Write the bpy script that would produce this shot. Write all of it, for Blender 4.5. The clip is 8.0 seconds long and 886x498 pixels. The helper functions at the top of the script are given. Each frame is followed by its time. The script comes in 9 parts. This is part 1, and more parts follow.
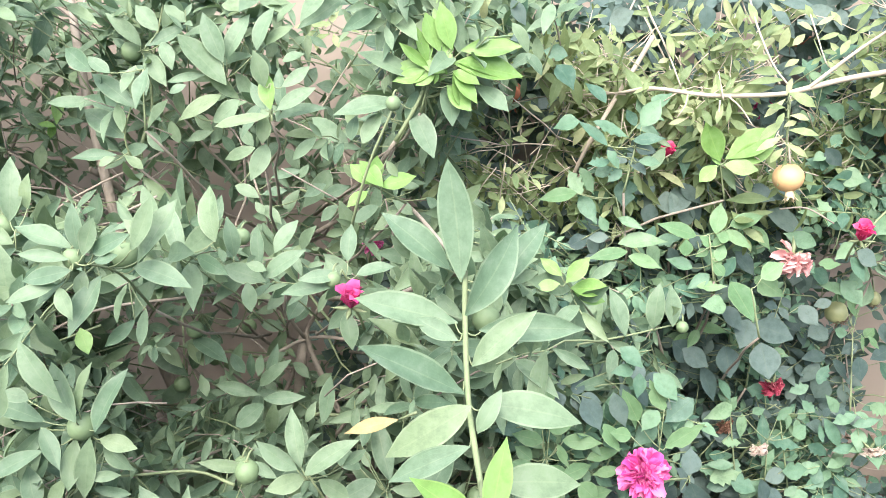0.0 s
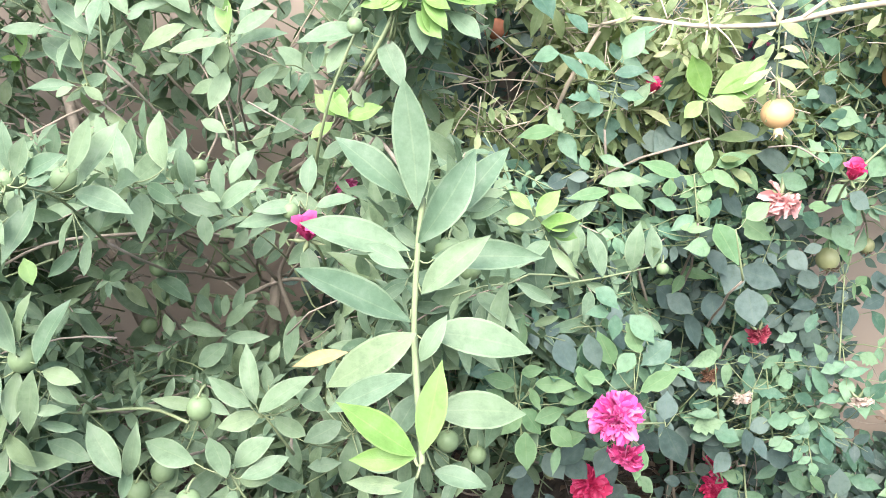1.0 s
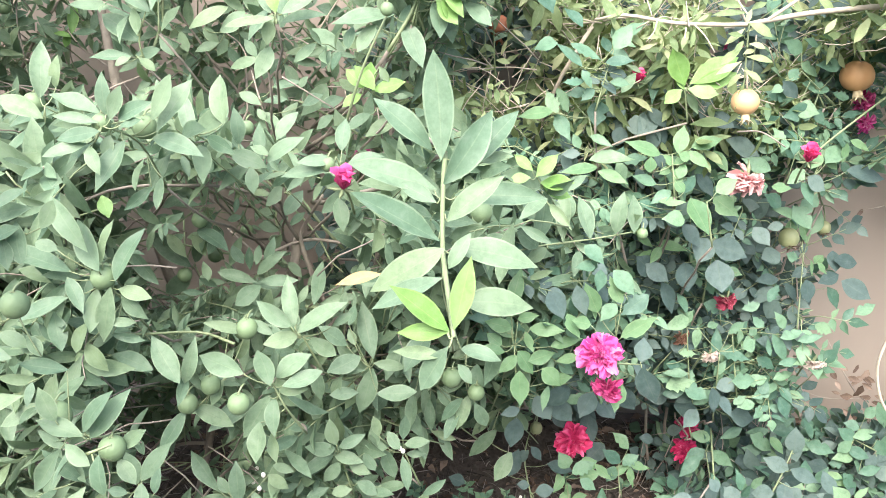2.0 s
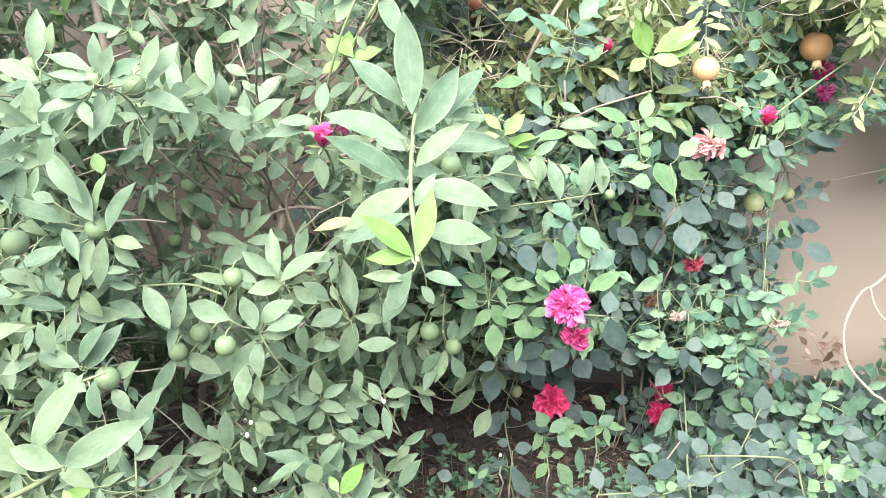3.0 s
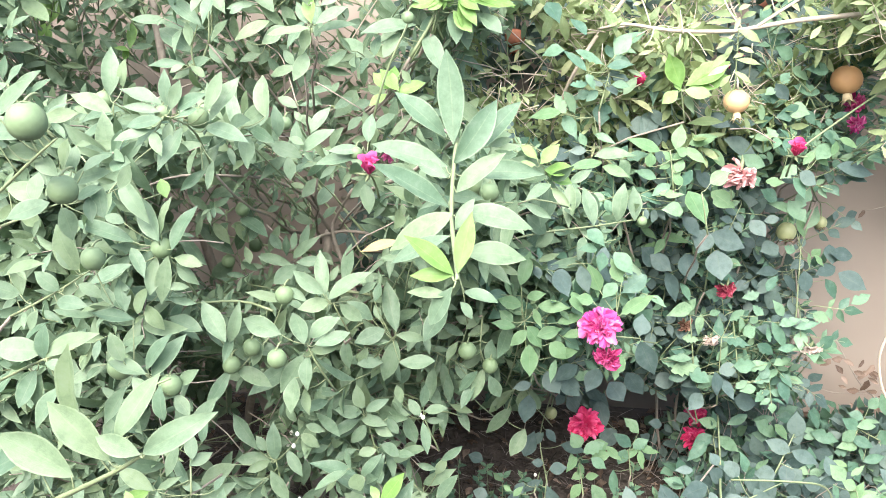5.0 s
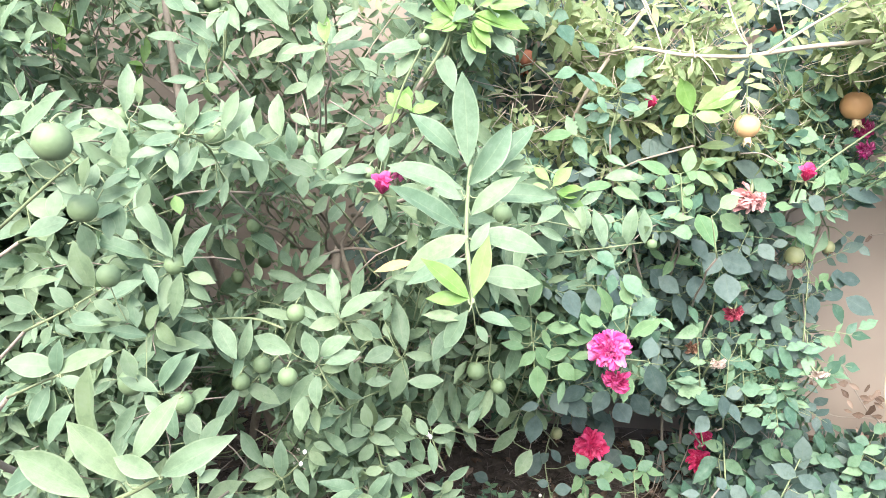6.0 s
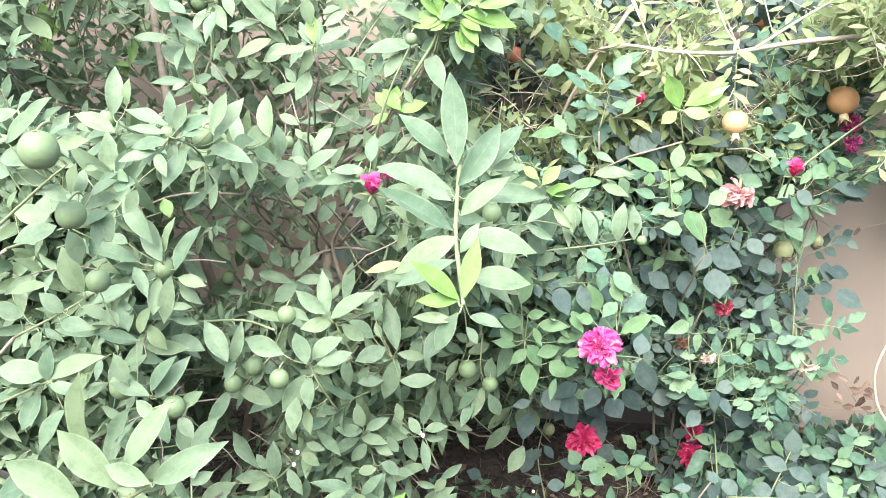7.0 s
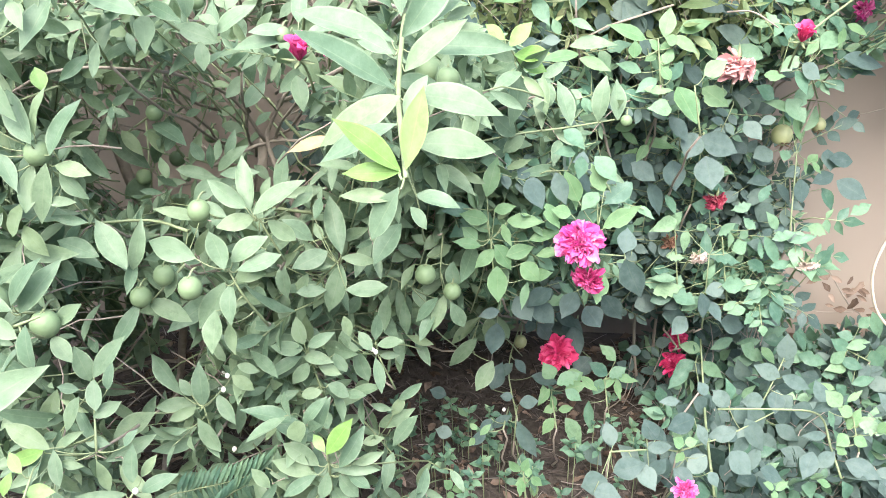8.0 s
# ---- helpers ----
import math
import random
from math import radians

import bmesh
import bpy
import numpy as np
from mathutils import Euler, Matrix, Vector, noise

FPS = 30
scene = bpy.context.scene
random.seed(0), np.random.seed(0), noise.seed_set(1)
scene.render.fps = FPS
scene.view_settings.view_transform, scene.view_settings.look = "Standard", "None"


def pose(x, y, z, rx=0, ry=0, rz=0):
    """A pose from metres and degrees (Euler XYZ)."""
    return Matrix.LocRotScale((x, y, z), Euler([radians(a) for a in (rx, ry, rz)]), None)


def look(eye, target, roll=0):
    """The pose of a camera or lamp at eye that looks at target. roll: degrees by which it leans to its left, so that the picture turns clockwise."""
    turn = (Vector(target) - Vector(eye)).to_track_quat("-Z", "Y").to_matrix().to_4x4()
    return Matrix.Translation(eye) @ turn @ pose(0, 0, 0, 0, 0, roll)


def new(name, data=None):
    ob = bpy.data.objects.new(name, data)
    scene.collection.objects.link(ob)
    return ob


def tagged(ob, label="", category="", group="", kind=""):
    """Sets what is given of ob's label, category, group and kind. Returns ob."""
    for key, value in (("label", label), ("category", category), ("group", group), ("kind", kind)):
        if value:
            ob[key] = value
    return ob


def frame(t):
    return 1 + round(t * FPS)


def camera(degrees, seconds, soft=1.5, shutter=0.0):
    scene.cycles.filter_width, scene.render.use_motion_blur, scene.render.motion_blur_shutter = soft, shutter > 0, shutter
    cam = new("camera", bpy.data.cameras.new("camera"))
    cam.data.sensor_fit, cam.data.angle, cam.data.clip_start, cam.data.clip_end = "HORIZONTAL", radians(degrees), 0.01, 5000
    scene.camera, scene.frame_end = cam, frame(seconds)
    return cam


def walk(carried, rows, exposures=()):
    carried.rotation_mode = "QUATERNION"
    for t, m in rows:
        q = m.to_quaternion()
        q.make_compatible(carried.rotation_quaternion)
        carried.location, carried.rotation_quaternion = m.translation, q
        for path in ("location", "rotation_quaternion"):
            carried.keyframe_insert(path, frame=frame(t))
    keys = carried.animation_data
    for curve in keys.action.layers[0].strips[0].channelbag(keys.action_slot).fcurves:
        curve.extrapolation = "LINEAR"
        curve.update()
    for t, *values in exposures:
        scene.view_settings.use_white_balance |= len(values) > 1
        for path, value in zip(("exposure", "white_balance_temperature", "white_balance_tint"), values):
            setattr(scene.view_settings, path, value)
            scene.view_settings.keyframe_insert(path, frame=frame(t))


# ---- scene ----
cam = camera(57.5, 8.0, soft=0.65)
PATH = [
    (0, (0.0007, 0.0003, 1.3313), (-0.0001, 1.9031, 0.7154), -0.00),
    (0.5, (0.0603, 0.0431, 1.2964), (0.0321, 1.9231, 0.6144), 0.12),
    (1, (0.0521, 0.0311, 1.2838), (0.0336, 1.9029, 0.5797), 0.19),
    (1.5, (0.0248, -0.0481, 1.2762), (0.0431, 1.8188, 0.5590), 1.71),
    (1.7, (0.0115, -0.0889, 1.2726), (0.0422, 1.7865, 0.5786), 2.37),
    (2.8, (0.0317, -0.2336, 1.2401), (0.0429, 1.6487, 0.5644), 1.87),
    (3, (0.0426, -0.2344, 1.2318), (0.0822, 1.6442, 0.5468), 1.88),
    (3.5, (0.0649, -0.2541, 1.2402), (0.0969, 1.6311, 0.5730), 1.11),
    (4, (0.0665, -0.2871, 1.2464), (0.0572, 1.6127, 0.6212), 0.96),
    (4.5, (0.0556, -0.2998, 1.2431), (0.0121, 1.5973, 0.6111), 1.04),
    (6, (0.0252, -0.3017, 1.2552), (-0.0360, 1.6088, 0.6668), 2.40),
    (6.5, (0.0214, -0.2890, 1.2599), (-0.0073, 1.6212, 0.6679), 2.54),
    (7, (0.0275, -0.3012, 1.2640), (-0.0132, 1.6059, 0.6626), 1.93),
    (7.5, (0.0341, -0.2586, 1.2363), (0.0421, 1.6404, 0.6088), 2.18),
    (8, (0.0516, -0.1148, 1.1514), (0.0914, 1.7243, 0.3665), 1.52),
]
EXPOSURES = [(0.0, 2.17, 6400, 12), (1.0, 2.31, 6400, 12), (1.7, 2.34, 6400, 12), (2.8, 2.43, 6400, 12), (4.7, 2.48, 6400, 12), (7.0, 2.46, 6400, 12), (8.0, 2.52, 6350, 12)]
walk(cam, [(t, look(eye, target, roll)) for t, eye, target, roll in PATH], exposures=EXPOSURES)

# ---- light ----
world = bpy.data.worlds.new("sky")
scene.world = world
world.use_nodes = True
wn = world.node_tree.nodes
sky = wn.new("ShaderNodeTexSky")
sky.sky_type, sky.sun_disc = "NISHITA", False
sky.sun_elevation, sky.sun_rotation = radians(49), radians(192.9)
sky.air_density, sky.dust_density = 1.0, 4.0
world.node_tree.links.new(sky.outputs[0], wn["Background"].inputs[0])
wn["Background"].inputs[1].default_value = 0.115
sun = new("sun", bpy.data.lights.new("sun", "SUN"))
sun.data.energy, sun.data.angle, sun.data.color = 2.1, radians(64), (1.0, 0.95, 0.88)
sun.matrix_world = look((-0.8, -3.5, 4.2), (0.0, 0.0, 0.0))

# ---- materials ----


def mat(name, rough=0.6):
    m = bpy.data.materials.new(name)
    m.use_nodes = True
    nt = m.node_tree
    b = nt.nodes["Principled BSDF"]
    b.inputs["Roughness"].default_value = rough
    return m, nt, b


def node(nt, kind, **sets):
    n = nt.nodes.new(kind)
    for k, v in sets.items():
        n.inputs[k.replace("_", " ")].default_value = v
    return n


def math_node(nt, op, a, b=None):
    n = nt.nodes.new("ShaderNodeMath")
    n.operation = op
    for i, v in enumerate((a, b)):
        if v is None:
            continue
        if isinstance(v, (int, float)):
            n.inputs[i].default_value = v
        else:
            nt.links.new(v, n.inputs[i])
    return n.outputs[0]


def ramp(nt, fac, stops):
    n = nt.nodes.new("ShaderNodeValToRGB")
    els = n.color_ramp.elements
    while len(els) < len(stops):
        els.new(0.5)
    for e, (p, c) in zip(els, stops):
        e.position, e.color = p, (*c, 1)
    nt.links.new(fac, n.inputs[0])
    return n.outputs[0]


def mix(nt, fac, a, b, mode="MIX"):
    n = nt.nodes.new("ShaderNodeMix")
    n.data_type, n.blend_type = "RGBA", mode
    for i, v in ((0, fac), (6, a), (7, b)):
        if isinstance(v, (int, float)):
            n.inputs[i].default_value = v
        elif isinstance(v, tuple):
            n.inputs[i].default_value = (*v, 1)
        else:
            nt.links.new(v, n.inputs[i])
    return n.outputs[2]


def bump(nt, b, height, strength=0.3, distance=0.002):
    n = node(nt, "ShaderNodeBump", Strength=strength, Distance=distance)
    nt.links.new(height, n.inputs["Height"])
    nt.links.new(n.outputs[0], b.inputs["Normal"])


def noise_tex(nt, scale, detail=4, kind="Object"):
    c = nt.nodes.new("ShaderNodeTexCoord")
    n = node(nt, "ShaderNodeTexNoise", Scale=scale, Detail=detail)
    nt.links.new(c.outputs[kind], n.inputs["Vector"])
    return n.outputs[0]


def leaf_mat(name, stops, rib, rim, rough=0.42, through_light=0.25, glow=(0.25, 0.42, 0.06), veins=9.0, rim_at=0.88):
    """A leaf's two faces: blade colour from a random ramp, paler midrib, side veins and margin, light passing through."""
    m, nt, b = mat(name, rough)
    info, geo = nt.nodes.new("ShaderNodeObjectInfo"), nt.nodes.new("ShaderNodeNewGeometry")
    pick = math_node(nt, "FRACT", math_node(nt, "ADD", info.outputs["Random"], geo.outputs["Random Per Island"]))
    blade = ramp(nt, pick, stops)
    blot = noise_tex(nt, 2.5, 3, "UV")
    blade = mix(nt, math_node(nt, "MULTIPLY", blot, 0.25), blade, stops[0][1], "MIX")
    uv = nt.nodes.new("ShaderNodeUVMap")
    sep = nt.nodes.new("ShaderNodeSeparateXYZ")
    nt.links.new(uv.outputs[0], sep.inputs[0])
    u, v = sep.outputs[0], sep.outputs[1]
    off = math_node(nt, "ABSOLUTE", math_node(nt, "SUBTRACT", math_node(nt, "MULTIPLY", u, 2.0), 1.0))
    vein = math_node(nt, "SINE", math_node(nt, "MULTIPLY", math_node(nt, "SUBTRACT", v, math_node(nt, "MULTIPLY", off, 0.12)), veins * 6.283))
    vein = math_node(nt, "MAXIMUM", math_node(nt, "MULTIPLY", math_node(nt, "SUBTRACT", vein, 0.86), 5.0), 0.0)
    blade = mix(nt, math_node(nt, "MULTIPLY", vein, 0.045), blade, rib)
    isrib = math_node(nt, "LESS_THAN", off, 0.05)
    blade = mix(nt, math_node(nt, "MULTIPLY", isrib, 0.2), blade, rib)
    isrim = math_node(nt, "GREATER_THAN", off, rim_at)
    blade = mix(nt, math_node(nt, "MULTIPLY", isrim, 0.22), blade, rim)
    dust = node(nt, "ShaderNodeTexNoise", Scale=70.0, Detail=6.0, Roughness=0.65)
    nt.links.new(geo.outputs["Position"], dust.inputs["Vector"])
    pale = tuple(0.8 * v + 0.13 for v in stops[len(stops) // 2][1])
    blade = mix(nt, math_node(nt, "MULTIPLY", math_node(nt, "MAXIMUM", math_node(nt, "SUBTRACT", dust.outputs[0], 0.5), 0.0), 1.3), blade, pale)
    blade = mix(nt, math_node(nt, "MULTIPLY", math_node(nt, "MAXIMUM", math_node(nt, "SUBTRACT", 0.5, dust.outputs[0]), 0.0), 2.0), blade, tuple(0.5 * v for v in stops[0][1]))
    nt.links.new(blade, b.inputs["Base Color"])
    b.inputs["Specular IOR Level"].default_value = 0.2
    hills = math_node(nt, "ADD", math_node(nt, "MULTIPLY", vein, -0.1), math_node(nt, "MULTIPLY", noise_tex(nt, 14, 2, "UV"), 0.7))
    bump(nt, b, hills, 0.35, 0.0012)
    tr = nt.nodes.new("ShaderNodeBsdfTranslucent")
    nt.links.new(mix(nt, 0.5, blade, glow), tr.inputs[0])
    mx = node(nt, "ShaderNodeMixShader", Fac=through_light)
    nt.links.new(b.outputs[0], mx.inputs[1])
    nt.links.new(tr.outputs[0], mx.inputs[2])
    nt.links.new(mx.outputs[0], nt.nodes["Material Output"].inputs[0])
    return m


citrus_leaf = leaf_mat("citrus_leaf", [(0, (0.09, 0.156, 0.1)), (0.25, (0.128, 0.2, 0.132)), (0.5, (0.148, 0.222, 0.142)), (0.8, (0.162, 0.234, 0.142)), (1, (0.174, 0.242, 0.134))], (0.24, 0.31, 0.19), (0.34, 0.42, 0.27), 0.46, 0.2, (0.22, 0.38, 0.12))
young_leaf = leaf_mat("young_leaf", [(0, (0.14, 0.27, 0.07)), (0.5, (0.182, 0.325, 0.105)), (1, (0.23, 0.375, 0.15))], (0.33, 0.45, 0.15), (0.38, 0.48, 0.2), 0.35, 0.22, (0.2, 0.45, 0.05))
rose_leaf = leaf_mat("rose_leaf", [(0, (0.05, 0.112, 0.082)), (0.3, (0.084, 0.17, 0.118)), (0.6, (0.116, 0.212, 0.138)), (0.85, (0.15, 0.254, 0.154)), (1, (0.186, 0.29, 0.166))], (0.13, 0.2, 0.1), (0.14, 0.22, 0.1), 0.45, 0.18, (0.18, 0.34, 0.05))
lime_leaf = leaf_mat("pale_rose_leaf", [(0, (0.108, 0.208, 0.105)), (0.5, (0.14, 0.254, 0.13)), (1, (0.172, 0.29, 0.15))], (0.3, 0.38, 0.2), (0.3, 0.38, 0.2), 0.45, 0.28, (0.25, 0.42, 0.06))
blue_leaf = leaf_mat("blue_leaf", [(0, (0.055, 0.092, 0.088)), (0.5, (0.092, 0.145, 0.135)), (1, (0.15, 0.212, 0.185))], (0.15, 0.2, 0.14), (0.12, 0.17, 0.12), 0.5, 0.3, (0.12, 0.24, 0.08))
pom_leaf = leaf_mat("pomegranate_leaf", [(0, (0.125, 0.19, 0.09)), (0.4, (0.2, 0.275, 0.13)), (0.8, (0.29, 0.355, 0.185)), (1, (0.4, 0.43, 0.25))], (0.36, 0.36, 0.18), (0.36, 0.36, 0.18), 0.5, 0.3, (0.35, 0.42, 0.08))
stale_leaf = leaf_mat("yellowed_leaf", [(0, (0.34, 0.27, 0.12)), (1, (0.45, 0.37, 0.2))], (0.45, 0.38, 0.22), (0.4, 0.25, 0.1), 0.5, 0.25, (0.5, 0.35, 0.1))
dry_leaf = leaf_mat("dry_leaf", [(0, (0.07, 0.05, 0.04)), (0.5, (0.16, 0.115, 0.088)), (1, (0.34, 0.265, 0.215))], (0.3, 0.2, 0.1), (0.2, 0.12, 0.06), 0.7, 0.15, (0.3, 0.18, 0.06))


def plain(name, a, b2, scale=40, rough=0.6, relief=0.3, dist=0.002, detail=5):
    m, nt, b = mat(name, rough)
    n = noise_tex(nt, scale, detail)
    big = noise_tex(nt, scale / 9, 3)
    c = mix(nt, math_node(nt, "ADD", math_node(nt, "MULTIPLY", n, 0.6), math_node(nt, "MULTIPLY", big, 0.4)), a, b2)
    nt.links.new(c, b.inputs["Base Color"])
    bump(nt, b, n, relief, dist)
    return m


green_stem = plain("green_stem", (0.12, 0.165, 0.078), (0.23, 0.28, 0.155), 120)
bark = plain("bark", (0.13, 0.108, 0.086), (0.38, 0.34, 0.285), 90, 0.85, 0.8, 0.004)
pale_bark = plain("pale_bark", (0.24, 0.21, 0.155), (0.5, 0.45, 0.36), 90, 0.8, 0.6, 0.003)
citrus_skin = plain("citrus_skin", (0.116, 0.178, 0.09), (0.17, 0.248, 0.13), 220, 0.6, 0.5, 0.001)
plaster = plain("plaster", (0.235, 0.196, 0.163), (0.298, 0.255, 0.213), 7, 0.9, 0.25, 0.004, 9)
# White for the added south wall, so that it bounces light onto the bed.
whitewash = plain("whitewash", (0.55, 0.55, 0.54), (0.64, 0.64, 0.62), 7, 0.9, 0.25, 0.004, 9)
straw, snt, sb = mat("straw", 0.9)
sgeo = snt.nodes.new("ShaderNodeNewGeometry")
snt.links.new(ramp(snt, sgeo.outputs["Random Per Island"], [(0, (0.03, 0.025, 0.022)), (0.45, (0.075, 0.062, 0.054)), (0.8, (0.14, 0.118, 0.104)), (1, (0.33, 0.29, 0.26))]), sb.inputs["Base Color"])
soil = plain("soil", (0.045, 0.038, 0.032), (0.12, 0.1, 0.086), 45, 0.95, 1.0, 0.015, 9)

# ---- mesh helpers ----


def ob_from(name, verts, faces, material, parent=None, label="", uvs=None, smooth=True):
    me = bpy.data.meshes.new(name)
    me.from_pydata(verts, [], faces)
    if uvs is not None:
        lay = me.uv_layers.new(name="UVMap")
        idx = np.empty(len(me.loops), dtype=np.int32)
        me.loops.foreach_get("vertex_index", idx)
        lay.data.foreach_set("uv", np.asarray(uvs, dtype=np.float32)[idx].ravel())
    me.materials.append(material)
    if smooth:
        me.polygons.foreach_set("use_smooth", [True] * len(me.polygons))
    o = new(name, me)
    o.parent = parent
    if label:
        o["label"] = label
    return o


def leaf_shape(rows, cols, ratio, widest=0.45, tip=1.0, fold=0.25, curl=0.15, wave=0.0, serrate=0.0, bite=0.0, seed=1, side=0.0, point=0.42):
    """Points, faces and uvs of a leaf of length 1 along +Y that faces +Z."""
    r = random.Random(seed)
    a = widest
    ps, uv, fs = [], [], []
    ph = r.random() * 6
    for i in range(rows + 1):
        s = i / rows
        k = math.log(0.5) / math.log(a)
        w = math.sin(math.pi * s**k) ** (0.8 * tip + (0.2 * (a - s) / a if s < a else point * (s - a) / (1 - a))) if 0 < s < 1 else 0.0
        w = max(w, 0.03 if s < 0.5 else 0.008) * ratio / 2
        for j in range(cols + 1):
            u = 2 * j / cols - 1
            edge = abs(u) == 1
            ww = w * (1 + (serrate * (1 if i % 2 else -1) if edge else 0))
            if edge and bite and r.random() < bite:
                ww *= r.uniform(0.45, 0.82)
            x = u * ww + side * s * s
            z = abs(u) * ww * fold - curl * s * s + wave * ww * math.sin(9 * s + ph + 1.5 * u) * abs(u)
            ps.append((x, s, z))
            uv.append(((u + 1) / 2, s))
    n = cols + 1
    for i in range(rows):
        for j in range(cols):
            fs.append((i * n + j, i * n + j + 1, (i + 1) * n + j + 1, (i + 1) * n + j))
    return np.array(ps), fs, np.array(uv)


def place(base, axis, facing, length, width=1.0):
    """The matrix that lays a unit leaf at base along axis, its face turned to facing."""
    y = Vector(axis).normalized()
    z = Vector(facing) - y * Vector(facing).dot(y)
    if z.length < 1e-4:
        z = Vector((0.3, -0.5, 0.8)) - y * Vector((0.3, -0.5, 0.8)).dot(y)
    z.normalize()
    x = y.cross(z)
    m = Matrix((x * length * width, y * length, z * length)).transposed().to_4x4()
    m.translation = base
    return m


class Kind:
    """A kind of leaf: a few shapes, as shared meshes for single leaves and as plain arrays for joined ones."""

    def __init__(self, name, material, shapes, rows=6, cols=4):
        self.material = material
        self.meshes, self.raw = [], []
        self.tips = [Vector((kw.get("side", 0.0), 1.0, -kw.get("curl", 0.15))) for kw in shapes]
        for k, kw in enumerate(shapes):
            ps, fs, uv = leaf_shape(rows, cols, seed=k + 3, **kw)
            o = ob_from("leaf", ps.tolist(), fs, material, uvs=uv)
            self.meshes.append(o.data)
            bpy.data.objects.remove(o)
            self.raw.append(leaf_shape(6, 2, seed=k + 3, **kw))

    def single(self, m, parent, pick, name="leaf"):
        """One leaf; pick: the number of its shape, or what picks one."""
        o = new(name, self.meshes[pick] if isinstance(pick, int) else pick.choice(self.meshes))
        o.parent = parent
        o.matrix_parent_inverse = Matrix.Identity(4)
        o.matrix_basis = m
        return o

    def joined(self, name, mats, parent, label=""):
        vs, fs, us, at = [], [], [], 0
        for m in mats:
            ps, f, uv = random.choice(self.raw)
            a = np.array(m)
            vs.append(ps @ a[:3, :3].T + a[:3, 3])
            us.append(uv)
            fs += [tuple(i + at for i in q) for q in f]
            at += len(ps)
        if not vs:
            return None
        o = ob_from(name, np.concatenate(vs).tolist(), fs, self.material, parent, label, np.concatenate(us))
        return tagged(o, kind="stuff")


def tube(points, r0, r1, sides=6):
    """Points and faces of a tapered stem through the given places."""
    ps = [Vector(p) for p in points]
    vs, fs = [], []
    for i, p in enumerate(ps):
        d = (ps[min(i + 1, len(ps) - 1)] - ps[max(i - 1, 0)]).normalized()
        x = d.orthogonal().normalized() if i == 0 else (x - d * x.dot(d)).normalized()
        y = d.cross(x)
        r = r0 + (r1 - r0) * i / (len(ps) - 1)
        for k in range(sides):
            a = 2 * math.pi * k / sides
            vs.append(p + (x * math.cos(a) + y * math.sin(a)) * r)
    for i in range(len(ps) - 1):
        for k in range(sides):
            fs.append((i * sides + k, i * sides + (k + 1) % sides, (i + 1) * sides + (k + 1) % sides, (i + 1) * sides + k))
    fs += [tuple(range(sides))[::-1], tuple(range((len(ps) - 1) * sides, len(ps) * sides))]
    return vs, fs


def bend(a, b, sag=0.0, steps=6, wob=0.0, rnd=random):
    a, b = Vector(a), Vector(b)
    out = []
    for i in range(steps + 1):
        s = i / steps
        p = a.lerp(b, s)
        p.z += sag * 4 * s * (1 - s)
        if 0 < i < steps and wob:
            p += Vector((rnd.uniform(-1, 1), rnd.uniform(-1, 1), rnd.uniform(-1, 1))) * wob
        out.append(p)
    return out


def stems(name, runs, material, parent, label="", kind=""):
    """Several thin stems joined as one part."""
    vs, fs = [], []
    for pts, r0, r1 in runs:
        v, f = tube(pts, r0, r1, 5)
        fs += [tuple(i + len(vs) for i in q) for q in f]
        vs += v
    o = ob_from(name, [tuple(v) for v in vs], fs, material, parent, label)
    return tagged(o, kind=kind)


def stem(name, pts, r0, r1, material, parent, label=""):
    v, f = tube(pts, r0, r1, 7)
    return ob_from(name, [tuple(p) for p in v], f, material, parent, label)


def thing(name, label, category, group=""):
    return tagged(new(name), label, category, group)


CITRUS = Kind("citrus", citrus_leaf, [dict(ratio=0.343, widest=0.5, tip=0.88, fold=0.39, curl=0.12, wave=0.06), dict(ratio=0.370, widest=0.49, tip=0.78, fold=0.26, curl=0.26, side=0.08), dict(ratio=0.317, widest=0.54, tip=0.9, fold=0.49, curl=0.02, wave=0.14), dict(ratio=0.361, widest=0.53, tip=0.7, fold=0.34, curl=-0.12, side=-0.08, wave=0.08), dict(ratio=0.326, widest=0.48, tip=0.95, fold=0.59, curl=0.08, wave=0.18, side=0.05), dict(ratio=0.352, widest=0.51, tip=0.8, fold=0.44, curl=0.34, wave=0.1, side=-0.04)], rows=10, cols=2)
YOUNG = Kind("young", young_leaf, [dict(ratio=0.34, widest=0.5, fold=0.45, curl=0.05), dict(ratio=0.38, widest=0.52, fold=0.3, curl=-0.1), dict(ratio=0.30, widest=0.5, fold=0.5, curl=0.12, side=0.05)], rows=10, cols=2)
ROSE = Kind("rose", rose_leaf, [dict(ratio=0.5, widest=0.42, tip=1.25, fold=0.18, curl=0.14, serrate=0.035), dict(ratio=0.56, widest=0.44, tip=1.15, fold=0.25, curl=0.1, serrate=0.03, wave=0.15, bite=0.12), dict(ratio=0.54, widest=0.42, tip=1.15, fold=0.15, curl=-0.1, serrate=0.035, bite=0.22), dict(ratio=0.6, widest=0.42, tip=1.2, fold=0.3, curl=0.25, serrate=0.03, bite=0.15), dict(ratio=0.5, widest=0.45, tip=1.1, fold=0.35, curl=0.1, serrate=0.02)], rows=10, cols=2)
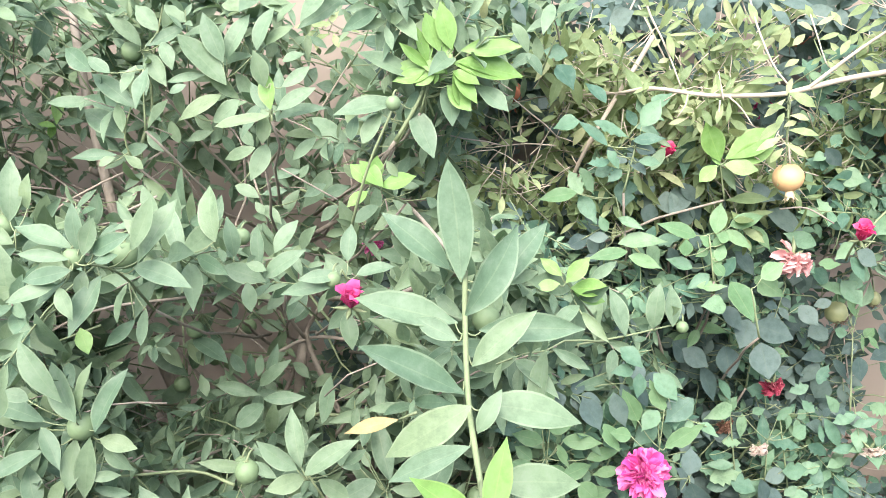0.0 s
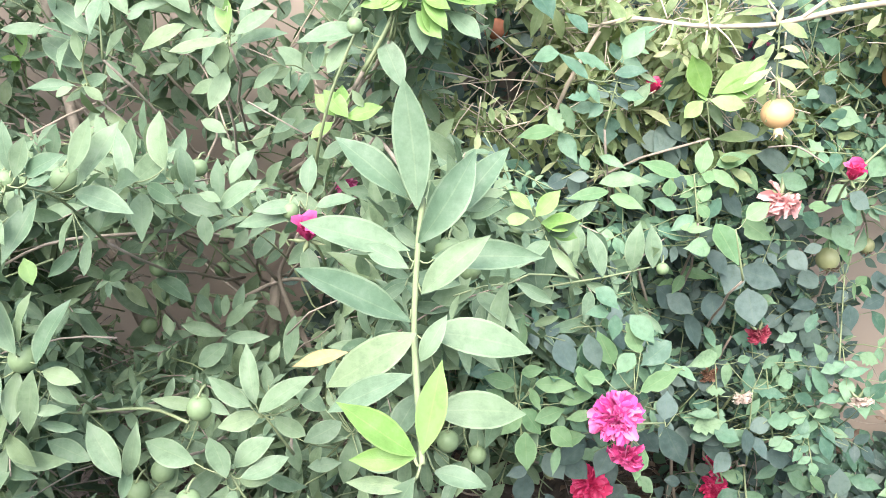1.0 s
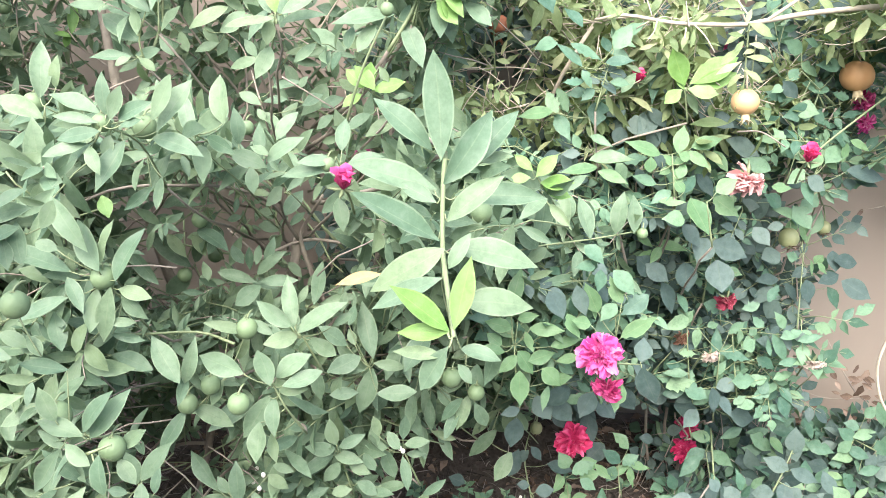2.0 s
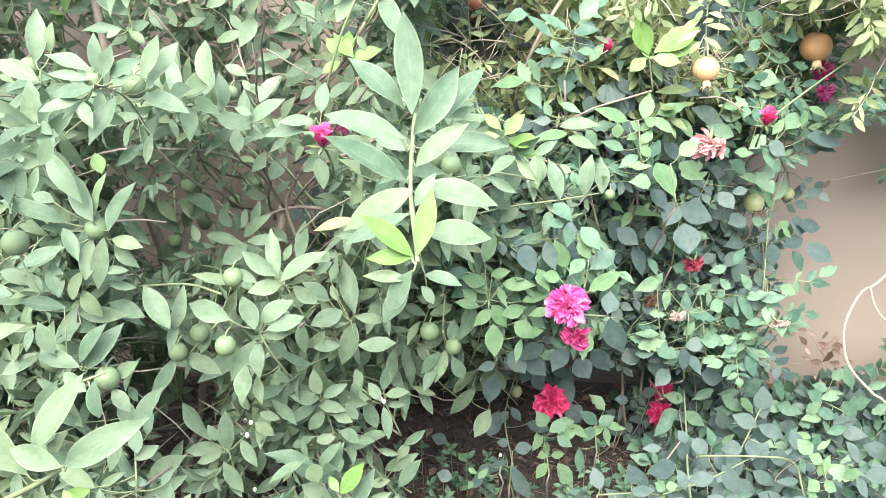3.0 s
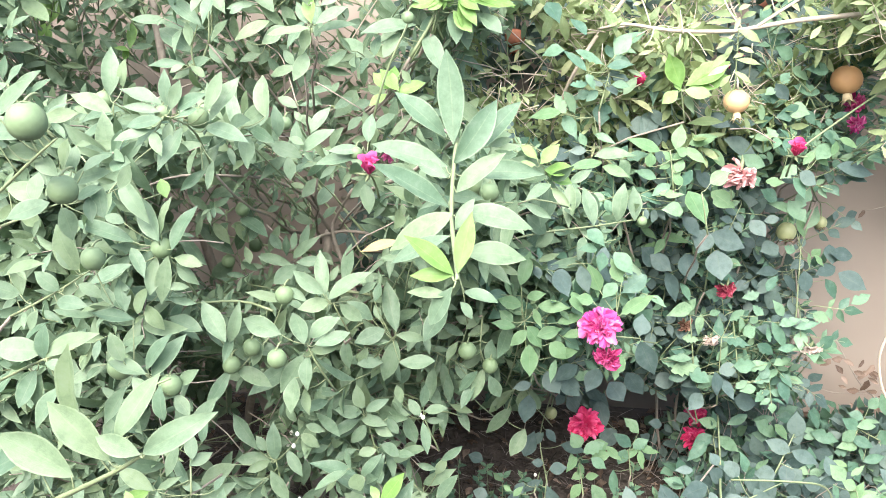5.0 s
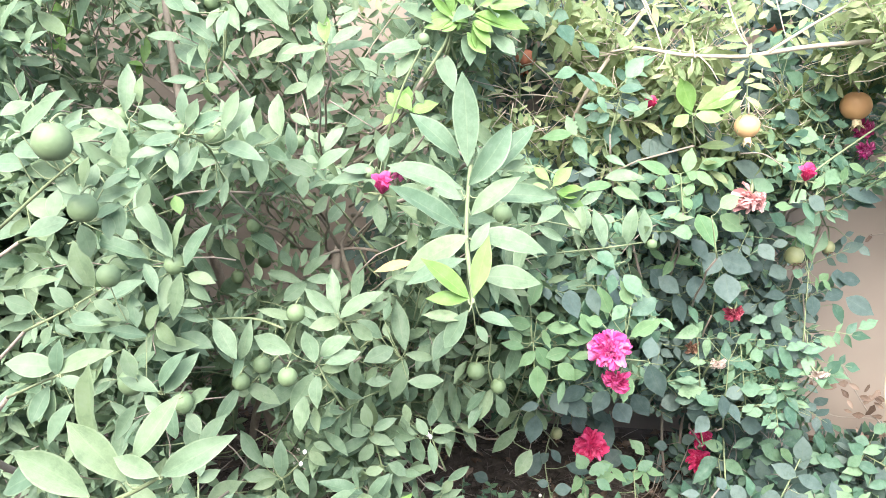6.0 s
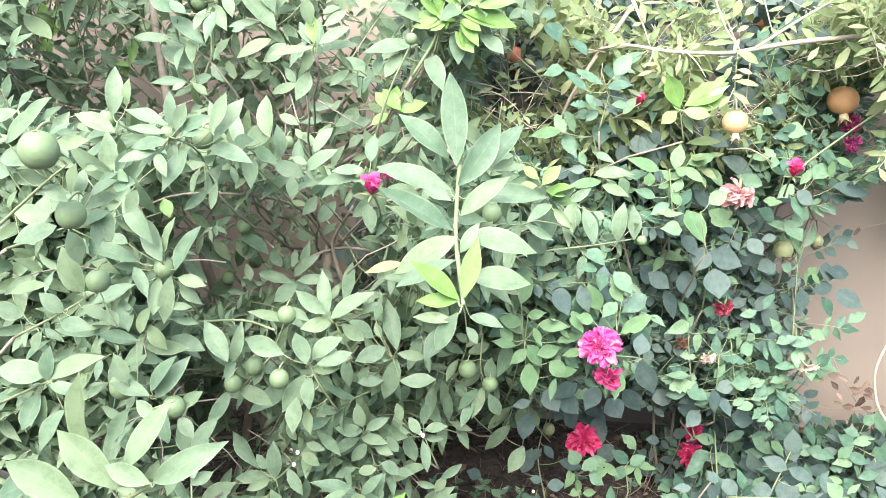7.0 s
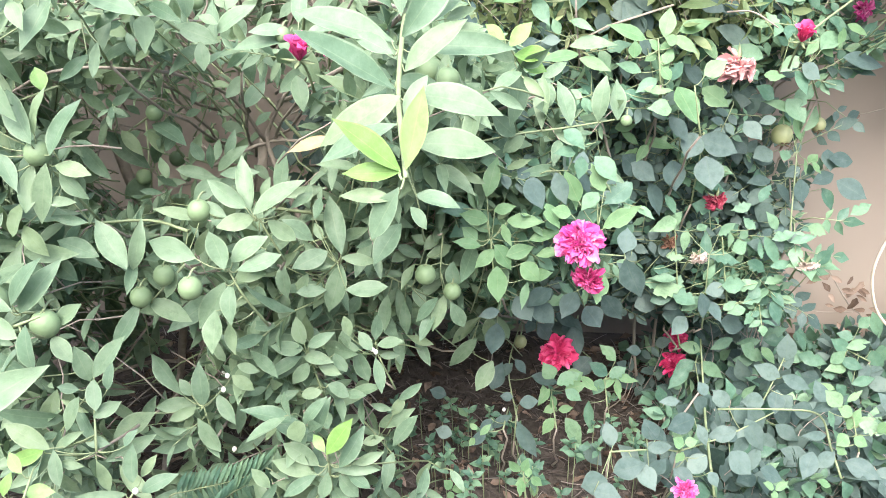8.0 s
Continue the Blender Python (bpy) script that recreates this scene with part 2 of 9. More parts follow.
BLUE = Kind("blue", blue_leaf, [dict(ratio=0.66, widest=0.45, tip=1.0, fold=0.08, curl=0.08), dict(ratio=0.6, widest=0.44, tip=1.1, fold=0.15, curl=0.15, wave=0.08), dict(ratio=0.7, widest=0.46, tip=0.95, fold=0.1, curl=0.0), dict(ratio=0.58, widest=0.46, tip=1.1, fold=0.25, curl=0.1, bite=0.06)], rows=10, cols=2)
LIME = Kind("lime", lime_leaf, [dict(ratio=0.56, widest=0.42, tip=1.1, fold=0.12, curl=0.12, serrate=0.02), dict(ratio=0.6, widest=0.44, tip=1.05, fold=0.2, curl=0.05, serrate=0.02, wave=0.1), dict(ratio=0.54, widest=0.42, tip=1.1, fold=0.1, curl=-0.08, serrate=0.025, bite=0.1)], rows=10, cols=2)
POM = Kind("pom", pom_leaf, [dict(ratio=0.30, widest=0.55, fold=0.3, curl=0.2), dict(ratio=0.25, widest=0.55, fold=0.4, curl=-0.15, wave=0.25), dict(ratio=0.36, widest=0.58, fold=0.2, curl=0.35)], rows=4, cols=2)
FERN = Kind("fern", rose_leaf, [dict(ratio=0.2, widest=0.5, tip=0.9, fold=0.2, curl=0.1), dict(ratio=0.22, widest=0.5, tip=0.9, fold=0.3, curl=0.2)], rows=6, cols=2)
STALE = Kind("stale", stale_leaf, [dict(ratio=0.36, widest=0.48, tip=1.1, fold=0.3, curl=0.15)], rows=10, cols=2)
DRY = Kind("dry", dry_leaf, [dict(ratio=0.5, widest=0.45, fold=0.5, curl=0.3, wave=0.4), dict(ratio=0.4, widest=0.5, fold=0.7, curl=-0.2, wave=0.5)], rows=4, cols=2)

# ---- ground and wall ----


def ground_z(x, y):
    """The soil's height: uneven, and banked up a little against the wall."""
    near = max(0.0, 1 - math.hypot(x, y - 1) / 4)
    return 0.07 * max(0.0, min(1.0, (y - 1.35) / 0.45)) + near * (0.03 * noise.noise((x * 4, y * 4, 0)) + 0.015 * noise.noise((x * 15, y * 15, 3)))


n = 120
vs, fs = [], []
for i in range(n + 1):
    for j in range(n + 1):
        x, y = (i / n - 0.5) * 2, (j / n - 0.5) * 2
        x, y = x * abs(x) ** 2 * 400 + x * 2.2, y * abs(y) ** 2 * 400 + y * 2.2 + 0.9
        vs.append((x, y, ground_z(x, y)))
for i in range(n):
    for j in range(n):
        a = i * (n + 1) + j
        fs.append((a, a + n + 1, a + n + 2, a + 1))
tagged(ob_from("ground", vs, fs, soil), "bare dark brown garden soil", "ground", kind="structure")



def garden_wall(name, y, height, material, label):
    bm = bmesh.new()
    bmesh.ops.create_cube(bm, size=1)
    for v in bm.verts:
        v.co = Vector((v.co.x * 9, y + v.co.y * 0.2, height / 2 - 0.1 + v.co.z * (height + 0.2)))
    bmesh.ops.bevel(bm, geom=bm.edges[:], offset=0.012, segments=2, affect="EDGES")
    me = bpy.data.meshes.new(name)
    bm.to_mesh(me)
    me.materials.append(material)
    tagged(new(name, me), label, "wall", kind="structure")


garden_wall("wall_north", 1.94, 2.1, plaster, "beige cement-plastered garden wall, lightly stained")
# Unseen wall behind the viewpoint, added to block low sky and bounce fill light.
garden_wall("wall_south", -2.6, 2.6, whitewash, "unseen white wall added to block low light and bounce fill")


# ---- plant helpers ----
SKY_FACE = Vector((0.0, -0.72, 0.69))
VIEWPOINT = Vector((0.03, -0.2, 1.2))  # about where the camera stands; inner leaves are kept from hiding outer ones
OUTER = []
LINKS = []  # feet of the shoots, to be joined to the limbs
LAYER = []  # middles of the outer leaves, with their kind
KEEP = []  # fruit and flowers that stand clear


def leaves_on(parent, kind, rows):
    """Single leaves on a stem: foot, tip and width of each."""
    runs = []
    for bx, by, bz, tx, ty, tz, w in rows:
        b, t = Vector((bx, by, bz)), Vector((tx, ty, tz))
        r = random.Random(int(abs(bx * 7919 + bz * 104729 + tx * 1299709) * 1000))
        calm = 0.5 if (b - VIEWPOINT).length < 1.05 or kind.material == pom_leaf else 0.62
        face = SKY_FACE + Vector((r.uniform(-0.75, 0.75), r.uniform(-0.4, 0.4), r.uniform(-0.5, 0.4) - 0.15)) * calm
        OUTER.extend((b.lerp(t, q), 0.6 * w) for q in (0.1, 0.4, 0.7, 1.0))
        LAYER.append((b.lerp(t, 0.5), kind))
        way = t - b
        long = way.length
        shape = r.randrange(len(kind.meshes))
        flat = face - way * face.dot(way) / way.length_squared
        seen = max(0.9, abs(flat.normalized().dot((VIEWPOINT - b).normalized())))
        wide = max(0.62, min(1.5, kind.broad * w / (long * kind.ratio * seen)))
        m = place(b, way, face, 1.0, wide)
        tip = m.to_3x3() @ kind.tips[shape]
        turn = tip.rotation_difference(way).to_matrix().to_4x4()
        m = Matrix.Translation(b) @ turn @ Matrix.Scale(long / tip.length, 4) @ m.to_3x3().to_4x4()
        kind.single(m, parent, shape)
        joint = min((v.co for v in parent.data.vertices), key=lambda q: (q - b).length_squared)
        if 0.004 < (joint - b).length < 0.07:
            runs.append((bend(joint, b + way * 0.03, -0.004, 4), 0.001, 0.0007))
    if runs:
        stems("petiole_mass", runs, green_stem, parent, "thin green leaf stalks", kind="stuff")


def smooth(points, steps=4):
    """A rounded line through the given places."""
    ps = [Vector(p) for p in points]
    ps = [ps[0] * 2 - ps[1]] + ps + [ps[-1] * 2 - ps[-2]]
    out = []
    for i in range(1, len(ps) - 2):
        a, b, c, d = ps[i - 1 : i + 3]
        for k in range(steps):
            s = k / steps
            out.append(0.5 * ((2 * b) + (c - a) * s + (2 * a - 5 * b + 4 * c - d) * s * s + (3 * b - a - 3 * c + d) * s**3))
    return out + [ps[-2]]


def shoot(plant, kind, pts, r0, r1, material, rows):
    s = stem("shoot", smooth(pts), r0, r1, material, plant)
    LINKS.append((plant, Vector(pts[0]), r0))
    leaves_on(s, kind, rows)
    return s


def rnd_dir(r, x, y, z):
    return Vector((r.uniform(*x), r.uniform(*y), r.uniform(*z))).normalized()


def spray(r, base, axis, reach, count, long, open_=0.85):
    """Leaf poses set spirally round a twig."""
    out = []
    axis = axis.normalized()
    side = axis.orthogonal().normalized()
    turn = r.uniform(0, 6.28)
    for i in range(count):
        s = (i + 0.6) / count
        turn += 2.4
        d = (Matrix.Rotation(turn, 3, axis) @ side) * open_ + axis * (0.25 + 0.8 * s)
        d += Vector((0, -0.15, r.uniform(-0.4, 0.3)))
        face = axis * 0.6 + SKY_FACE * 1.0 + Vector((r.uniform(-0.8, 0.8), r.uniform(-0.6, 0.6), r.uniform(-0.7, 0.6)))
        out.append(place(base + axis * reach * s, d, face, long * r.uniform(0.55, 1.2) * (1.1 - 0.35 * s), r.uniform(0.78, 1.05)))
    return out


def compound(r, base, axis, face, long, size, pairs=2):
    """A rose leaf: pairs of leaflets and one at the tip."""
    out = []
    axis = axis.normalized()
    x = axis.cross(face).normalized()
    f = x.cross(axis)
    for k in range(pairs):
        s = (k + 1.2) / (pairs + 0.7)
        for sg in (-1, 1):
            d = x * sg + axis * 0.45 + f * r.uniform(-0.25, 0.15)
            out.append(place(base + axis * long * s, d, f + Vector((r.uniform(-0.5, 0.5), r.uniform(-0.5, 0.5), r.uniform(-0.5, 0.5))), size * r.uniform(0.75, 1.05) * (0.75 + 0.25 * s), r.uniform(0.85, 1.1)))
    out.append(place(base + axis * long, axis + f * r.uniform(-0.4, 0.1), f, size * r.uniform(1.0, 1.2)))
    return out


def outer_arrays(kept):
    ds = np.array([tuple(p - VIEWPOINT) for p, _ in kept])
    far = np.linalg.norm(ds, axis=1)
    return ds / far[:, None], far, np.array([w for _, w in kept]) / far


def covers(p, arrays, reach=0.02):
    """Whether an inner leaf at p would hide outer leaves, fruit or flowers from the viewpoint."""
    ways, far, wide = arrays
    d = np.array(tuple(p - VIEWPOINT))
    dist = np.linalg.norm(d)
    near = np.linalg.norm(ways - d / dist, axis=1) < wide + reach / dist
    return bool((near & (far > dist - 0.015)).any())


def thin(p, gaps):
    """Whether a place lies in one of the thin spots of a bush: channels from a near to a far end, of some radius."""
    for a, b, rad in gaps:
        s = max(0.0, min(1.0, (p - a).dot(b - a) / (b - a).length_squared))
        if (p - a.lerp(b, s)).length < rad:
            return True
    return False


# ---- fruit and flower kinds ----


def ball(name, material, parent, at, radius, squash=1.0, dimple=0.12, segs=18, rings=12):
    vs, fs = [], []
    for i in range(rings + 1):
        a = math.pi * i / rings
        for j in range(segs):
            b = 2 * math.pi * j / segs
            rr = 1 - dimple * math.exp(-((math.pi - a) / 0.28) ** 2) - dimple * 0.7 * math.exp(-(a / 0.25) ** 2) + 0.012 * math.sin(3 * b + 1) * math.sin(a)
            vs.append((at[0] + radius * rr * math.sin(a) * math.cos(b), at[1] + radius * rr * math.sin(a) * math.sin(b), at[2] + radius * squash * rr * math.cos(a)))
    for i in range(rings):
        for j in range(segs):
            fs.append((i * segs + j, (i + 1) * segs + j, (i + 1) * segs + (j + 1) % segs, i * segs + (j + 1) % segs))
    return ob_from(name, vs, fs, material, parent)


def star(at, axis, radius, count, length, width, lift):
    """Points and faces of small pointed lobes round a point (a calyx)."""
    a = Vector(axis).normalized()
    x = a.orthogonal().normalized()
    y = a.cross(x)
    at = Vector(at)
    vs, fs = [], []
    for k in range(count):
        t = 2 * math.pi * k / count
        d = x * math.cos(t) + y * math.sin(t)
        e = a.cross(d)
        n0 = len(vs)
        for s, w in ((0.0, 0.6), (0.45, 1.0), (1.0, 0.06)):
            p = at + d * (radius + length * s) + a * lift * s * s
            vs += [p - e * width * w, p + e * width * w, p + a * width * 0.5 * w]
        for q in (0, 3):
            fs += [(n0 + q, n0 + q + 3, n0 + q + 5, n0 + q + 2), (n0 + q + 2, n0 + q + 5, n0 + q + 4, n0 + q + 1), (n0 + q + 1, n0 + q + 4, n0 + q + 3, n0 + q)]
    return [tuple(v) for v in vs], fs


def citrus_fruit(at, radius):
    OUTER.append((Vector(at), radius * 1.1))
    f = ball("fruit", citrus_skin, citrus, at, radius, 1.02)
    top = Vector(at) + Vector((0, 0, radius * 0.97))
    v, g = star(top, (0, 0, 1), 0.0, 5, radius * 0.28, radius * 0.1, 0.0)
    ob_from("calyx", v, g, green_stem, f)
    stem("stalk", bend(top, top + Vector((0.004, 0.018, 0.004)), 0.003, 4), 0.0012, 0.0014, green_stem, f)


def petal_mat(name, stops, rough=0.55):
    m, nt, b = mat(name, rough)
    info = nt.nodes.new("ShaderNodeObjectInfo")
    uv = nt.nodes.new("ShaderNodeUVMap")
    sep = nt.nodes.new("ShaderNodeSeparateXYZ")
    nt.links.new(uv.outputs[0], sep.inputs[0])
    f = math_node(nt, "ADD", math_node(nt, "MULTIPLY", info.outputs["Random"], 0.6), math_node(nt, "MULTIPLY", sep.outputs[1], 0.4))
    c = ramp(nt, f, stops)
    nt.links.new(c, b.inputs["Base Color"])
    wave = node(nt, "ShaderNodeTexWave", Scale=9.0, Distortion=2.0)
    nt.links.new(uv.outputs[0], wave.inputs["Vector"])
    bump(nt, b, wave.outputs[1], 0.25, 0.001)
    tr = nt.nodes.new("ShaderNodeBsdfTranslucent")
    nt.links.new(c, tr.inputs[0])
    mx = node(nt, "ShaderNodeMixShader", Fac=0.35)
    nt.links.new(b.outputs[0], mx.inputs[1])
    nt.links.new(tr.outputs[0], mx.inputs[2])
    nt.links.new(mx.outputs[0], nt.nodes["Material Output"].inputs[0])
    return m


magenta = petal_mat("magenta_petal", [(0, (0.46, 0.02, 0.16)), (0.4, (0.64, 0.06, 0.3)), (0.75, (0.74, 0.17, 0.42)), (1, (0.77, 0.3, 0.52))])
magenta_dark = petal_mat("dark_magenta_petal", [(0, (0.36, 0.02, 0.10)), (0.5, (0.64, 0.06, 0.24)), (1, (0.78, 0.2, 0.44))])
red = petal_mat("red_petal", [(0, (0.45, 0.012, 0.075)), (0.4, (0.68, 0.035, 0.155)), (0.75, (0.77, 0.07, 0.235)), (1, (0.82, 0.2, 0.36))])
faded_pink = petal_mat("faded_pink_petal", [(0, (0.6, 0.27, 0.28)), (0.5, (0.76, 0.42, 0.42)), (1, (0.86, 0.62, 0.58))])
wine = petal_mat("wine_petal", [(0, (0.18, 0.02, 0.04)), (0.6, (0.4, 0.05, 0.10)), (1, (0.55, 0.2, 0.22))])
brown_petal = petal_mat("brown_petal", [(0, (0.10, 0.05, 0.03)), (0.6, (0.28, 0.15, 0.10)), (1, (0.45, 0.3, 0.2))])
pale_petal = petal_mat("pale_petal", [(0, (0.42, 0.25, 0.22)), (0.5, (0.6, 0.5, 0.44)), (1, (0.72, 0.68, 0.58))])
blossom_white = petal_mat("blossom_white", [(0, (0.75, 0.75, 0.7)), (1, (0.85, 0.85, 0.8))])
pom_skin = plain("pomegranate_skin", (0.46, 0.22, 0.09), (0.56, 0.36, 0.17), 60, 0.6, 0.3, 0.001)
pom_pale = plain("pale_pomegranate_skin", (0.5, 0.29, 0.13), (0.57, 0.41, 0.22), 60, 0.6, 0.3, 0.001)
crown_straw = plain("dry_crown", (0.5, 0.4, 0.22), (0.66, 0.56, 0.36), 90, 0.8, 0.4, 0.001)
pom_old = plain("old_pomegranate_skin", (0.2, 0.07, 0.04), (0.42, 0.17, 0.09), 60, 0.7, 0.6, 0.002)
hip_skin = plain("hip_skin", (0.15, 0.19, 0.09), (0.32, 0.33, 0.17), 90, 0.5, 0.4, 0.001)

PETALS = []
for k in range(4):
    r = random.Random(k)
    vs, fs, uvs = [], [], []
    for i in range(5):
        s = i / 4
        w = (0.18, 0.62, 0.95, 1.0, 0.62)[i] * 0.5
        for j in range(5):
            u = j / 2 - 1
            vs.append((u * w, s * (1 - 0.06 * u * u * (i == 4)), 0.55 * w * u * u + 0.16 * s * s - 0.45 * (max(0, s - 0.55)) ** 1.4 + r.uniform(-0.2, 0.2) * s + 0.14 * math.sin(7 * u + 2 * k) * s * s))
            uvs.append((j / 4, s))
    for i in range(4):
        for j in range(4):
            a = i * 5 + j
            fs.append((a, a + 1, a + 6, a + 5))
    PETALS.append((vs, fs, uvs))
PETAL_MESH = {}


def petal_mesh(material, k):
    if (material.name, k) not in PETAL_MESH:
        o = ob_from("petal", PETALS[k][0], PETALS[k][1], material, uvs=PETALS[k][2])
        PETAL_MESH[material.name, k] = o.data
        bpy.data.objects.remove(o)
    return PETAL_MESH[material.name, k]


def rose_flower(at, radius, material, fresh):
    """A double rose; fresh 1: full and open, lower: shrunken and hanging."""
    r = random.Random(int(abs(at[0] * 991 + at[2] * 577) * 100))
    at = Vector(at)
    OUTER.append((at, radius * 1.25))
    KEEP.append((at, radius))
    axis = Vector((r.uniform(-0.2, 0.2), -0.75, 0.75)) if fresh > 0.75 else Vector((r.uniform(-0.4, 0.4), -0.75, r.uniform(-0.5, 0.35)))
    axis.normalize()
    x = axis.orthogonal().normalized()
    low = at - axis * radius * 0.35
    v, g = star(low, axis, radius * 0.08, 5, radius * 0.7, radius * 0.14, -radius * 0.25)
    f = ob_from("flower", v, g, green_stem, rose)
    count = 125 if fresh > 0.75 else 75
    for i in range(count):
        s = i / (count - 1)
        tilt = radians(6 + 84 * s**0.8 * (0.75 + 0.25 * fresh) + r.uniform(-24, 24) * (2.0 - fresh))
        d = Matrix.Rotation(2.4 * i + r.uniform(-0.3, 0.3), 3, axis) @ (x * math.sin(tilt) + axis * math.cos(tilt))
        if fresh < 0.6:
            d = Vector((r.uniform(-0.8, 0.8), r.uniform(-0.9, 0.1), r.uniform(-1.0, 0.35))).normalized()
        side = axis - d * axis.dot(d)
        if side.length < 0.05:
            side = x
        base = low + (d - axis * d.dot(axis)) * radius * 0.15
        o = new("petal", petal_mesh(material, r.randrange(4)))
        o.parent = f
        o.matrix_basis = place(base, d, side.normalized() + rnd_dir(r, (-1, 1), (-1, 1), (-1, 1)) * 0.45, radius * (0.5 + 0.4 * s) * r.uniform(0.65, 1.12), r.uniform(0.3, 0.6) * (0.5 + 0.5 * fresh))
    foot = low - axis * radius * 0.1
    stem("stalk", bend(foot, foot + Vector((r.uniform(-0.02, 0.02), 0.05, -0.06)), 0.01, 5), 0.0018, 0.0022, green_stem, f)
    return f


def rose_bud(at, radius, material):
    r = random.Random(int(abs(at[0] * 991 + at[2] * 577) * 100))
    at = Vector(at)
    OUTER.append((at, radius * 1.4))
    KEEP.append((at, radius))
    axis = Vector((r.uniform(-0.3, 0.3), -0.45, 0.8)).normalized()
    x = axis.orthogonal().normalized()
    low = at - axis * radius * 0.8
    v, g = star(low, axis, radius * 0.1, 5, radius * 1.1, radius * 0.2, radius * 0.2)
    f = ob_from("bud", v, g, green_stem, rose)
    for i in range(9):
        tilt = radians(4 + 3.6 * i)
        d = Matrix.Rotation(2.4 * i, 3, axis) @ (x * math.sin(tilt) + axis * math.cos(tilt))
        o = new("petal", petal_mesh(material, i % 4))
        o.parent = f
        o.matrix_basis = place(low + (d - axis) * radius * 0.2, d, axis - d * axis.dot(d) + x * 0.01, radius * (1.5 + 0.05 * i), 0.62)
    stem("stalk", bend(low, low + Vector((0.01, 0.05, -0.05)), 0.008, 5), 0.0016, 0.002, green_stem, f)


def rose_hip(at, radius):
    OUTER.append((Vector(at), radius * 1.2))
    f = ball("hip", hip_skin, rose, at, radius, 1.1, 0.1, 14, 10)
    v, g = star(Vector(at) + Vector((0, -radius * 0.7, -radius * 0.7)), (0, -0.7, -0.7), radius * 0.1, 5, radius * 0.8, radius * 0.14, radius * 0.2)
    ob_from("sepal", v, g, dry_leaf, f)
    stem("stalk", bend(Vector(at) + Vector((0, 0, radius)), Vector(at) + Vector((0.01, 0.04, radius + 0.02)), 0.004, 4), 0.0014, 0.0016, green_stem, f)


def pomegranate(at, radius, skin, crown):
    OUTER.append((Vector(at), radius * (0.8 if skin == pom_old else 1.4)))
    KEEP.append((Vector(at), radius))
    f = ball("fruit", skin, pomegranate_tree, at, radius, 0.95, 0.06, 22, 14)
    down = Vector((0.05, -0.35, -0.9)).normalized()
    neck = Vector(at) + down * radius * 0.9
    c = stem("crown", [neck, neck + down * radius * 0.45], radius * 0.26, radius * 0.34, crown, f)
    v, g = star(neck + down * radius * 0.4, down, radius * 0.18, 6, radius * 0.4, radius * 0.12, radius * 0.35)
    ob_from("calyx", v, g, crown, f)
    top = Vector(at) + Vector((0, 0, radius * 0.92))
    stem("stalk", bend(top, top + Vector((0.0, 0.015, 0.03)), 0.0, 4), 0.0016, 0.002, pale_bark, f)


for k, q in ((CITRUS, 0.39), (YOUNG, 0.34), (ROSE, 0.57), (BLUE, 0.64), (LIME, 0.57), (POM, 0.36), (DRY, 0.45), (STALE, 0.36), (FERN, 0.2)):
    k.ratio, k.broad = q, 1.0 if k in (CITRUS, YOUNG) else 0.86

citrus = thing("citrus_bush", "citrus bush with grey-green leaves and small unripe green fruit", "bush")
citrus.location = (0, 0, 0)
rose = thing("rose_bush", "rose bush with blue-green leaves, magenta and red blooms", "bush")
low_rose = thing("rose_bush", "low rose bush with round bluish leaves over bare soil", "bush")
pomegranate_tree = thing("pomegranate_tree", "straggly pomegranate with pale twigs and orange fruit", "tree")

# ---- citrus shoots ----
s = shoot(citrus, CITRUS, [(-0.354, 0.92, 0.955), (-0.345, 0.811, 1.042), (-0.366, 0.757, 1.073)], 0.0019, 0.001, green_stem, [
])
leaves_on(s, CITRUS, [
])
leaves_on(s, CITRUS, [
    (-0.368, 0.766, 1.083, -0.435, 0.786, 1.101, 0.023),
    (-0.367, 0.752, 1.077, -0.418, 0.751, 1.083, 0.014),
    (-0.361, 0.74, 1.07, -0.411, 0.741, 1.058, 0.018),
    (-0.355, 0.755, 1.079, -0.34, 0.757, 1.119, 0.02),
    (-0.36, 0.76, 1.084, -0.363, 0.766, 1.132, 0.018),
    (-0.348, 0.762, 1.08, -0.306, 0.757, 1.102, 0.021),
    (-0.343, 0.752, 1.075, -0.317, 0.748, 1.083, 0.011),
    (-0.321, 0.79, 1.073, -0.299, 0.804, 1.127, 0.02),
    (-0.319, 0.798, 1.058, -0.283, 0.836, 1.117, 0.028),
    (-0.33, 0.815, 1.048, -0.263, 0.793, 1.032, 0.025),
    (-0.376, 0.742, 1.055, -0.422, 0.725, 1.042, 0.019),
])
leaves_on(s, CITRUS, [
    (-0.375, 0.755, 1.053, -0.412, 0.759, 1.024, 0.017),
    (-0.361, 0.767, 1.06, -0.366, 0.757, 1.033, 0.02),
    (-0.346, 0.771, 1.054, -0.372, 0.735, 1, 0.026),
    (-0.376, 0.742, 1.052, -0.36, 0.726, 1.023, 0.017),
])
leaves_on(s, CITRUS, [
    (-0.337, 0.82, 0.985, -0.373, 0.814, 0.954, 0.017),
    (-0.321, 0.812, 1.001, -0.327, 0.799, 0.962, 0.013),
])
leaves_on(s, YOUNG, [
    (-0.397, 0.825, 0.94, -0.411, 0.843, 0.965, 0.016),
])
s = shoot(citrus, CITRUS, [(-0.222, 1.068, 0.921), (-0.277, 0.936, 1.004), (-0.3, 0.893, 1.036)], 0.0019, 0.001, green_stem, [
])
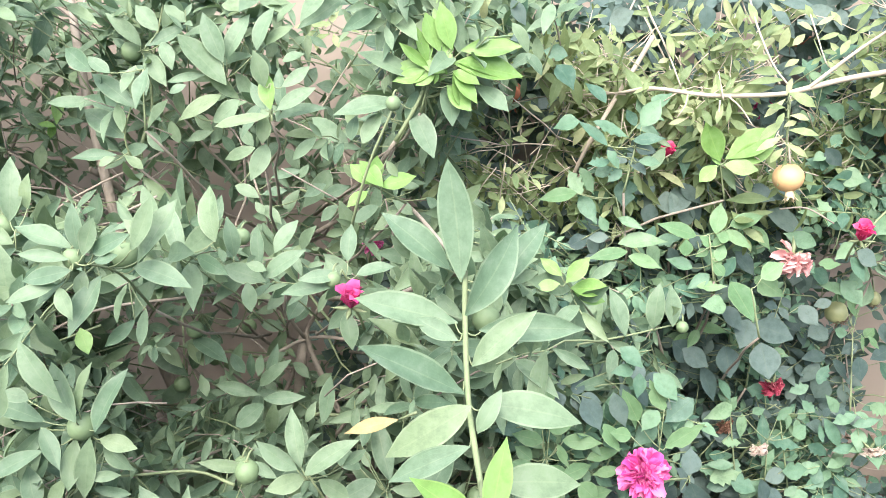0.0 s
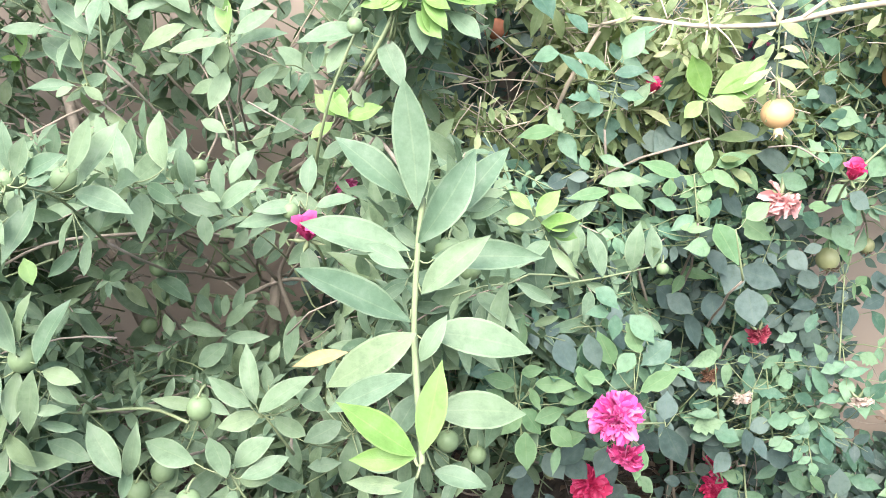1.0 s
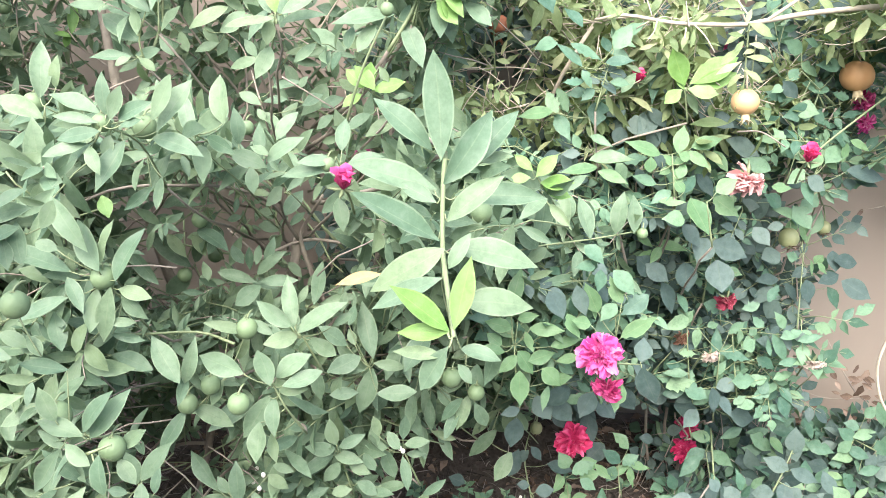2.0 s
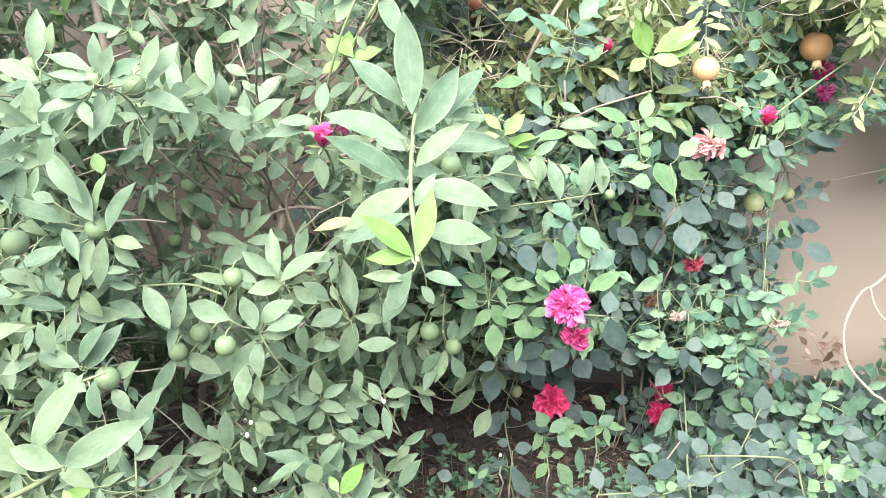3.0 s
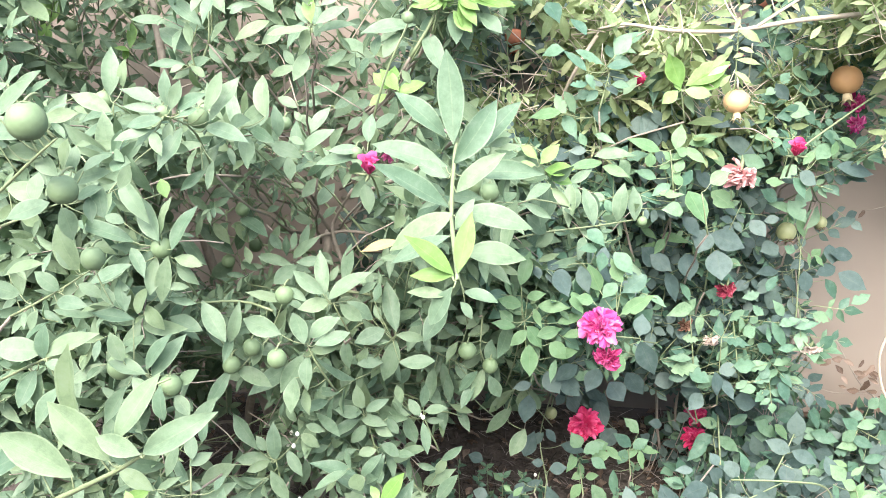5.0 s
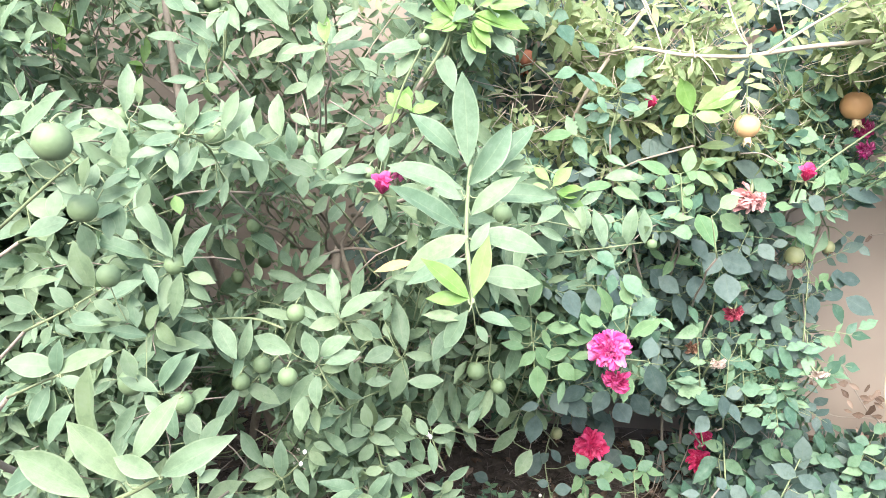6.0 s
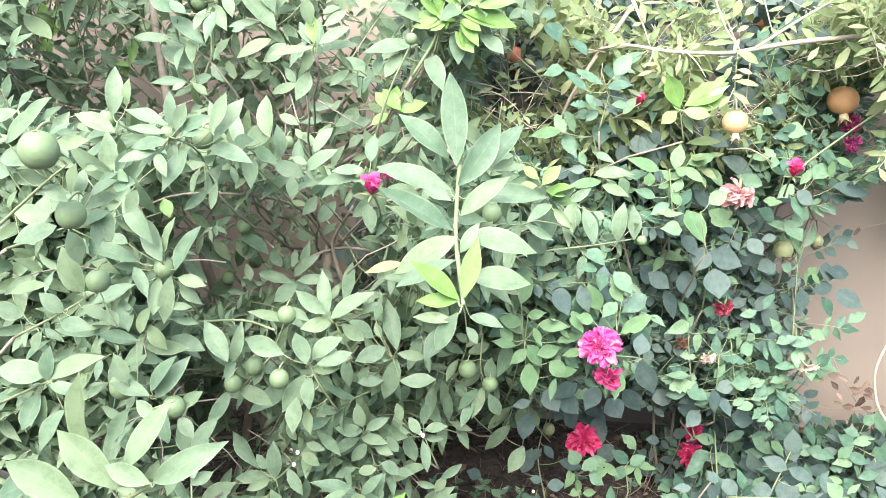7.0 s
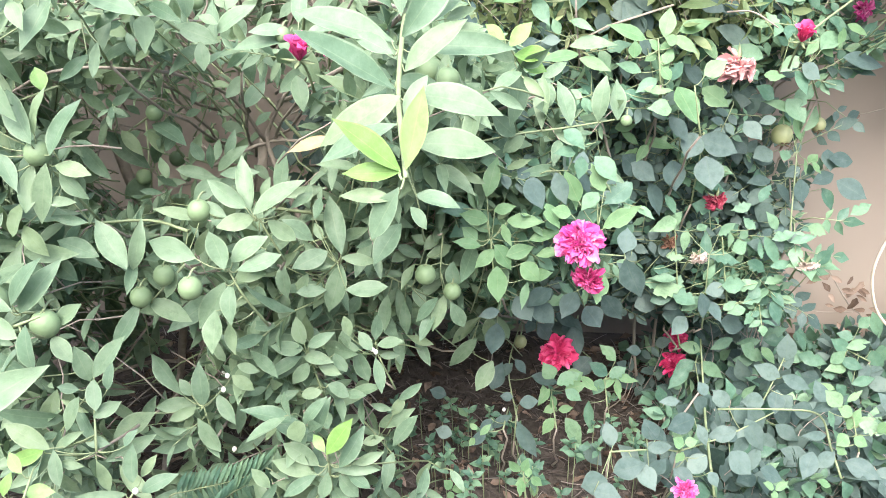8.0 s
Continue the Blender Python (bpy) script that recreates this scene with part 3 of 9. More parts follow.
leaves_on(s, CITRUS, [
    (-0.307, 0.899, 1.032, -0.261, 0.9, 1.073, 0.027),
    (-0.262, 0.888, 1.052, -0.274, 0.927, 1.11, 0.032),
    (-0.263, 0.965, 1.008, -0.27, 0.971, 1.06, 0.024),
    (-0.287, 0.895, 1.033, -0.246, 0.875, 1.017, 0.019),
    (-0.276, 0.953, 1, -0.223, 0.957, 0.979, 0.029),
    (-0.243, 0.943, 0.983, -0.239, 0.934, 0.946, 0.029),
])
s = shoot(citrus, CITRUS, [(-0.465, 0.968, 1.016), (-0.486, 0.879, 1.068)], 0.0019, 0.001, green_stem, [
])
leaves_on(s, CITRUS, [
    (-0.496, 0.889, 1.076, -0.499, 0.919, 1.146, 0.03),
    (-0.477, 0.897, 1.089, -0.471, 0.9, 1.131, 0.017),
])
leaves_on(s, CITRUS, [
    (-0.487, 0.88, 1.048, -0.546, 0.878, 1.005, 0.022),
    (-0.489, 0.878, 1.053, -0.553, 0.887, 1.077, 0.027),
])
s = shoot(citrus, CITRUS, [(-0.451, 0.466, 1.015), (-0.377, 0.443, 1.075), (-0.342, 0.431, 1.101)], 0.0019, 0.001, green_stem, [
    (-0.389, 0.443, 1.148, -0.413, 0.428, 1.137, 0.023),
    (-0.399, 0.447, 1.089, -0.441, 0.455, 1.086, 0.027),
])
leaves_on(s, CITRUS, [
    (-0.393, 0.424, 1.12, -0.354, 0.425, 1.156, 0.019),
    (-0.395, 0.45, 1.137, -0.358, 0.448, 1.161, 0.013),
    (-0.394, 0.451, 1.147, -0.378, 0.455, 1.166, 0.011),
    (-0.365, 0.423, 1.137, -0.339, 0.43, 1.156, 0.008),
    (-0.357, 0.43, 1.117, -0.318, 0.431, 1.125, 0.016),
    (-0.413, 0.445, 1.102, -0.362, 0.435, 1.103, 0.022),
    (-0.363, 0.45, 1.082, -0.412, 0.457, 1.08, 0.019),
    (-0.379, 0.453, 1.082, -0.352, 0.445, 1.061, 0.02),
])
s = shoot(citrus, CITRUS, [(-0.485, 0.557, 0.973), (-0.387, 0.509, 1.017)], 0.0019, 0.001, green_stem, [
    (-0.469, 0.551, 1.021, -0.425, 0.552, 1.009, 0.026),
    (-0.357, 0.508, 1.025, -0.352, 0.5, 0.998, 0.021),
    (-0.403, 0.515, 1.015, -0.444, 0.5, 0.999, 0.024),
    (-0.426, 0.525, 1.011, -0.428, 0.547, 1.04, 0.024),
    (-0.385, 0.504, 1.013, -0.378, 0.506, 0.976, 0.026),
])
leaves_on(s, CITRUS, [
    (-0.34, 0.503, 1.003, -0.35, 0.521, 1.037, 0.018),
])
leaves_on(s, CITRUS, [
    (-0.38, 0.507, 1.052, -0.373, 0.512, 1.086, 0.02),
    (-0.377, 0.519, 1.049, -0.376, 0.534, 1.074, 0.016),
    (-0.38, 0.523, 1.036, -0.332, 0.516, 1.051, 0.018),
    (-0.375, 0.533, 1.074, -0.359, 0.532, 1.076, 0.013),
    (-0.36, 0.509, 1.052, -0.329, 0.508, 1.07, 0.012),
    (-0.329, 0.519, 1.031, -0.317, 0.525, 1.056, 0.017),
    (-0.369, 0.509, 1.021, -0.34, 0.507, 1.036, 0.018),
])
s = shoot(citrus, CITRUS, [(-0.463, 1.196, 1.076), (-0.467, 1.179, 1.122), (-0.449, 1.174, 1.173)], 0.0019, 0.001, green_stem, [
])
leaves_on(s, CITRUS, [
    (-0.468, 1.174, 1.131, -0.473, 1.181, 1.172, 0.025),
])
leaves_on(s, CITRUS, [
    (-0.443, 1.17, 1.166, -0.513, 1.201, 1.212, 0.029),
    (-0.47, 1.188, 1.119, -0.538, 1.218, 1.157, 0.037),
    (-0.479, 1.173, 1.097, -0.544, 1.163, 1.094, 0.02),
    (-0.482, 1.196, 1.096, -0.438, 1.19, 1.108, 0.019),
    (-0.472, 1.181, 1.095, -0.445, 1.18, 1.074, 0.022),
    (-0.5, 1.155, 1.084, -0.476, 1.159, 1.097, 0.015),
])
s = shoot(citrus, CITRUS, [(-0.246, 1.1, 1.091), (-0.226, 1.061, 1.17), (-0.222, 1.054, 1.214)], 0.0019, 0.001, green_stem, [
    (-0.233, 1.057, 1.174, -0.238, 1.056, 1.135, 0.03),
    (-0.229, 1.051, 1.21, -0.24, 1.048, 1.257, 0.029),
])
leaves_on(s, CITRUS, [
    (-0.238, 1.079, 1.131, -0.255, 1.048, 1.087, 0.025),
])
leaves_on(s, CITRUS, [
    (-0.344, 1.266, 1.173, -0.407, 1.244, 1.136, 0.026),
    (-0.214, 1.045, 1.181, -0.163, 1.053, 1.209, 0.022),
    (-0.208, 1.055, 1.209, -0.173, 1.071, 1.234, 0.017),
    (-0.225, 1.046, 1.174, -0.292, 1.03, 1.162, 0.02),
    (-0.319, 1.454, 1.105, -0.348, 1.451, 1.055, 0.035),
    (-0.248, 1.278, 1.222, -0.213, 1.281, 1.234, 0.019),
])
s = shoot(citrus, YOUNG, [(-0.222, 1.05, 1.166), (-0.223, 1.057, 1.188)], 0.0019, 0.001, green_stem, [
])
leaves_on(s, CITRUS, [
    (-0.23, 1.054, 1.18, -0.25, 1.07, 1.214, 0.018),
])
leaves_on(s, YOUNG, [
    (-0.222, 1.047, 1.181, -0.23, 1.067, 1.229, 0.023),
])
s = shoot(citrus, CITRUS, [(-0.37, 0.861, 0.766), (-0.382, 0.784, 0.858), (-0.386, 0.763, 0.89)], 0.0019, 0.001, green_stem, [
])
leaves_on(s, CITRUS, [
    (-0.382, 0.745, 0.9, -0.417, 0.782, 0.952, 0.034),
    (-0.382, 0.754, 0.907, -0.368, 0.77, 0.958, 0.019),
    (-0.367, 0.751, 0.885, -0.339, 0.789, 0.941, 0.027),
    (-0.422, 0.76, 0.892, -0.521, 0.792, 0.91, 0.025),
    (-0.43, 0.75, 0.923, -0.459, 0.754, 0.931, 0.018),
    (-0.432, 0.767, 0.882, -0.404, 0.739, 0.846, 0.02),
    (-0.395, 0.765, 0.87, -0.398, 0.737, 0.822, 0.023),
    (-0.376, 0.758, 0.875, -0.387, 0.747, 0.805, 0.025),
    (-0.368, 0.761, 0.871, -0.326, 0.756, 0.862, 0.02),
    (-0.369, 0.771, 0.86, -0.335, 0.762, 0.831, 0.02),
    (-0.426, 0.754, 0.861, -0.489, 0.746, 0.831, 0.021),
    (-0.435, 0.737, 0.796, -0.453, 0.766, 0.836, 0.026),
])
leaves_on(s, CITRUS, [
    (-0.423, 0.747, 0.789, -0.406, 0.751, 0.83, 0.023),
    (-0.41, 0.751, 0.802, -0.383, 0.743, 0.767, 0.03),
    (-0.379, 0.748, 0.832, -0.348, 0.757, 0.829, 0.014),
    (-0.383, 0.761, 0.81, -0.34, 0.758, 0.804, 0.012),
])
leaves_on(s, CITRUS, [
    (-0.461, 1.036, 0.82, -0.408, 1.009, 0.772, 0.028),
])
s = shoot(citrus, CITRUS, [(-0.528, 0.618, 0.835), (-0.464, 0.61, 0.872), (-0.401, 0.592, 0.914)], 0.0019, 0.001, green_stem, [
    (-0.421, 0.595, 0.909, -0.448, 0.606, 0.963, 0.031),
    (-0.427, 0.597, 0.908, -0.448, 0.597, 0.935, 0.024),
    (-0.424, 0.595, 0.891, -0.396, 0.596, 0.874, 0.024),
    (-0.458, 0.603, 0.864, -0.414, 0.593, 0.863, 0.021),
    (-0.486, 0.608, 0.849, -0.497, 0.603, 0.822, 0.026),
    (-0.528, 0.624, 0.892, -0.473, 0.615, 0.909, 0.018),
    (-0.51, 0.616, 0.867, -0.55, 0.617, 0.879, 0.028),
    (-0.454, 0.605, 0.878, -0.482, 0.604, 0.902, 0.021),
])
leaves_on(s, CITRUS, [
    (-0.381, 0.589, 0.868, -0.397, 0.596, 0.889, 0.017),
])
s = shoot(citrus, CITRUS, [(-0.534, 0.575, 0.764), (-0.45, 0.53, 0.818), (-0.396, 0.518, 0.844)], 0.0019, 0.001, green_stem, [
    (-0.44, 0.525, 0.825, -0.437, 0.534, 0.866, 0.018),
])
leaves_on(s, CITRUS, [
    (-0.442, 0.532, 0.832, -0.498, 0.521, 0.838, 0.03),
    (-0.439, 0.526, 0.828, -0.374, 0.533, 0.856, 0.022),
    (-0.433, 0.515, 0.825, -0.396, 0.515, 0.814, 0.018),
    (-0.455, 0.535, 0.807, -0.472, 0.515, 0.765, 0.024),
    (-0.454, 0.54, 0.798, -0.46, 0.532, 0.757, 0.019),
    (-0.422, 0.523, 0.791, -0.451, 0.509, 0.741, 0.022),
])
s = shoot(citrus, CITRUS, [(-0.33, 0.295, 0.795), (-0.247, 0.271, 0.851), (-0.214, 0.259, 0.878)], 0.0026, 0.0016, green_stem, [
    (-0.212, 0.256, 0.881, -0.151, 0.265, 0.917, 0.023),
    (-0.239, 0.266, 0.885, -0.207, 0.294, 0.935, 0.021),
    (-0.246, 0.269, 0.863, -0.299, 0.28, 0.911, 0.032),
    (-0.214, 0.256, 0.88, -0.256, 0.268, 0.887, 0.018),
    (-0.286, 0.282, 0.838, -0.356, 0.294, 0.869, 0.03),
    (-0.277, 0.283, 0.892, -0.276, 0.283, 0.964, 0.026),
    (-0.325, 0.296, 0.851, -0.376, 0.303, 0.821, 0.029),
])
s = shoot(citrus, CITRUS, [(-0.401, 0.621, 0.771), (-0.339, 0.583, 0.779), (-0.308, 0.602, 0.774)], 0.0019, 0.001, green_stem, [
    (-0.315, 0.589, 0.761, -0.281, 0.586, 0.788, 0.018),
])
leaves_on(s, CITRUS, [
    (-0.369, 0.615, 0.839, -0.42, 0.61, 0.848, 0.019),
    (-0.372, 0.58, 0.798, -0.389, 0.587, 0.834, 0.025),
    (-0.344, 0.577, 0.783, -0.398, 0.589, 0.793, 0.022),
    (-0.339, 0.568, 0.794, -0.304, 0.57, 0.843, 0.019),
    (-0.336, 0.574, 0.783, -0.296, 0.594, 0.832, 0.023),
])
leaves_on(s, CITRUS, [
    (-0.37, 0.577, 0.767, -0.402, 0.573, 0.713, 0.021),
])
s = shoot(citrus, CITRUS, [(-0.128, 0.822, 0.731), (-0.152, 0.8, 0.796)], 0.0019, 0.001, green_stem, [
    (-0.142, 0.8, 0.795, -0.109, 0.805, 0.767, 0.022),
])
leaves_on(s, CITRUS, [
    (-0.164, 0.81, 0.803, -0.178, 0.846, 0.863, 0.026),
    (-0.157, 0.794, 0.804, -0.093, 0.8, 0.847, 0.024),
    (-0.164, 0.792, 0.813, -0.21, 0.798, 0.846, 0.027),
    (-0.158, 0.801, 0.798, -0.201, 0.784, 0.79, 0.024),
    (-0.189, 0.797, 0.798, -0.221, 0.803, 0.816, 0.017),
    (-0.115, 0.807, 0.808, -0.087, 0.808, 0.829, 0.014),
])
leaves_on(s, CITRUS, [
    (-0.168, 0.995, 0.753, -0.154, 1.005, 0.823, 0.023),
    (-0.191, 0.997, 0.755, -0.178, 1.009, 0.781, 0.015),
])
leaves_on(s, CITRUS, [
    (-0.254, 1.23, 0.671, -0.275, 1.225, 0.63, 0.023),
    (-0.189, 1.248, 0.705, -0.218, 1.241, 0.682, 0.021),
])
s = shoot(citrus, CITRUS, [(-0.149, 0.797, 0.652), (-0.169, 0.763, 0.711), (-0.185, 0.763, 0.746)], 0.0019, 0.001, green_stem, [
])
leaves_on(s, CITRUS, [
    (-0.339, 0.772, 0.755, -0.395, 0.791, 0.767, 0.025),
    (-0.3, 0.752, 0.748, -0.341, 0.781, 0.8, 0.034),
    (-0.298, 0.763, 0.742, -0.282, 0.771, 0.807, 0.02),
    (-0.222, 0.765, 0.758, -0.284, 0.788, 0.77, 0.031),
    (-0.185, 0.747, 0.752, -0.202, 0.758, 0.796, 0.026),
    (-0.181, 0.767, 0.753, -0.137, 0.777, 0.783, 0.031),
    (-0.171, 0.751, 0.75, -0.122, 0.772, 0.762, 0.022),
    (-0.296, 0.773, 0.755, -0.307, 0.757, 0.711, 0.017),
    (-0.184, 0.77, 0.723, -0.181, 0.744, 0.679, 0.024),
    (-0.192, 0.773, 0.724, -0.226, 0.762, 0.664, 0.032),
    (-0.202, 0.755, 0.695, -0.203, 0.728, 0.648, 0.035),
    (-0.189, 0.763, 0.674, -0.18, 0.745, 0.638, 0.018),
])
leaves_on(s, CITRUS, [
    (-0.18, 0.774, 0.73, -0.14, 0.769, 0.737, 0.021),
])
s = shoot(citrus, CITRUS, [(-0.26, 0.837, 0.717), (-0.301, 0.823, 0.673)], 0.0019, 0.001, green_stem, [
    (-0.236, 0.851, 0.776, -0.293, 0.839, 0.792, 0.017),
    (-0.267, 0.83, 0.71, -0.282, 0.818, 0.677, 0.024),
])
leaves_on(s, CITRUS, [
    (-0.406, 1.177, 0.654, -0.344, 1.17, 0.663, 0.015),
    (-0.319, 0.821, 0.668, -0.353, 0.8, 0.611, 0.022),
    (-0.312, 0.836, 0.665, -0.256, 0.831, 0.637, 0.029),
])
leaves_on(s, CITRUS, [
    (-0.388, 1.225, 0.63, -0.344, 1.211, 0.621, 0.021),
])
s = shoot(citrus, CITRUS, [(-0.381, 1.194, 0.659), (-0.41, 1.196, 0.734)], 0.0019, 0.001, green_stem, [
    (-0.409, 1.194, 0.74, -0.375, 1.189, 0.795, 0.033),
])
leaves_on(s, CITRUS, [
    (-0.408, 1.171, 0.738, -0.488, 1.197, 0.795, 0.036),
    (-0.417, 1.19, 0.723, -0.464, 1.191, 0.676, 0.032),
    (-0.423, 1.184, 0.691, -0.431, 1.179, 0.647, 0.026),
])
leaves_on(s, CITRUS, [
    (-0.341, 1.093, 0.763, -0.272, 1.083, 0.751, 0.023),
    (-0.362, 1.089, 0.783, -0.349, 1.069, 0.755, 0.018),
])
leaves_on(s, CITRUS, [
    (-0.326, 1.137, 0.794, -0.304, 1.121, 0.768, 0.02),
    (-0.367, 1.14, 0.745, -0.381, 1.122, 0.723, 0.019),
    (-0.347, 1.141, 0.754, -0.334, 1.128, 0.73, 0.015),
    (-0.365, 1.224, 0.673, -0.412, 1.219, 0.654, 0.024),
    (-0.462, 1.219, 0.633, -0.411, 1.211, 0.628, 0.023),
    (-0.487, 1.212, 0.637, -0.517, 1.209, 0.615, 0.021),
])
s = shoot(citrus, CITRUS, [(-0.343, 1.144, 0.766), (-0.367, 1.114, 0.84)], 0.0019, 0.001, green_stem, [
    (-0.375, 1.111, 0.829, -0.318, 1.086, 0.802, 0.031),
    (-0.365, 1.119, 0.87, -0.355, 1.124, 0.901, 0.021),
    (-0.397, 1.122, 0.879, -0.432, 1.118, 0.862, 0.021),
])
leaves_on(s, CITRUS, [
    (-0.373, 1.154, 0.804, -0.403, 1.144, 0.803, 0.019),
])
s = shoot(citrus, CITRUS, [(-0.13, 0.99, 0.597), (-0.079, 0.961, 0.669)], 0.0019, 0.001, green_stem, [
])
leaves_on(s, CITRUS, [
    (-0.073, 0.972, 0.676, -0.096, 1.026, 0.75, 0.036),
    (-0.092, 0.96, 0.686, -0.142, 0.944, 0.665, 0.032),
    (-0.071, 0.945, 0.683, -0.02, 0.951, 0.674, 0.02),
    (-0.113, 0.968, 0.699, -0.158, 0.967, 0.732, 0.028),
    (-0.101, 0.972, 0.698, -0.113, 0.987, 0.719, 0.019),
    (-0.111, 0.975, 0.729, -0.104, 0.994, 0.757, 0.017),
    (-0.157, 0.957, 0.666, -0.151, 0.947, 0.614, 0.024),
    (-0.12, 0.953, 0.653, -0.135, 0.951, 0.62, 0.017),
    (-0.093, 0.949, 0.629, -0.138, 0.94, 0.628, 0.024),
    (-0.134, 0.955, 0.662, -0.083, 0.953, 0.666, 0.017),
    (-0.073, 0.962, 0.665, -0.093, 0.956, 0.589, 0.032),
    (-0.065, 0.933, 0.638, -0.003, 0.93, 0.645, 0.026),
])
s = shoot(citrus, CITRUS, [(-0.1, 0.926, 0.458), (-0.119, 0.912, 0.548)], 0.0019, 0.001, green_stem, [
    (-0.105, 0.915, 0.52, -0.07, 0.904, 0.513, 0.023),
])
leaves_on(s, CITRUS, [
    (-0.123, 0.906, 0.562, -0.135, 0.916, 0.602, 0.024),
    (-0.124, 0.902, 0.558, -0.169, 0.891, 0.567, 0.024),
    (-0.118, 0.903, 0.56, -0.078, 0.906, 0.583, 0.02),
    (-0.128, 0.916, 0.539, -0.08, 0.902, 0.535, 0.022),
    (-0.128, 0.916, 0.537, -0.177, 0.896, 0.511, 0.026),
    (-0.119, 0.911, 0.529, -0.143, 0.907, 0.494, 0.021),
    (-0.135, 0.916, 0.477, -0.173, 0.908, 0.46, 0.019),
    (-0.13, 0.9, 0.477, -0.098, 0.902, 0.486, 0.021),
    (-0.092, 0.912, 0.491, -0.06, 0.914, 0.468, 0.023),
    (-0.083, 0.928, 0.535, -0.064, 0.92, 0.508, 0.021),
])
s = shoot(citrus, CITRUS, [(0.006, 0.967, 0.449), (-0.022, 0.957, 0.52)], 0.0019, 0.001, green_stem, [
    (-0.067, 0.965, 0.56, -0.075, 0.952, 0.522, 0.024),
])
leaves_on(s, CITRUS, [
    (-0.061, 0.948, 0.551, -0.071, 0.957, 0.583, 0.021),
    (-0.048, 0.957, 0.526, -0.084, 0.95, 0.533, 0.023),
    (-0.028, 0.946, 0.531, -0.05, 0.962, 0.554, 0.021),
    (-0.024, 0.96, 0.539, -0.021, 0.963, 0.584, 0.021),
    (-0.021, 0.952, 0.536, 0.02, 0.944, 0.549, 0.019),
    (-0.018, 0.967, 0.509, 0.014, 0.963, 0.513, 0.014),
    (-0.054, 0.965, 0.519, -0.035, 0.96, 0.467, 0.025),
    (-0.024, 0.954, 0.513, -0.013, 0.928, 0.465, 0.021),
])
s = shoot(citrus, CITRUS, [(0.076, 1.059, 0.676), (0.073, 1.023, 0.626)], 0.0019, 0.001, green_stem, [
    (0.093, 1.032, 0.642, 0.098, 1.02, 0.593, 0.026),
    (0.09, 1.006, 0.585, 0.113, 1.015, 0.535, 0.026),
])
leaves_on(s, CITRUS, [
])
leaves_on(s, CITRUS, [
    (0.05, 1.058, 0.636, 0.091, 1.073, 0.651, 0.022),
    (0.034, 1.025, 0.64, 0.013, 0.999, 0.605, 0.018),
    (0.081, 1.025, 0.588, 0.062, 1.001, 0.533, 0.026),
    (0.048, 0.981, 0.452, 0.009, 0.976, 0.422, 0.018),
])
s = shoot(citrus, CITRUS, [(0.024, 0.816, 1.042), (0.022, 0.737, 1.024), (0.023, 0.621, 0.986), (0.034, 0.495, 0.952)], 0.0032, 0.0022, green_stem, [
    (0.019, 0.791, 1.039, 0.005, 0.82, 1.164, 0.04),
    (0.008, 0.813, 1.045, -0.066, 0.836, 1.102, 0.034),
    (0.022, 0.733, 1.025, 0.076, 0.782, 1.103, 0.038),
    (0.051, 0.777, 1.034, 0.11, 0.816, 1.097, 0.03),
    (0.015, 0.723, 1.022, -0.084, 0.717, 1.05, 0.036),
    (0.015, 0.701, 1.013, -0.027, 0.715, 1.031, 0.023),
    (0.02, 0.637, 0.991, -0.071, 0.618, 1.046, 0.033),
    (0.027, 0.669, 1.002, 0.087, 0.685, 1.051, 0.029),
    (0.035, 0.713, 1.019, 0.138, 0.717, 1.018, 0.033),
    (0.068, 0.798, 1.036, 0.101, 0.799, 1.048, 0.015),
])
s = shoot(citrus, CITRUS, [(0.023, 0.621, 0.986), (0.034, 0.495, 0.952)], 0.0024, 0.002, green_stem, [
    (0.025, 0.618, 0.99, -0.05, 0.615, 0.941, 0.031),
    (0.023, 0.581, 0.973, -0.046, 0.588, 0.934, 0.023),
    (0.029, 0.593, 0.978, 0.05, 0.607, 1.012, 0.018),
    (0.034, 0.618, 0.991, 0.12, 0.616, 0.974, 0.031),
    (0.04, 0.538, 0.967, 0.109, 0.548, 0.959, 0.028),
    (0.029, 0.489, 0.946, 0.006, 0.493, 0.899, 0.024),
])
leaves_on(s, CITRUS, [
    (0.025, 0.493, 0.934, -0.02, 0.499, 0.934, 0.014),
    (0.014, 0.961, 0.732, -0.023, 0.923, 0.681, 0.037),
    (0.041, 0.519, 0.929, 0.079, 0.514, 0.92, 0.017),
])
s = shoot(citrus, YOUNG, [(0.03, 0.541, 0.966), (0.034, 0.495, 0.952)], 0.0019, 0.001, green_stem, [
    (0.029, 0.499, 0.955, -0.017, 0.498, 0.953, 0.018),
    (0.03, 0.5, 0.955, -0.024, 0.501, 0.997, 0.023),
    (0.034, 0.5, 0.957, 0.047, 0.517, 1.021, 0.021),
])
s = shoot(citrus, CITRUS, [(0.057, 1, 0.824), (0.171, 1.068, 0.834), (0.269, 1.093, 0.843), (0.363, 1.119, 0.854)], 0.002, 0.0013, green_stem, [
    (0.222, 1.078, 0.841, 0.225, 1.127, 0.916, 0.03),
    (0.311, 1.102, 0.851, 0.32, 1.114, 0.92, 0.032),
    (0.268, 1.089, 0.844, 0.246, 1.118, 0.909, 0.03),
    (0.343, 1.11, 0.85, 0.339, 1.13, 0.911, 0.029),
    (0.196, 1.07, 0.834, 0.164, 1.071, 0.806, 0.026),
    (0.181, 1.066, 0.835, 0.143, 1.061, 0.87, 0.03),
])
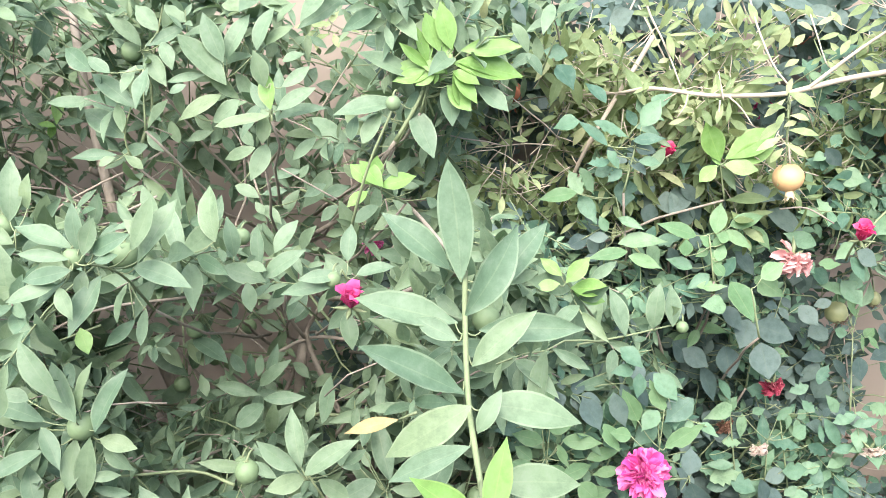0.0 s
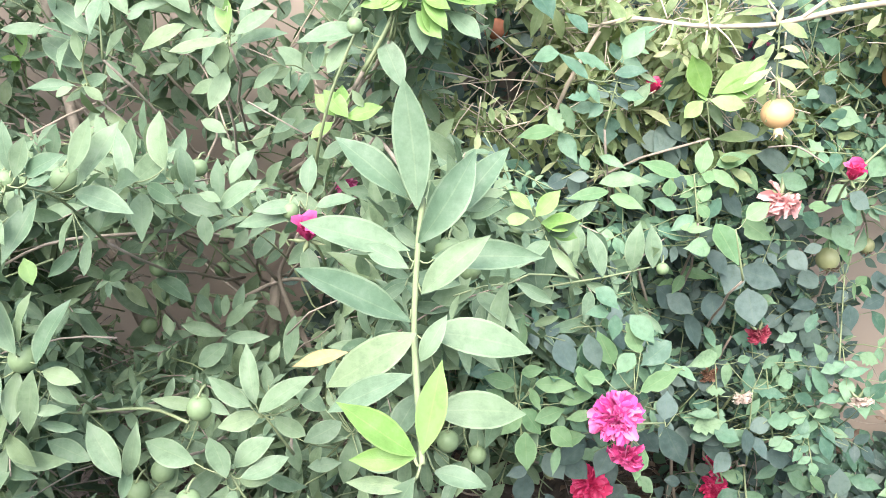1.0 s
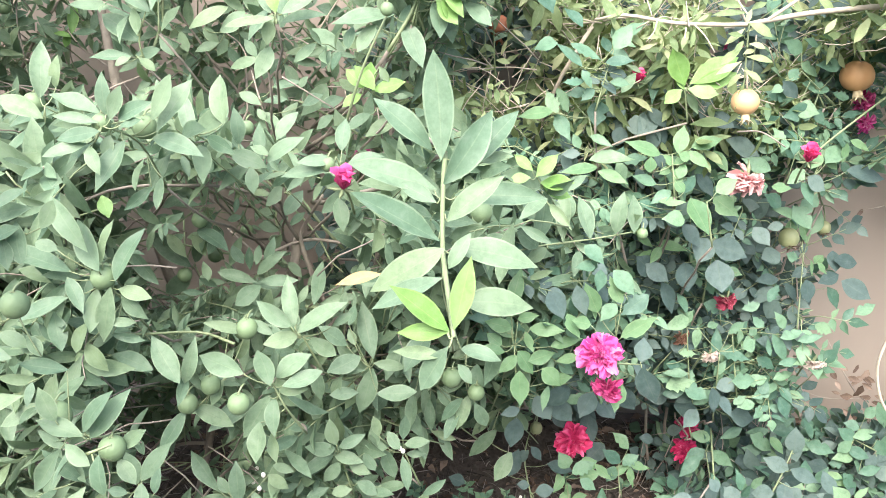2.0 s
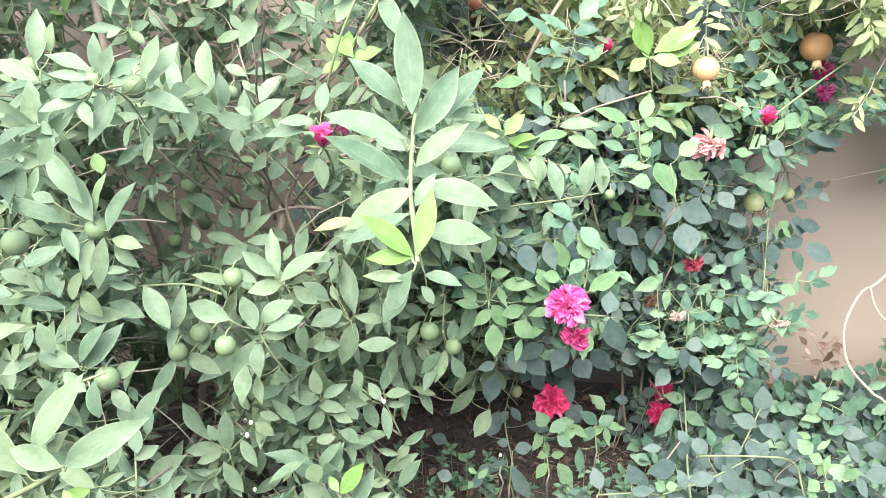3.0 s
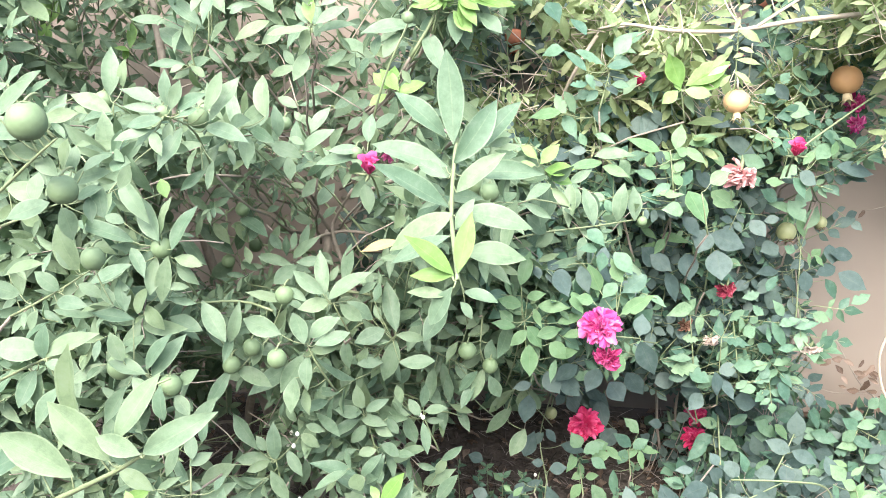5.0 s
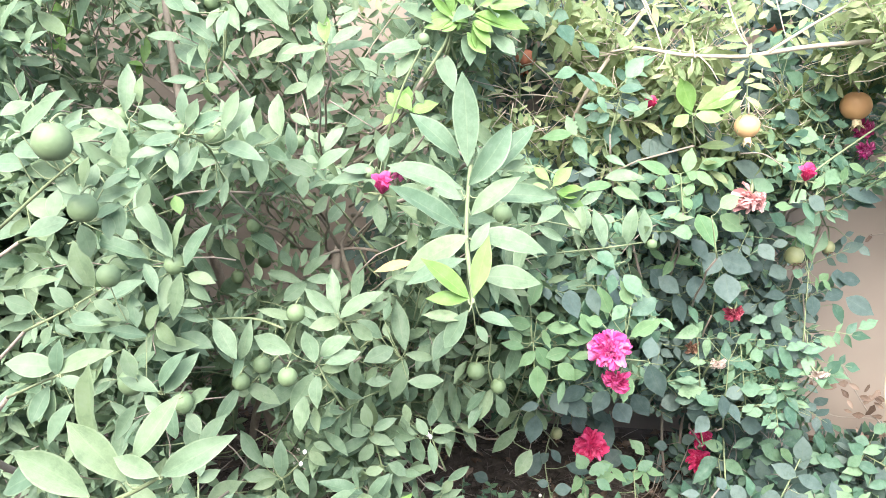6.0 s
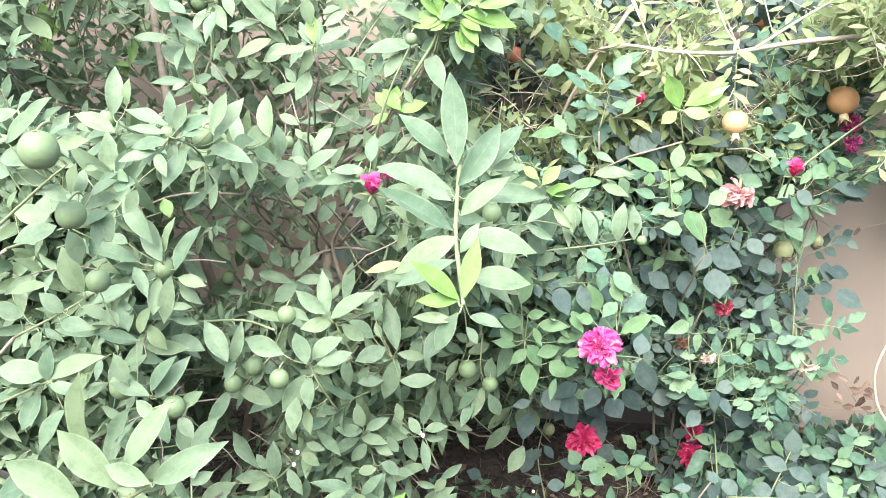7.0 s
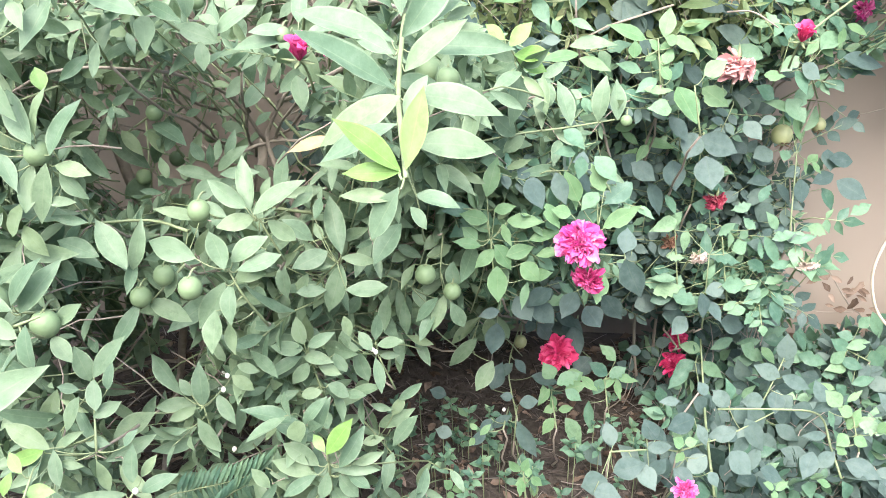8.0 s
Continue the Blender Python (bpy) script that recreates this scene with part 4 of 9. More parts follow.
s = shoot(citrus, CITRUS, [(-0.107, 0.955, 0.954), (-0.123, 0.928, 1.005)], 0.0019, 0.001, green_stem, [
    (-0.115, 0.937, 0.985, -0.091, 0.928, 0.934, 0.03),
    (-0.106, 0.933, 0.996, -0.058, 0.936, 1.006, 0.021),
    (-0.103, 0.951, 0.955, -0.146, 0.942, 0.919, 0.023),
])
leaves_on(s, CITRUS, [
    (-0.216, 0.923, 0.996, -0.164, 0.922, 1.032, 0.025),
    (-0.211, 0.912, 1.009, -0.235, 0.91, 1.019, 0.021),
    (-0.205, 0.937, 1.023, -0.178, 0.959, 1.059, 0.023),
    (-0.124, 0.915, 0.991, -0.197, 0.914, 0.977, 0.022),
    (-0.124, 0.914, 1.004, -0.172, 0.898, 1.002, 0.018),
    (-0.118, 0.952, 1.007, -0.114, 0.972, 1.05, 0.025),
    (-0.123, 0.947, 0.941, -0.113, 0.926, 0.898, 0.026),
])
s = shoot(citrus, YOUNG, [(0.203, 1.008, 0.909), (0.153, 0.937, 0.985)], 0.0019, 0.001, green_stem, [
    (0.147, 0.935, 0.994, 0.121, 0.951, 1.012, 0.019),
    (0.152, 0.933, 0.986, 0.18, 0.935, 1.018, 0.023),
    (0.159, 0.946, 0.974, 0.205, 0.93, 0.98, 0.021),
    (0.144, 0.932, 0.985, 0.113, 0.927, 0.981, 0.017),
    (0.164, 0.953, 0.968, 0.206, 0.954, 0.952, 0.018),
])
s = shoot(citrus, YOUNG, [(-0.067, 1.132, 1.125), (-0.034, 1.129, 1.181), (-0.018, 1.122, 1.224)], 0.0032, 0.002, green_stem, [
    (-0.018, 1.118, 1.227, -0.06, 1.119, 1.262, 0.017),
    (-0.02, 1.121, 1.234, -0.037, 1.125, 1.283, 0.018),
    (-0.017, 1.122, 1.239, -0.018, 1.148, 1.275, 0.015),
    (0.012, 1.127, 1.254, -0.007, 1.157, 1.319, 0.026),
    (0.024, 1.126, 1.25, 0.108, 1.124, 1.256, 0.026),
    (0.02, 1.121, 1.235, 0.111, 1.139, 1.211, 0.031),
    (0.005, 1.116, 1.221, -0.033, 1.118, 1.236, 0.014),
    (-0.014, 1.118, 1.221, -0.069, 1.123, 1.209, 0.023),
    (-0.011, 1.117, 1.217, -0.037, 1.109, 1.205, 0.019),
    (0.013, 1.116, 1.221, 0.047, 1.102, 1.181, 0.022),
    (0.013, 1.115, 1.217, 0.036, 1.113, 1.168, 0.026),
])
leaves_on(s, YOUNG, [
    (0.001, 1.122, 1.239, 0.013, 1.146, 1.271, 0.018),
    (-0.014, 1.119, 1.228, -0.065, 1.135, 1.23, 0.017),
    (-0.003, 1.119, 1.228, 0.013, 1.126, 1.246, 0.014),
    (-0.007, 1.118, 1.224, -0.011, 1.116, 1.206, 0.015),
])
s = shoot(citrus, CITRUS, [(-0.068, 1.149, 1.114), (-0.027, 1.141, 1.187)], 0.0019, 0.001, green_stem, [
    (-0.034, 1.14, 1.195, -0.051, 1.144, 1.147, 0.032),
    (0.001, 1.14, 1.195, 0.041, 1.149, 1.158, 0.038),
    (0.013, 1.142, 1.203, 0.033, 1.151, 1.138, 0.032),
    (0.115, 1.156, 1.244, 0.139, 1.149, 1.214, 0.027),
])
leaves_on(s, CITRUS, [
    (0.096, 1.169, 1.285, 0.12, 1.162, 1.243, 0.022),
    (-0.023, 1.157, 1.248, -0.039, 1.184, 1.3, 0.027),
])
leaves_on(s, CITRUS, [
    (-0.128, 1.125, 1.127, -0.122, 1.143, 1.16, 0.024),
])
leaves_on(s, CITRUS, [
    (-0.058, 1.142, 1.179, -0.153, 1.12, 1.163, 0.032),
    (-0.044, 1.144, 1.171, -0.012, 1.111, 1.104, 0.035),
    (-0.086, 1.133, 1.165, -0.113, 1.117, 1.124, 0.033),
    (-0.155, 1.124, 1.123, -0.168, 1.117, 1.096, 0.016),
    (-0.156, 1.137, 1.116, -0.116, 1.14, 1.112, 0.014),
    (0.136, 1.187, 1.304, 0.133, 1.182, 1.268, 0.032),
    (0.132, 1.174, 1.266, 0.137, 1.17, 1.233, 0.025),
    (0.123, 1.155, 1.244, 0.095, 1.147, 1.227, 0.025),
])
s = shoot(citrus, YOUNG, [(-0.031, 1.134, 1.165), (-0.017, 1.121, 1.22)], 0.0019, 0.001, green_stem, [
    (0.005, 1.117, 1.205, 0.039, 1.103, 1.171, 0.029),
    (0.013, 1.121, 1.234, 0.111, 1.131, 1.215, 0.034),
    (-0.022, 1.118, 1.227, -0.063, 1.126, 1.211, 0.026),
    (-0.02, 1.12, 1.232, -0.035, 1.137, 1.285, 0.023),
    (-0.004, 1.125, 1.248, -0.024, 1.13, 1.3, 0.037),
    (0.012, 1.126, 1.251, -0.004, 1.131, 1.314, 0.037),
    (0.005, 1.119, 1.228, -0.004, 1.12, 1.209, 0.018),
    (0.013, 1.118, 1.224, 0.05, 1.104, 1.207, 0.02),
    (-0.007, 1.119, 1.229, -0.041, 1.13, 1.242, 0.018),
])
s = shoot(citrus, CITRUS, [(-0.027, 1.144, 1.163), (-0.017, 1.139, 1.211)], 0.0019, 0.001, green_stem, [
    (0.001, 1.135, 1.2, 0.013, 1.105, 1.15, 0.035),
])
leaves_on(s, CITRUS, [
    (-0.038, 1.13, 1.213, -0.118, 1.14, 1.247, 0.031),
    (0.067, 1.149, 1.263, 0.024, 1.156, 1.274, 0.025),
    (0.046, 1.136, 1.203, 0.09, 1.108, 1.17, 0.031),
])
s = shoot(citrus, YOUNG, [(-0.052, 1.108, 1.041), (-0.099, 1.076, 1.077)], 0.0019, 0.001, green_stem, [
    (-0.097, 1.076, 1.075, -0.128, 1.093, 1.101, 0.021),
    (-0.093, 1.076, 1.077, -0.089, 1.081, 1.115, 0.023),
    (-0.087, 1.079, 1.072, -0.036, 1.069, 1.089, 0.019),
    (-0.102, 1.07, 1.068, -0.129, 1.052, 1.05, 0.025),
])
leaves_on(s, CITRUS, [
    (-0.077, 1.08, 1.109, -0.061, 1.077, 1.086, 0.022),
    (-0.083, 1.087, 1.081, -0.05, 1.085, 1.085, 0.011),
])
leaves_on(s, YOUNG, [
    (-0.081, 1.066, 1.075, -0.113, 1.076, 1.109, 0.029),
])
s = shoot(citrus, CITRUS, [(-0.467, 1.321, 1.191), (-0.474, 1.304, 1.237)], 0.0019, 0.001, green_stem, [
    (-0.446, 1.31, 1.267, -0.484, 1.328, 1.305, 0.036),
])
leaves_on(s, CITRUS, [
    (-0.47, 1.295, 1.245, -0.519, 1.291, 1.295, 0.026),
    (-0.468, 1.303, 1.244, -0.407, 1.328, 1.275, 0.021),
    (-0.441, 1.303, 1.25, -0.421, 1.281, 1.209, 0.023),
    (-0.455, 1.314, 1.245, -0.419, 1.319, 1.218, 0.021),
    (-0.498, 1.307, 1.238, -0.519, 1.311, 1.256, 0.021),
    (-0.474, 1.315, 1.232, -0.432, 1.281, 1.183, 0.032),
    (-0.402, 1.315, 1.279, -0.437, 1.319, 1.305, 0.021),
])
s = shoot(citrus, CITRUS, [(-0.326, 1.293, 1.168), (-0.338, 1.281, 1.196)], 0.0019, 0.001, green_stem, [
])
leaves_on(s, CITRUS, [
    (-0.359, 1.258, 1.132, -0.315, 1.262, 1.166, 0.031),
])
leaves_on(s, CITRUS, [
    (-0.333, 1.259, 1.189, -0.4, 1.254, 1.265, 0.04),
    (-0.336, 1.263, 1.223, -0.364, 1.272, 1.296, 0.036),
    (-0.365, 1.267, 1.204, -0.425, 1.261, 1.193, 0.017),
    (-0.299, 1.319, 1.305, -0.35, 1.332, 1.305, 0.027),
    (-0.336, 1.281, 1.226, -0.301, 1.311, 1.292, 0.032),
    (-0.287, 1.279, 1.239, -0.262, 1.309, 1.303, 0.033),
    (-0.274, 1.286, 1.247, -0.234, 1.312, 1.275, 0.026),
    (-0.26, 1.313, 1.279, -0.228, 1.316, 1.309, 0.021),
])
s = shoot(citrus, CITRUS, [(-0.697, 1.492, 1.07), (-0.723, 1.502, 1.1)], 0.0019, 0.001, bark, [
    (-0.7, 1.496, 1.096, -0.662, 1.51, 1.109, 0.025),
    (-0.747, 1.524, 1.18, -0.702, 1.545, 1.199, 0.027),
    (-0.821, 1.527, 1.19, -0.782, 1.536, 1.198, 0.031),
    (-0.758, 1.546, 1.25, -0.723, 1.513, 1.202, 0.036),
])
leaves_on(s, YOUNG, [
    (-0.693, 1.434, 1.103, -0.701, 1.432, 1.075, 0.016),
])
leaves_on(s, CITRUS, [
    (-0.764, 1.539, 1.22, -0.738, 1.542, 1.265, 0.031),
    (-0.719, 1.532, 1.221, -0.728, 1.533, 1.271, 0.027),
    (-0.823, 1.546, 1.235, -0.784, 1.535, 1.212, 0.025),
    (-0.718, 1.412, 1.024, -0.714, 1.427, 1.066, 0.026),
])
leaves_on(s, YOUNG, [
    (-0.683, 1.423, 1.097, -0.718, 1.427, 1.102, 0.018),
    (-0.681, 1.422, 1.102, -0.676, 1.439, 1.159, 0.02),
])
s = shoot(citrus, CITRUS, [(-0.33, 1.473, 1.01), (-0.288, 1.436, 1.06)], 0.0019, 0.001, green_stem, [
    (-0.282, 1.432, 1.058, -0.258, 1.427, 1.02, 0.026),
    (-0.227, 1.467, 1.166, -0.168, 1.477, 1.15, 0.03),
    (-0.247, 1.465, 1.161, -0.229, 1.491, 1.194, 0.03),
    (-0.196, 1.467, 1.166, -0.187, 1.482, 1.204, 0.028),
])
leaves_on(s, CITRUS, [
])
leaves_on(s, CITRUS, [
    (-0.222, 1.081, 1.165, -0.152, 1.069, 1.18, 0.021),
    (-0.282, 1.437, 1.08, -0.209, 1.453, 1.072, 0.024),
    (-0.283, 1.441, 1.071, -0.217, 1.453, 1.058, 0.018),
    (-0.287, 1.434, 1.07, -0.332, 1.415, 1.023, 0.026),
    (-0.286, 1.456, 1.066, -0.315, 1.439, 1.043, 0.025),
])
s = shoot(citrus, CITRUS, [(-0.519, 1.571, 0.989), (-0.486, 1.588, 1.042)], 0.0019, 0.001, green_stem, [
    (-0.49, 1.58, 1.03, -0.52, 1.571, 0.989, 0.034),
    (-0.479, 1.58, 1.03, -0.453, 1.553, 0.987, 0.036),
    (-0.44, 1.58, 1.03, -0.419, 1.574, 0.988, 0.034),
    (-0.485, 1.584, 1.043, -0.448, 1.599, 1.057, 0.029),
])
s = shoot(citrus, CITRUS, [(-0.072, 0.782, 0.392), (-0.073, 0.749, 0.493)], 0.0019, 0.001, green_stem, [
])
leaves_on(s, CITRUS, [
    (-0.086, 0.76, 0.462, -0.134, 0.767, 0.492, 0.026),
    (-0.058, 0.748, 0.469, -0.026, 0.773, 0.519, 0.025),
    (-0.076, 0.766, 0.454, -0.004, 0.763, 0.454, 0.02),
    (-0.09, 0.755, 0.453, -0.153, 0.777, 0.457, 0.025),
    (-0.088, 0.748, 0.457, -0.133, 0.741, 0.425, 0.019),
    (-0.074, 0.754, 0.457, -0.082, 0.743, 0.42, 0.033),
    (-0.061, 0.764, 0.445, -0.035, 0.761, 0.41, 0.021),
    (-0.05, 0.766, 0.448, -0.018, 0.752, 0.432, 0.017),
    (-0.041, 0.761, 0.464, -0, 0.771, 0.478, 0.017),
    (-0.174, 0.75, 0.464, -0.149, 0.746, 0.435, 0.018),
])
s = shoot(citrus, YOUNG, [(-0.072, 0.744, 0.483), (-0.073, 0.741, 0.499)], 0.0019, 0.001, green_stem, [
    (-0.073, 0.739, 0.496, -0.039, 0.749, 0.546, 0.022),
    (-0.075, 0.737, 0.502, -0.091, 0.754, 0.517, 0.02),
    (-0.071, 0.739, 0.496, -0.065, 0.754, 0.512, 0.013),
])
s = shoot(citrus, CITRUS, [(-0.052, 1.009, 0.364), (0.007, 0.95, 0.331)], 0.0019, 0.001, green_stem, [
    (-0.051, 1.007, 0.371, -0.089, 1.002, 0.357, 0.024),
])
leaves_on(s, CITRUS, [
])
leaves_on(s, CITRUS, [
    (-0.011, 0.956, 0.364, -0.047, 0.952, 0.356, 0.024),
    (-0.022, 0.982, 0.367, 0.038, 0.98, 0.405, 0.024),
    (0.042, 0.969, 0.399, 0.002, 0.958, 0.346, 0.027),
    (0.003, 0.949, 0.342, -0.008, 0.916, 0.29, 0.025),
    (0.002, 0.97, 0.398, 0.019, 0.981, 0.428, 0.025),
])
s = shoot(citrus, CITRUS, [(-0.253, 0.864, 0.423), (-0.265, 0.867, 0.48)], 0.0019, 0.001, green_stem, [
    (-0.233, 0.888, 0.542, -0.249, 0.898, 0.573, 0.024),
])
leaves_on(s, CITRUS, [
    (-0.223, 0.875, 0.527, -0.191, 0.872, 0.505, 0.022),
    (-0.247, 0.874, 0.498, -0.217, 0.853, 0.459, 0.022),
    (-0.214, 0.874, 0.545, -0.182, 0.875, 0.534, 0.016),
])
leaves_on(s, CITRUS, [
    (-0.326, 0.845, 0.484, -0.381, 0.822, 0.457, 0.045),
    (-0.294, 0.874, 0.493, -0.349, 0.917, 0.537, 0.031),
    (-0.282, 0.873, 0.494, -0.3, 0.881, 0.517, 0.024),
    (-0.276, 0.881, 0.474, -0.333, 0.865, 0.478, 0.025),
    (-0.267, 0.873, 0.477, -0.273, 0.891, 0.54, 0.029),
    (-0.27, 0.862, 0.481, -0.31, 0.846, 0.469, 0.018),
    (-0.285, 0.844, 0.456, -0.35, 0.852, 0.442, 0.021),
    (-0.272, 0.857, 0.467, -0.238, 0.84, 0.421, 0.029),
])
s = shoot(citrus, CITRUS, [(-0.353, 0.711, 0.517), (-0.367, 0.761, 0.583)], 0.0019, 0.001, green_stem, [
    (-0.361, 0.733, 0.552, -0.331, 0.754, 0.563, 0.024),
])
leaves_on(s, CITRUS, [
])
leaves_on(s, CITRUS, [
])
leaves_on(s, CITRUS, [
    (-0.372, 0.767, 0.584, -0.389, 0.774, 0.631, 0.032),
    (-0.368, 0.766, 0.589, -0.327, 0.782, 0.642, 0.026),
    (-0.345, 0.75, 0.582, -0.339, 0.764, 0.615, 0.016),
    (-0.38, 0.75, 0.582, -0.408, 0.751, 0.585, 0.018),
    (-0.363, 0.756, 0.594, -0.355, 0.732, 0.563, 0.024),
    (-0.379, 0.745, 0.575, -0.398, 0.735, 0.529, 0.024),
    (-0.409, 0.71, 0.521, -0.465, 0.719, 0.552, 0.028),
    (-0.416, 0.709, 0.518, -0.426, 0.683, 0.487, 0.018),
    (-0.399, 0.7, 0.529, -0.387, 0.674, 0.491, 0.021),
    (-0.406, 0.716, 0.516, -0.369, 0.724, 0.54, 0.014),
    (-0.372, 0.724, 0.523, -0.34, 0.724, 0.52, 0.018),
    (-0.294, 0.665, 0.508, -0.293, 0.679, 0.555, 0.022),
])
leaves_on(s, CITRUS, [
    (-0.394, 0.697, 0.511, -0.363, 0.696, 0.507, 0.014),
    (-0.354, 0.708, 0.507, -0.339, 0.7, 0.465, 0.018),
    (-0.318, 0.712, 0.525, -0.303, 0.724, 0.543, 0.02),
])
s = shoot(citrus, CITRUS, [(-0.328, 0.542, 0.785), (-0.302, 0.546, 0.795)], 0.0019, 0.001, green_stem, [
    (-0.32, 0.534, 0.778, -0.349, 0.547, 0.794, 0.026),
])
leaves_on(s, CITRUS, [
    (-0.31, 0.575, 0.758, -0.288, 0.562, 0.736, 0.02),
])
leaves_on(s, CITRUS, [
    (-0.304, 0.521, 0.753, -0.308, 0.53, 0.795, 0.026),
])
s = shoot(citrus, YOUNG, [(-0.394, 0.607, 0.527), (-0.392, 0.638, 0.549)], 0.0019, 0.001, green_stem, [
    (-0.4, 0.628, 0.549, -0.421, 0.647, 0.565, 0.019),
])
leaves_on(s, YOUNG, [
    (-0.41, 0.7, 0.527, -0.454, 0.694, 0.512, 0.018),
    (-0.416, 0.61, 0.532, -0.409, 0.624, 0.556, 0.019),
    (-0.403, 0.626, 0.526, -0.366, 0.627, 0.525, 0.017),
])
s = shoot(citrus, CITRUS, [(-0.299, 0.643, 0.489), (-0.289, 0.66, 0.504)], 0.0019, 0.001, green_stem, [
])
leaves_on(s, CITRUS, [
    (-0.286, 0.672, 0.511, -0.269, 0.686, 0.534, 0.014),
    (-0.285, 0.664, 0.496, -0.238, 0.667, 0.521, 0.018),
    (-0.304, 0.668, 0.489, -0.362, 0.656, 0.494, 0.015),
])
s = shoot(citrus, YOUNG, [(-0.908, 1.526, 1.082), (-0.916, 1.547, 1.147)], 0.0019, 0.001, green_stem, [
    (-0.911, 1.543, 1.148, -0.934, 1.565, 1.219, 0.033),
    (-0.909, 1.541, 1.142, -0.884, 1.543, 1.209, 0.03),
    (-0.918, 1.543, 1.148, -0.965, 1.546, 1.16, 0.02),
    (-0.917, 1.541, 1.142, -0.935, 1.53, 1.108, 0.028),
    (-0.909, 1.541, 1.142, -0.908, 1.53, 1.097, 0.03),
])
s = shoot(citrus, CITRUS, [(-0.773, 1.416, 1.055), (-0.789, 1.44, 1.134), (-0.781, 1.465, 1.214)], 0.0019, 0.001, bark, [
    (-0.799, 1.438, 1.143, -0.752, 1.44, 1.204, 0.029),
    (-0.833, 1.427, 1.11, -0.803, 1.437, 1.077, 0.026),
    (-0.78, 1.429, 1.112, -0.796, 1.422, 1.076, 0.018),
    (-0.914, 1.408, 1.052, -0.848, 1.414, 1.066, 0.021),
    (-0.952, 1.426, 1.11, -0.891, 1.449, 1.123, 0.024),
    (-0.759, 1.446, 1.167, -0.739, 1.447, 1.15, 0.019),
    (-0.771, 1.413, 1.06, -0.832, 1.414, 1.064, 0.014),
])
leaves_on(s, CITRUS, [
    (-0.904, 1.422, 1.095, -0.893, 1.426, 1.049, 0.026),
    (-0.939, 1.421, 1.094, -0.912, 1.427, 1.048, 0.029),
    (-0.795, 1.411, 1.055, -0.772, 1.413, 1.058, 0.014),
])
leaves_on(s, CITRUS, [
    (-0.763, 1.498, 1.168, -0.747, 1.491, 1.148, 0.021),
    (-0.63, 1.42, 1.108, -0.682, 1.424, 1.102, 0.016),
    (-0.768, 1.412, 1.028, -0.762, 1.416, 1.048, 0.024),
])
s = shoot(citrus, CITRUS, [(-0.426, 1.153, 1.136), (-0.422, 1.158, 1.222)], 0.0019, 0.001, green_stem, [
    (-0.491, 1.152, 1.219, -0.536, 1.178, 1.25, 0.029),
])
leaves_on(s, CITRUS, [
    (-0.712, 1.509, 1.2, -0.789, 1.499, 1.168, 0.023),
    (-0.435, 1.168, 1.227, -0.453, 1.15, 1.19, 0.022),
    (-0.411, 1.149, 1.225, -0.423, 1.116, 1.171, 0.024),
    (-0.497, 1.159, 1.24, -0.467, 1.153, 1.217, 0.024),
])
s = shoot(citrus, CITRUS, [(-0.287, 1.248, 0.997), (-0.324, 1.279, 1.1), (-0.366, 1.318, 1.127)], 0.0019, 0.001, bark, [
    (-0.291, 1.244, 1, -0.255, 1.228, 0.975, 0.024),
    (-0.331, 1.254, 1.032, -0.291, 1.245, 1.014, 0.022),
    (-0.167, 1.247, 1.001, -0.196, 1.246, 0.974, 0.022),
    (-0.213, 1.265, 1.063, -0.229, 1.264, 1.041, 0.022),
])
leaves_on(s, CITRUS, [
    (-0.301, 1.272, 1.091, -0.323, 1.276, 1.121, 0.022),
    (-0.441, 1.309, 1.113, -0.465, 1.31, 1.09, 0.024),
])
leaves_on(s, CITRUS, [
    (-0.44, 1.198, 1.129, -0.417, 1.192, 1.097, 0.033),
    (-0.44, 1.305, 1.127, -0.426, 1.297, 1.092, 0.029),
    (-0.378, 1.321, 1.107, -0.42, 1.314, 1.091, 0.019),
    (-0.362, 1.318, 1.102, -0.343, 1.319, 1.071, 0.028),
    (-0.149, 1.256, 1.03, -0.192, 1.263, 1.012, 0.025),
    (-0.288, 1.246, 1.019, -0.248, 1.256, 1.023, 0.019),
    (-0.277, 1.276, 1.04, -0.223, 1.269, 1.053, 0.017),
    (-0.221, 1.245, 1.015, -0.184, 1.246, 1.036, 0.023),
    (-0.281, 1.23, 0.99, -0.297, 1.239, 1.009, 0.023),
])
leaves_on(s, CITRUS, [
    (-0.388, 1.158, 1.189, -0.364, 1.163, 1.2, 0.021),
    (-0.409, 1.335, 1.13, -0.38, 1.332, 1.106, 0.022),
    (-0.426, 1.163, 1.138, -0.397, 1.178, 1.178, 0.033),
    (-0.297, 1.265, 1.09, -0.348, 1.271, 1.07, 0.021),
])
s = shoot(citrus, CITRUS, [(-0.074, 1.185, 0.954), (-0.087, 1.187, 1.027)], 0.0019, 0.001, bark, [
    (-0.097, 1.181, 1.017, -0.136, 1.182, 0.992, 0.025),
    (-0.053, 1.184, 1.006, -0.106, 1.176, 0.98, 0.027),
    (-0.076, 1.184, 1.026, -0.044, 1.179, 1.004, 0.025),
    (-0.048, 1.202, 1.089, -0.068, 1.198, 1.058, 0.027),
    (-0.036, 1.189, 1.045, -0.062, 1.193, 1.043, 0.021),
    (-0.025, 1.186, 1.03, -0.003, 1.186, 1, 0.027),
])
leaves_on(s, CITRUS, [
    (-0.065, 1.208, 1.102, -0.041, 1.218, 1.111, 0.02),
])
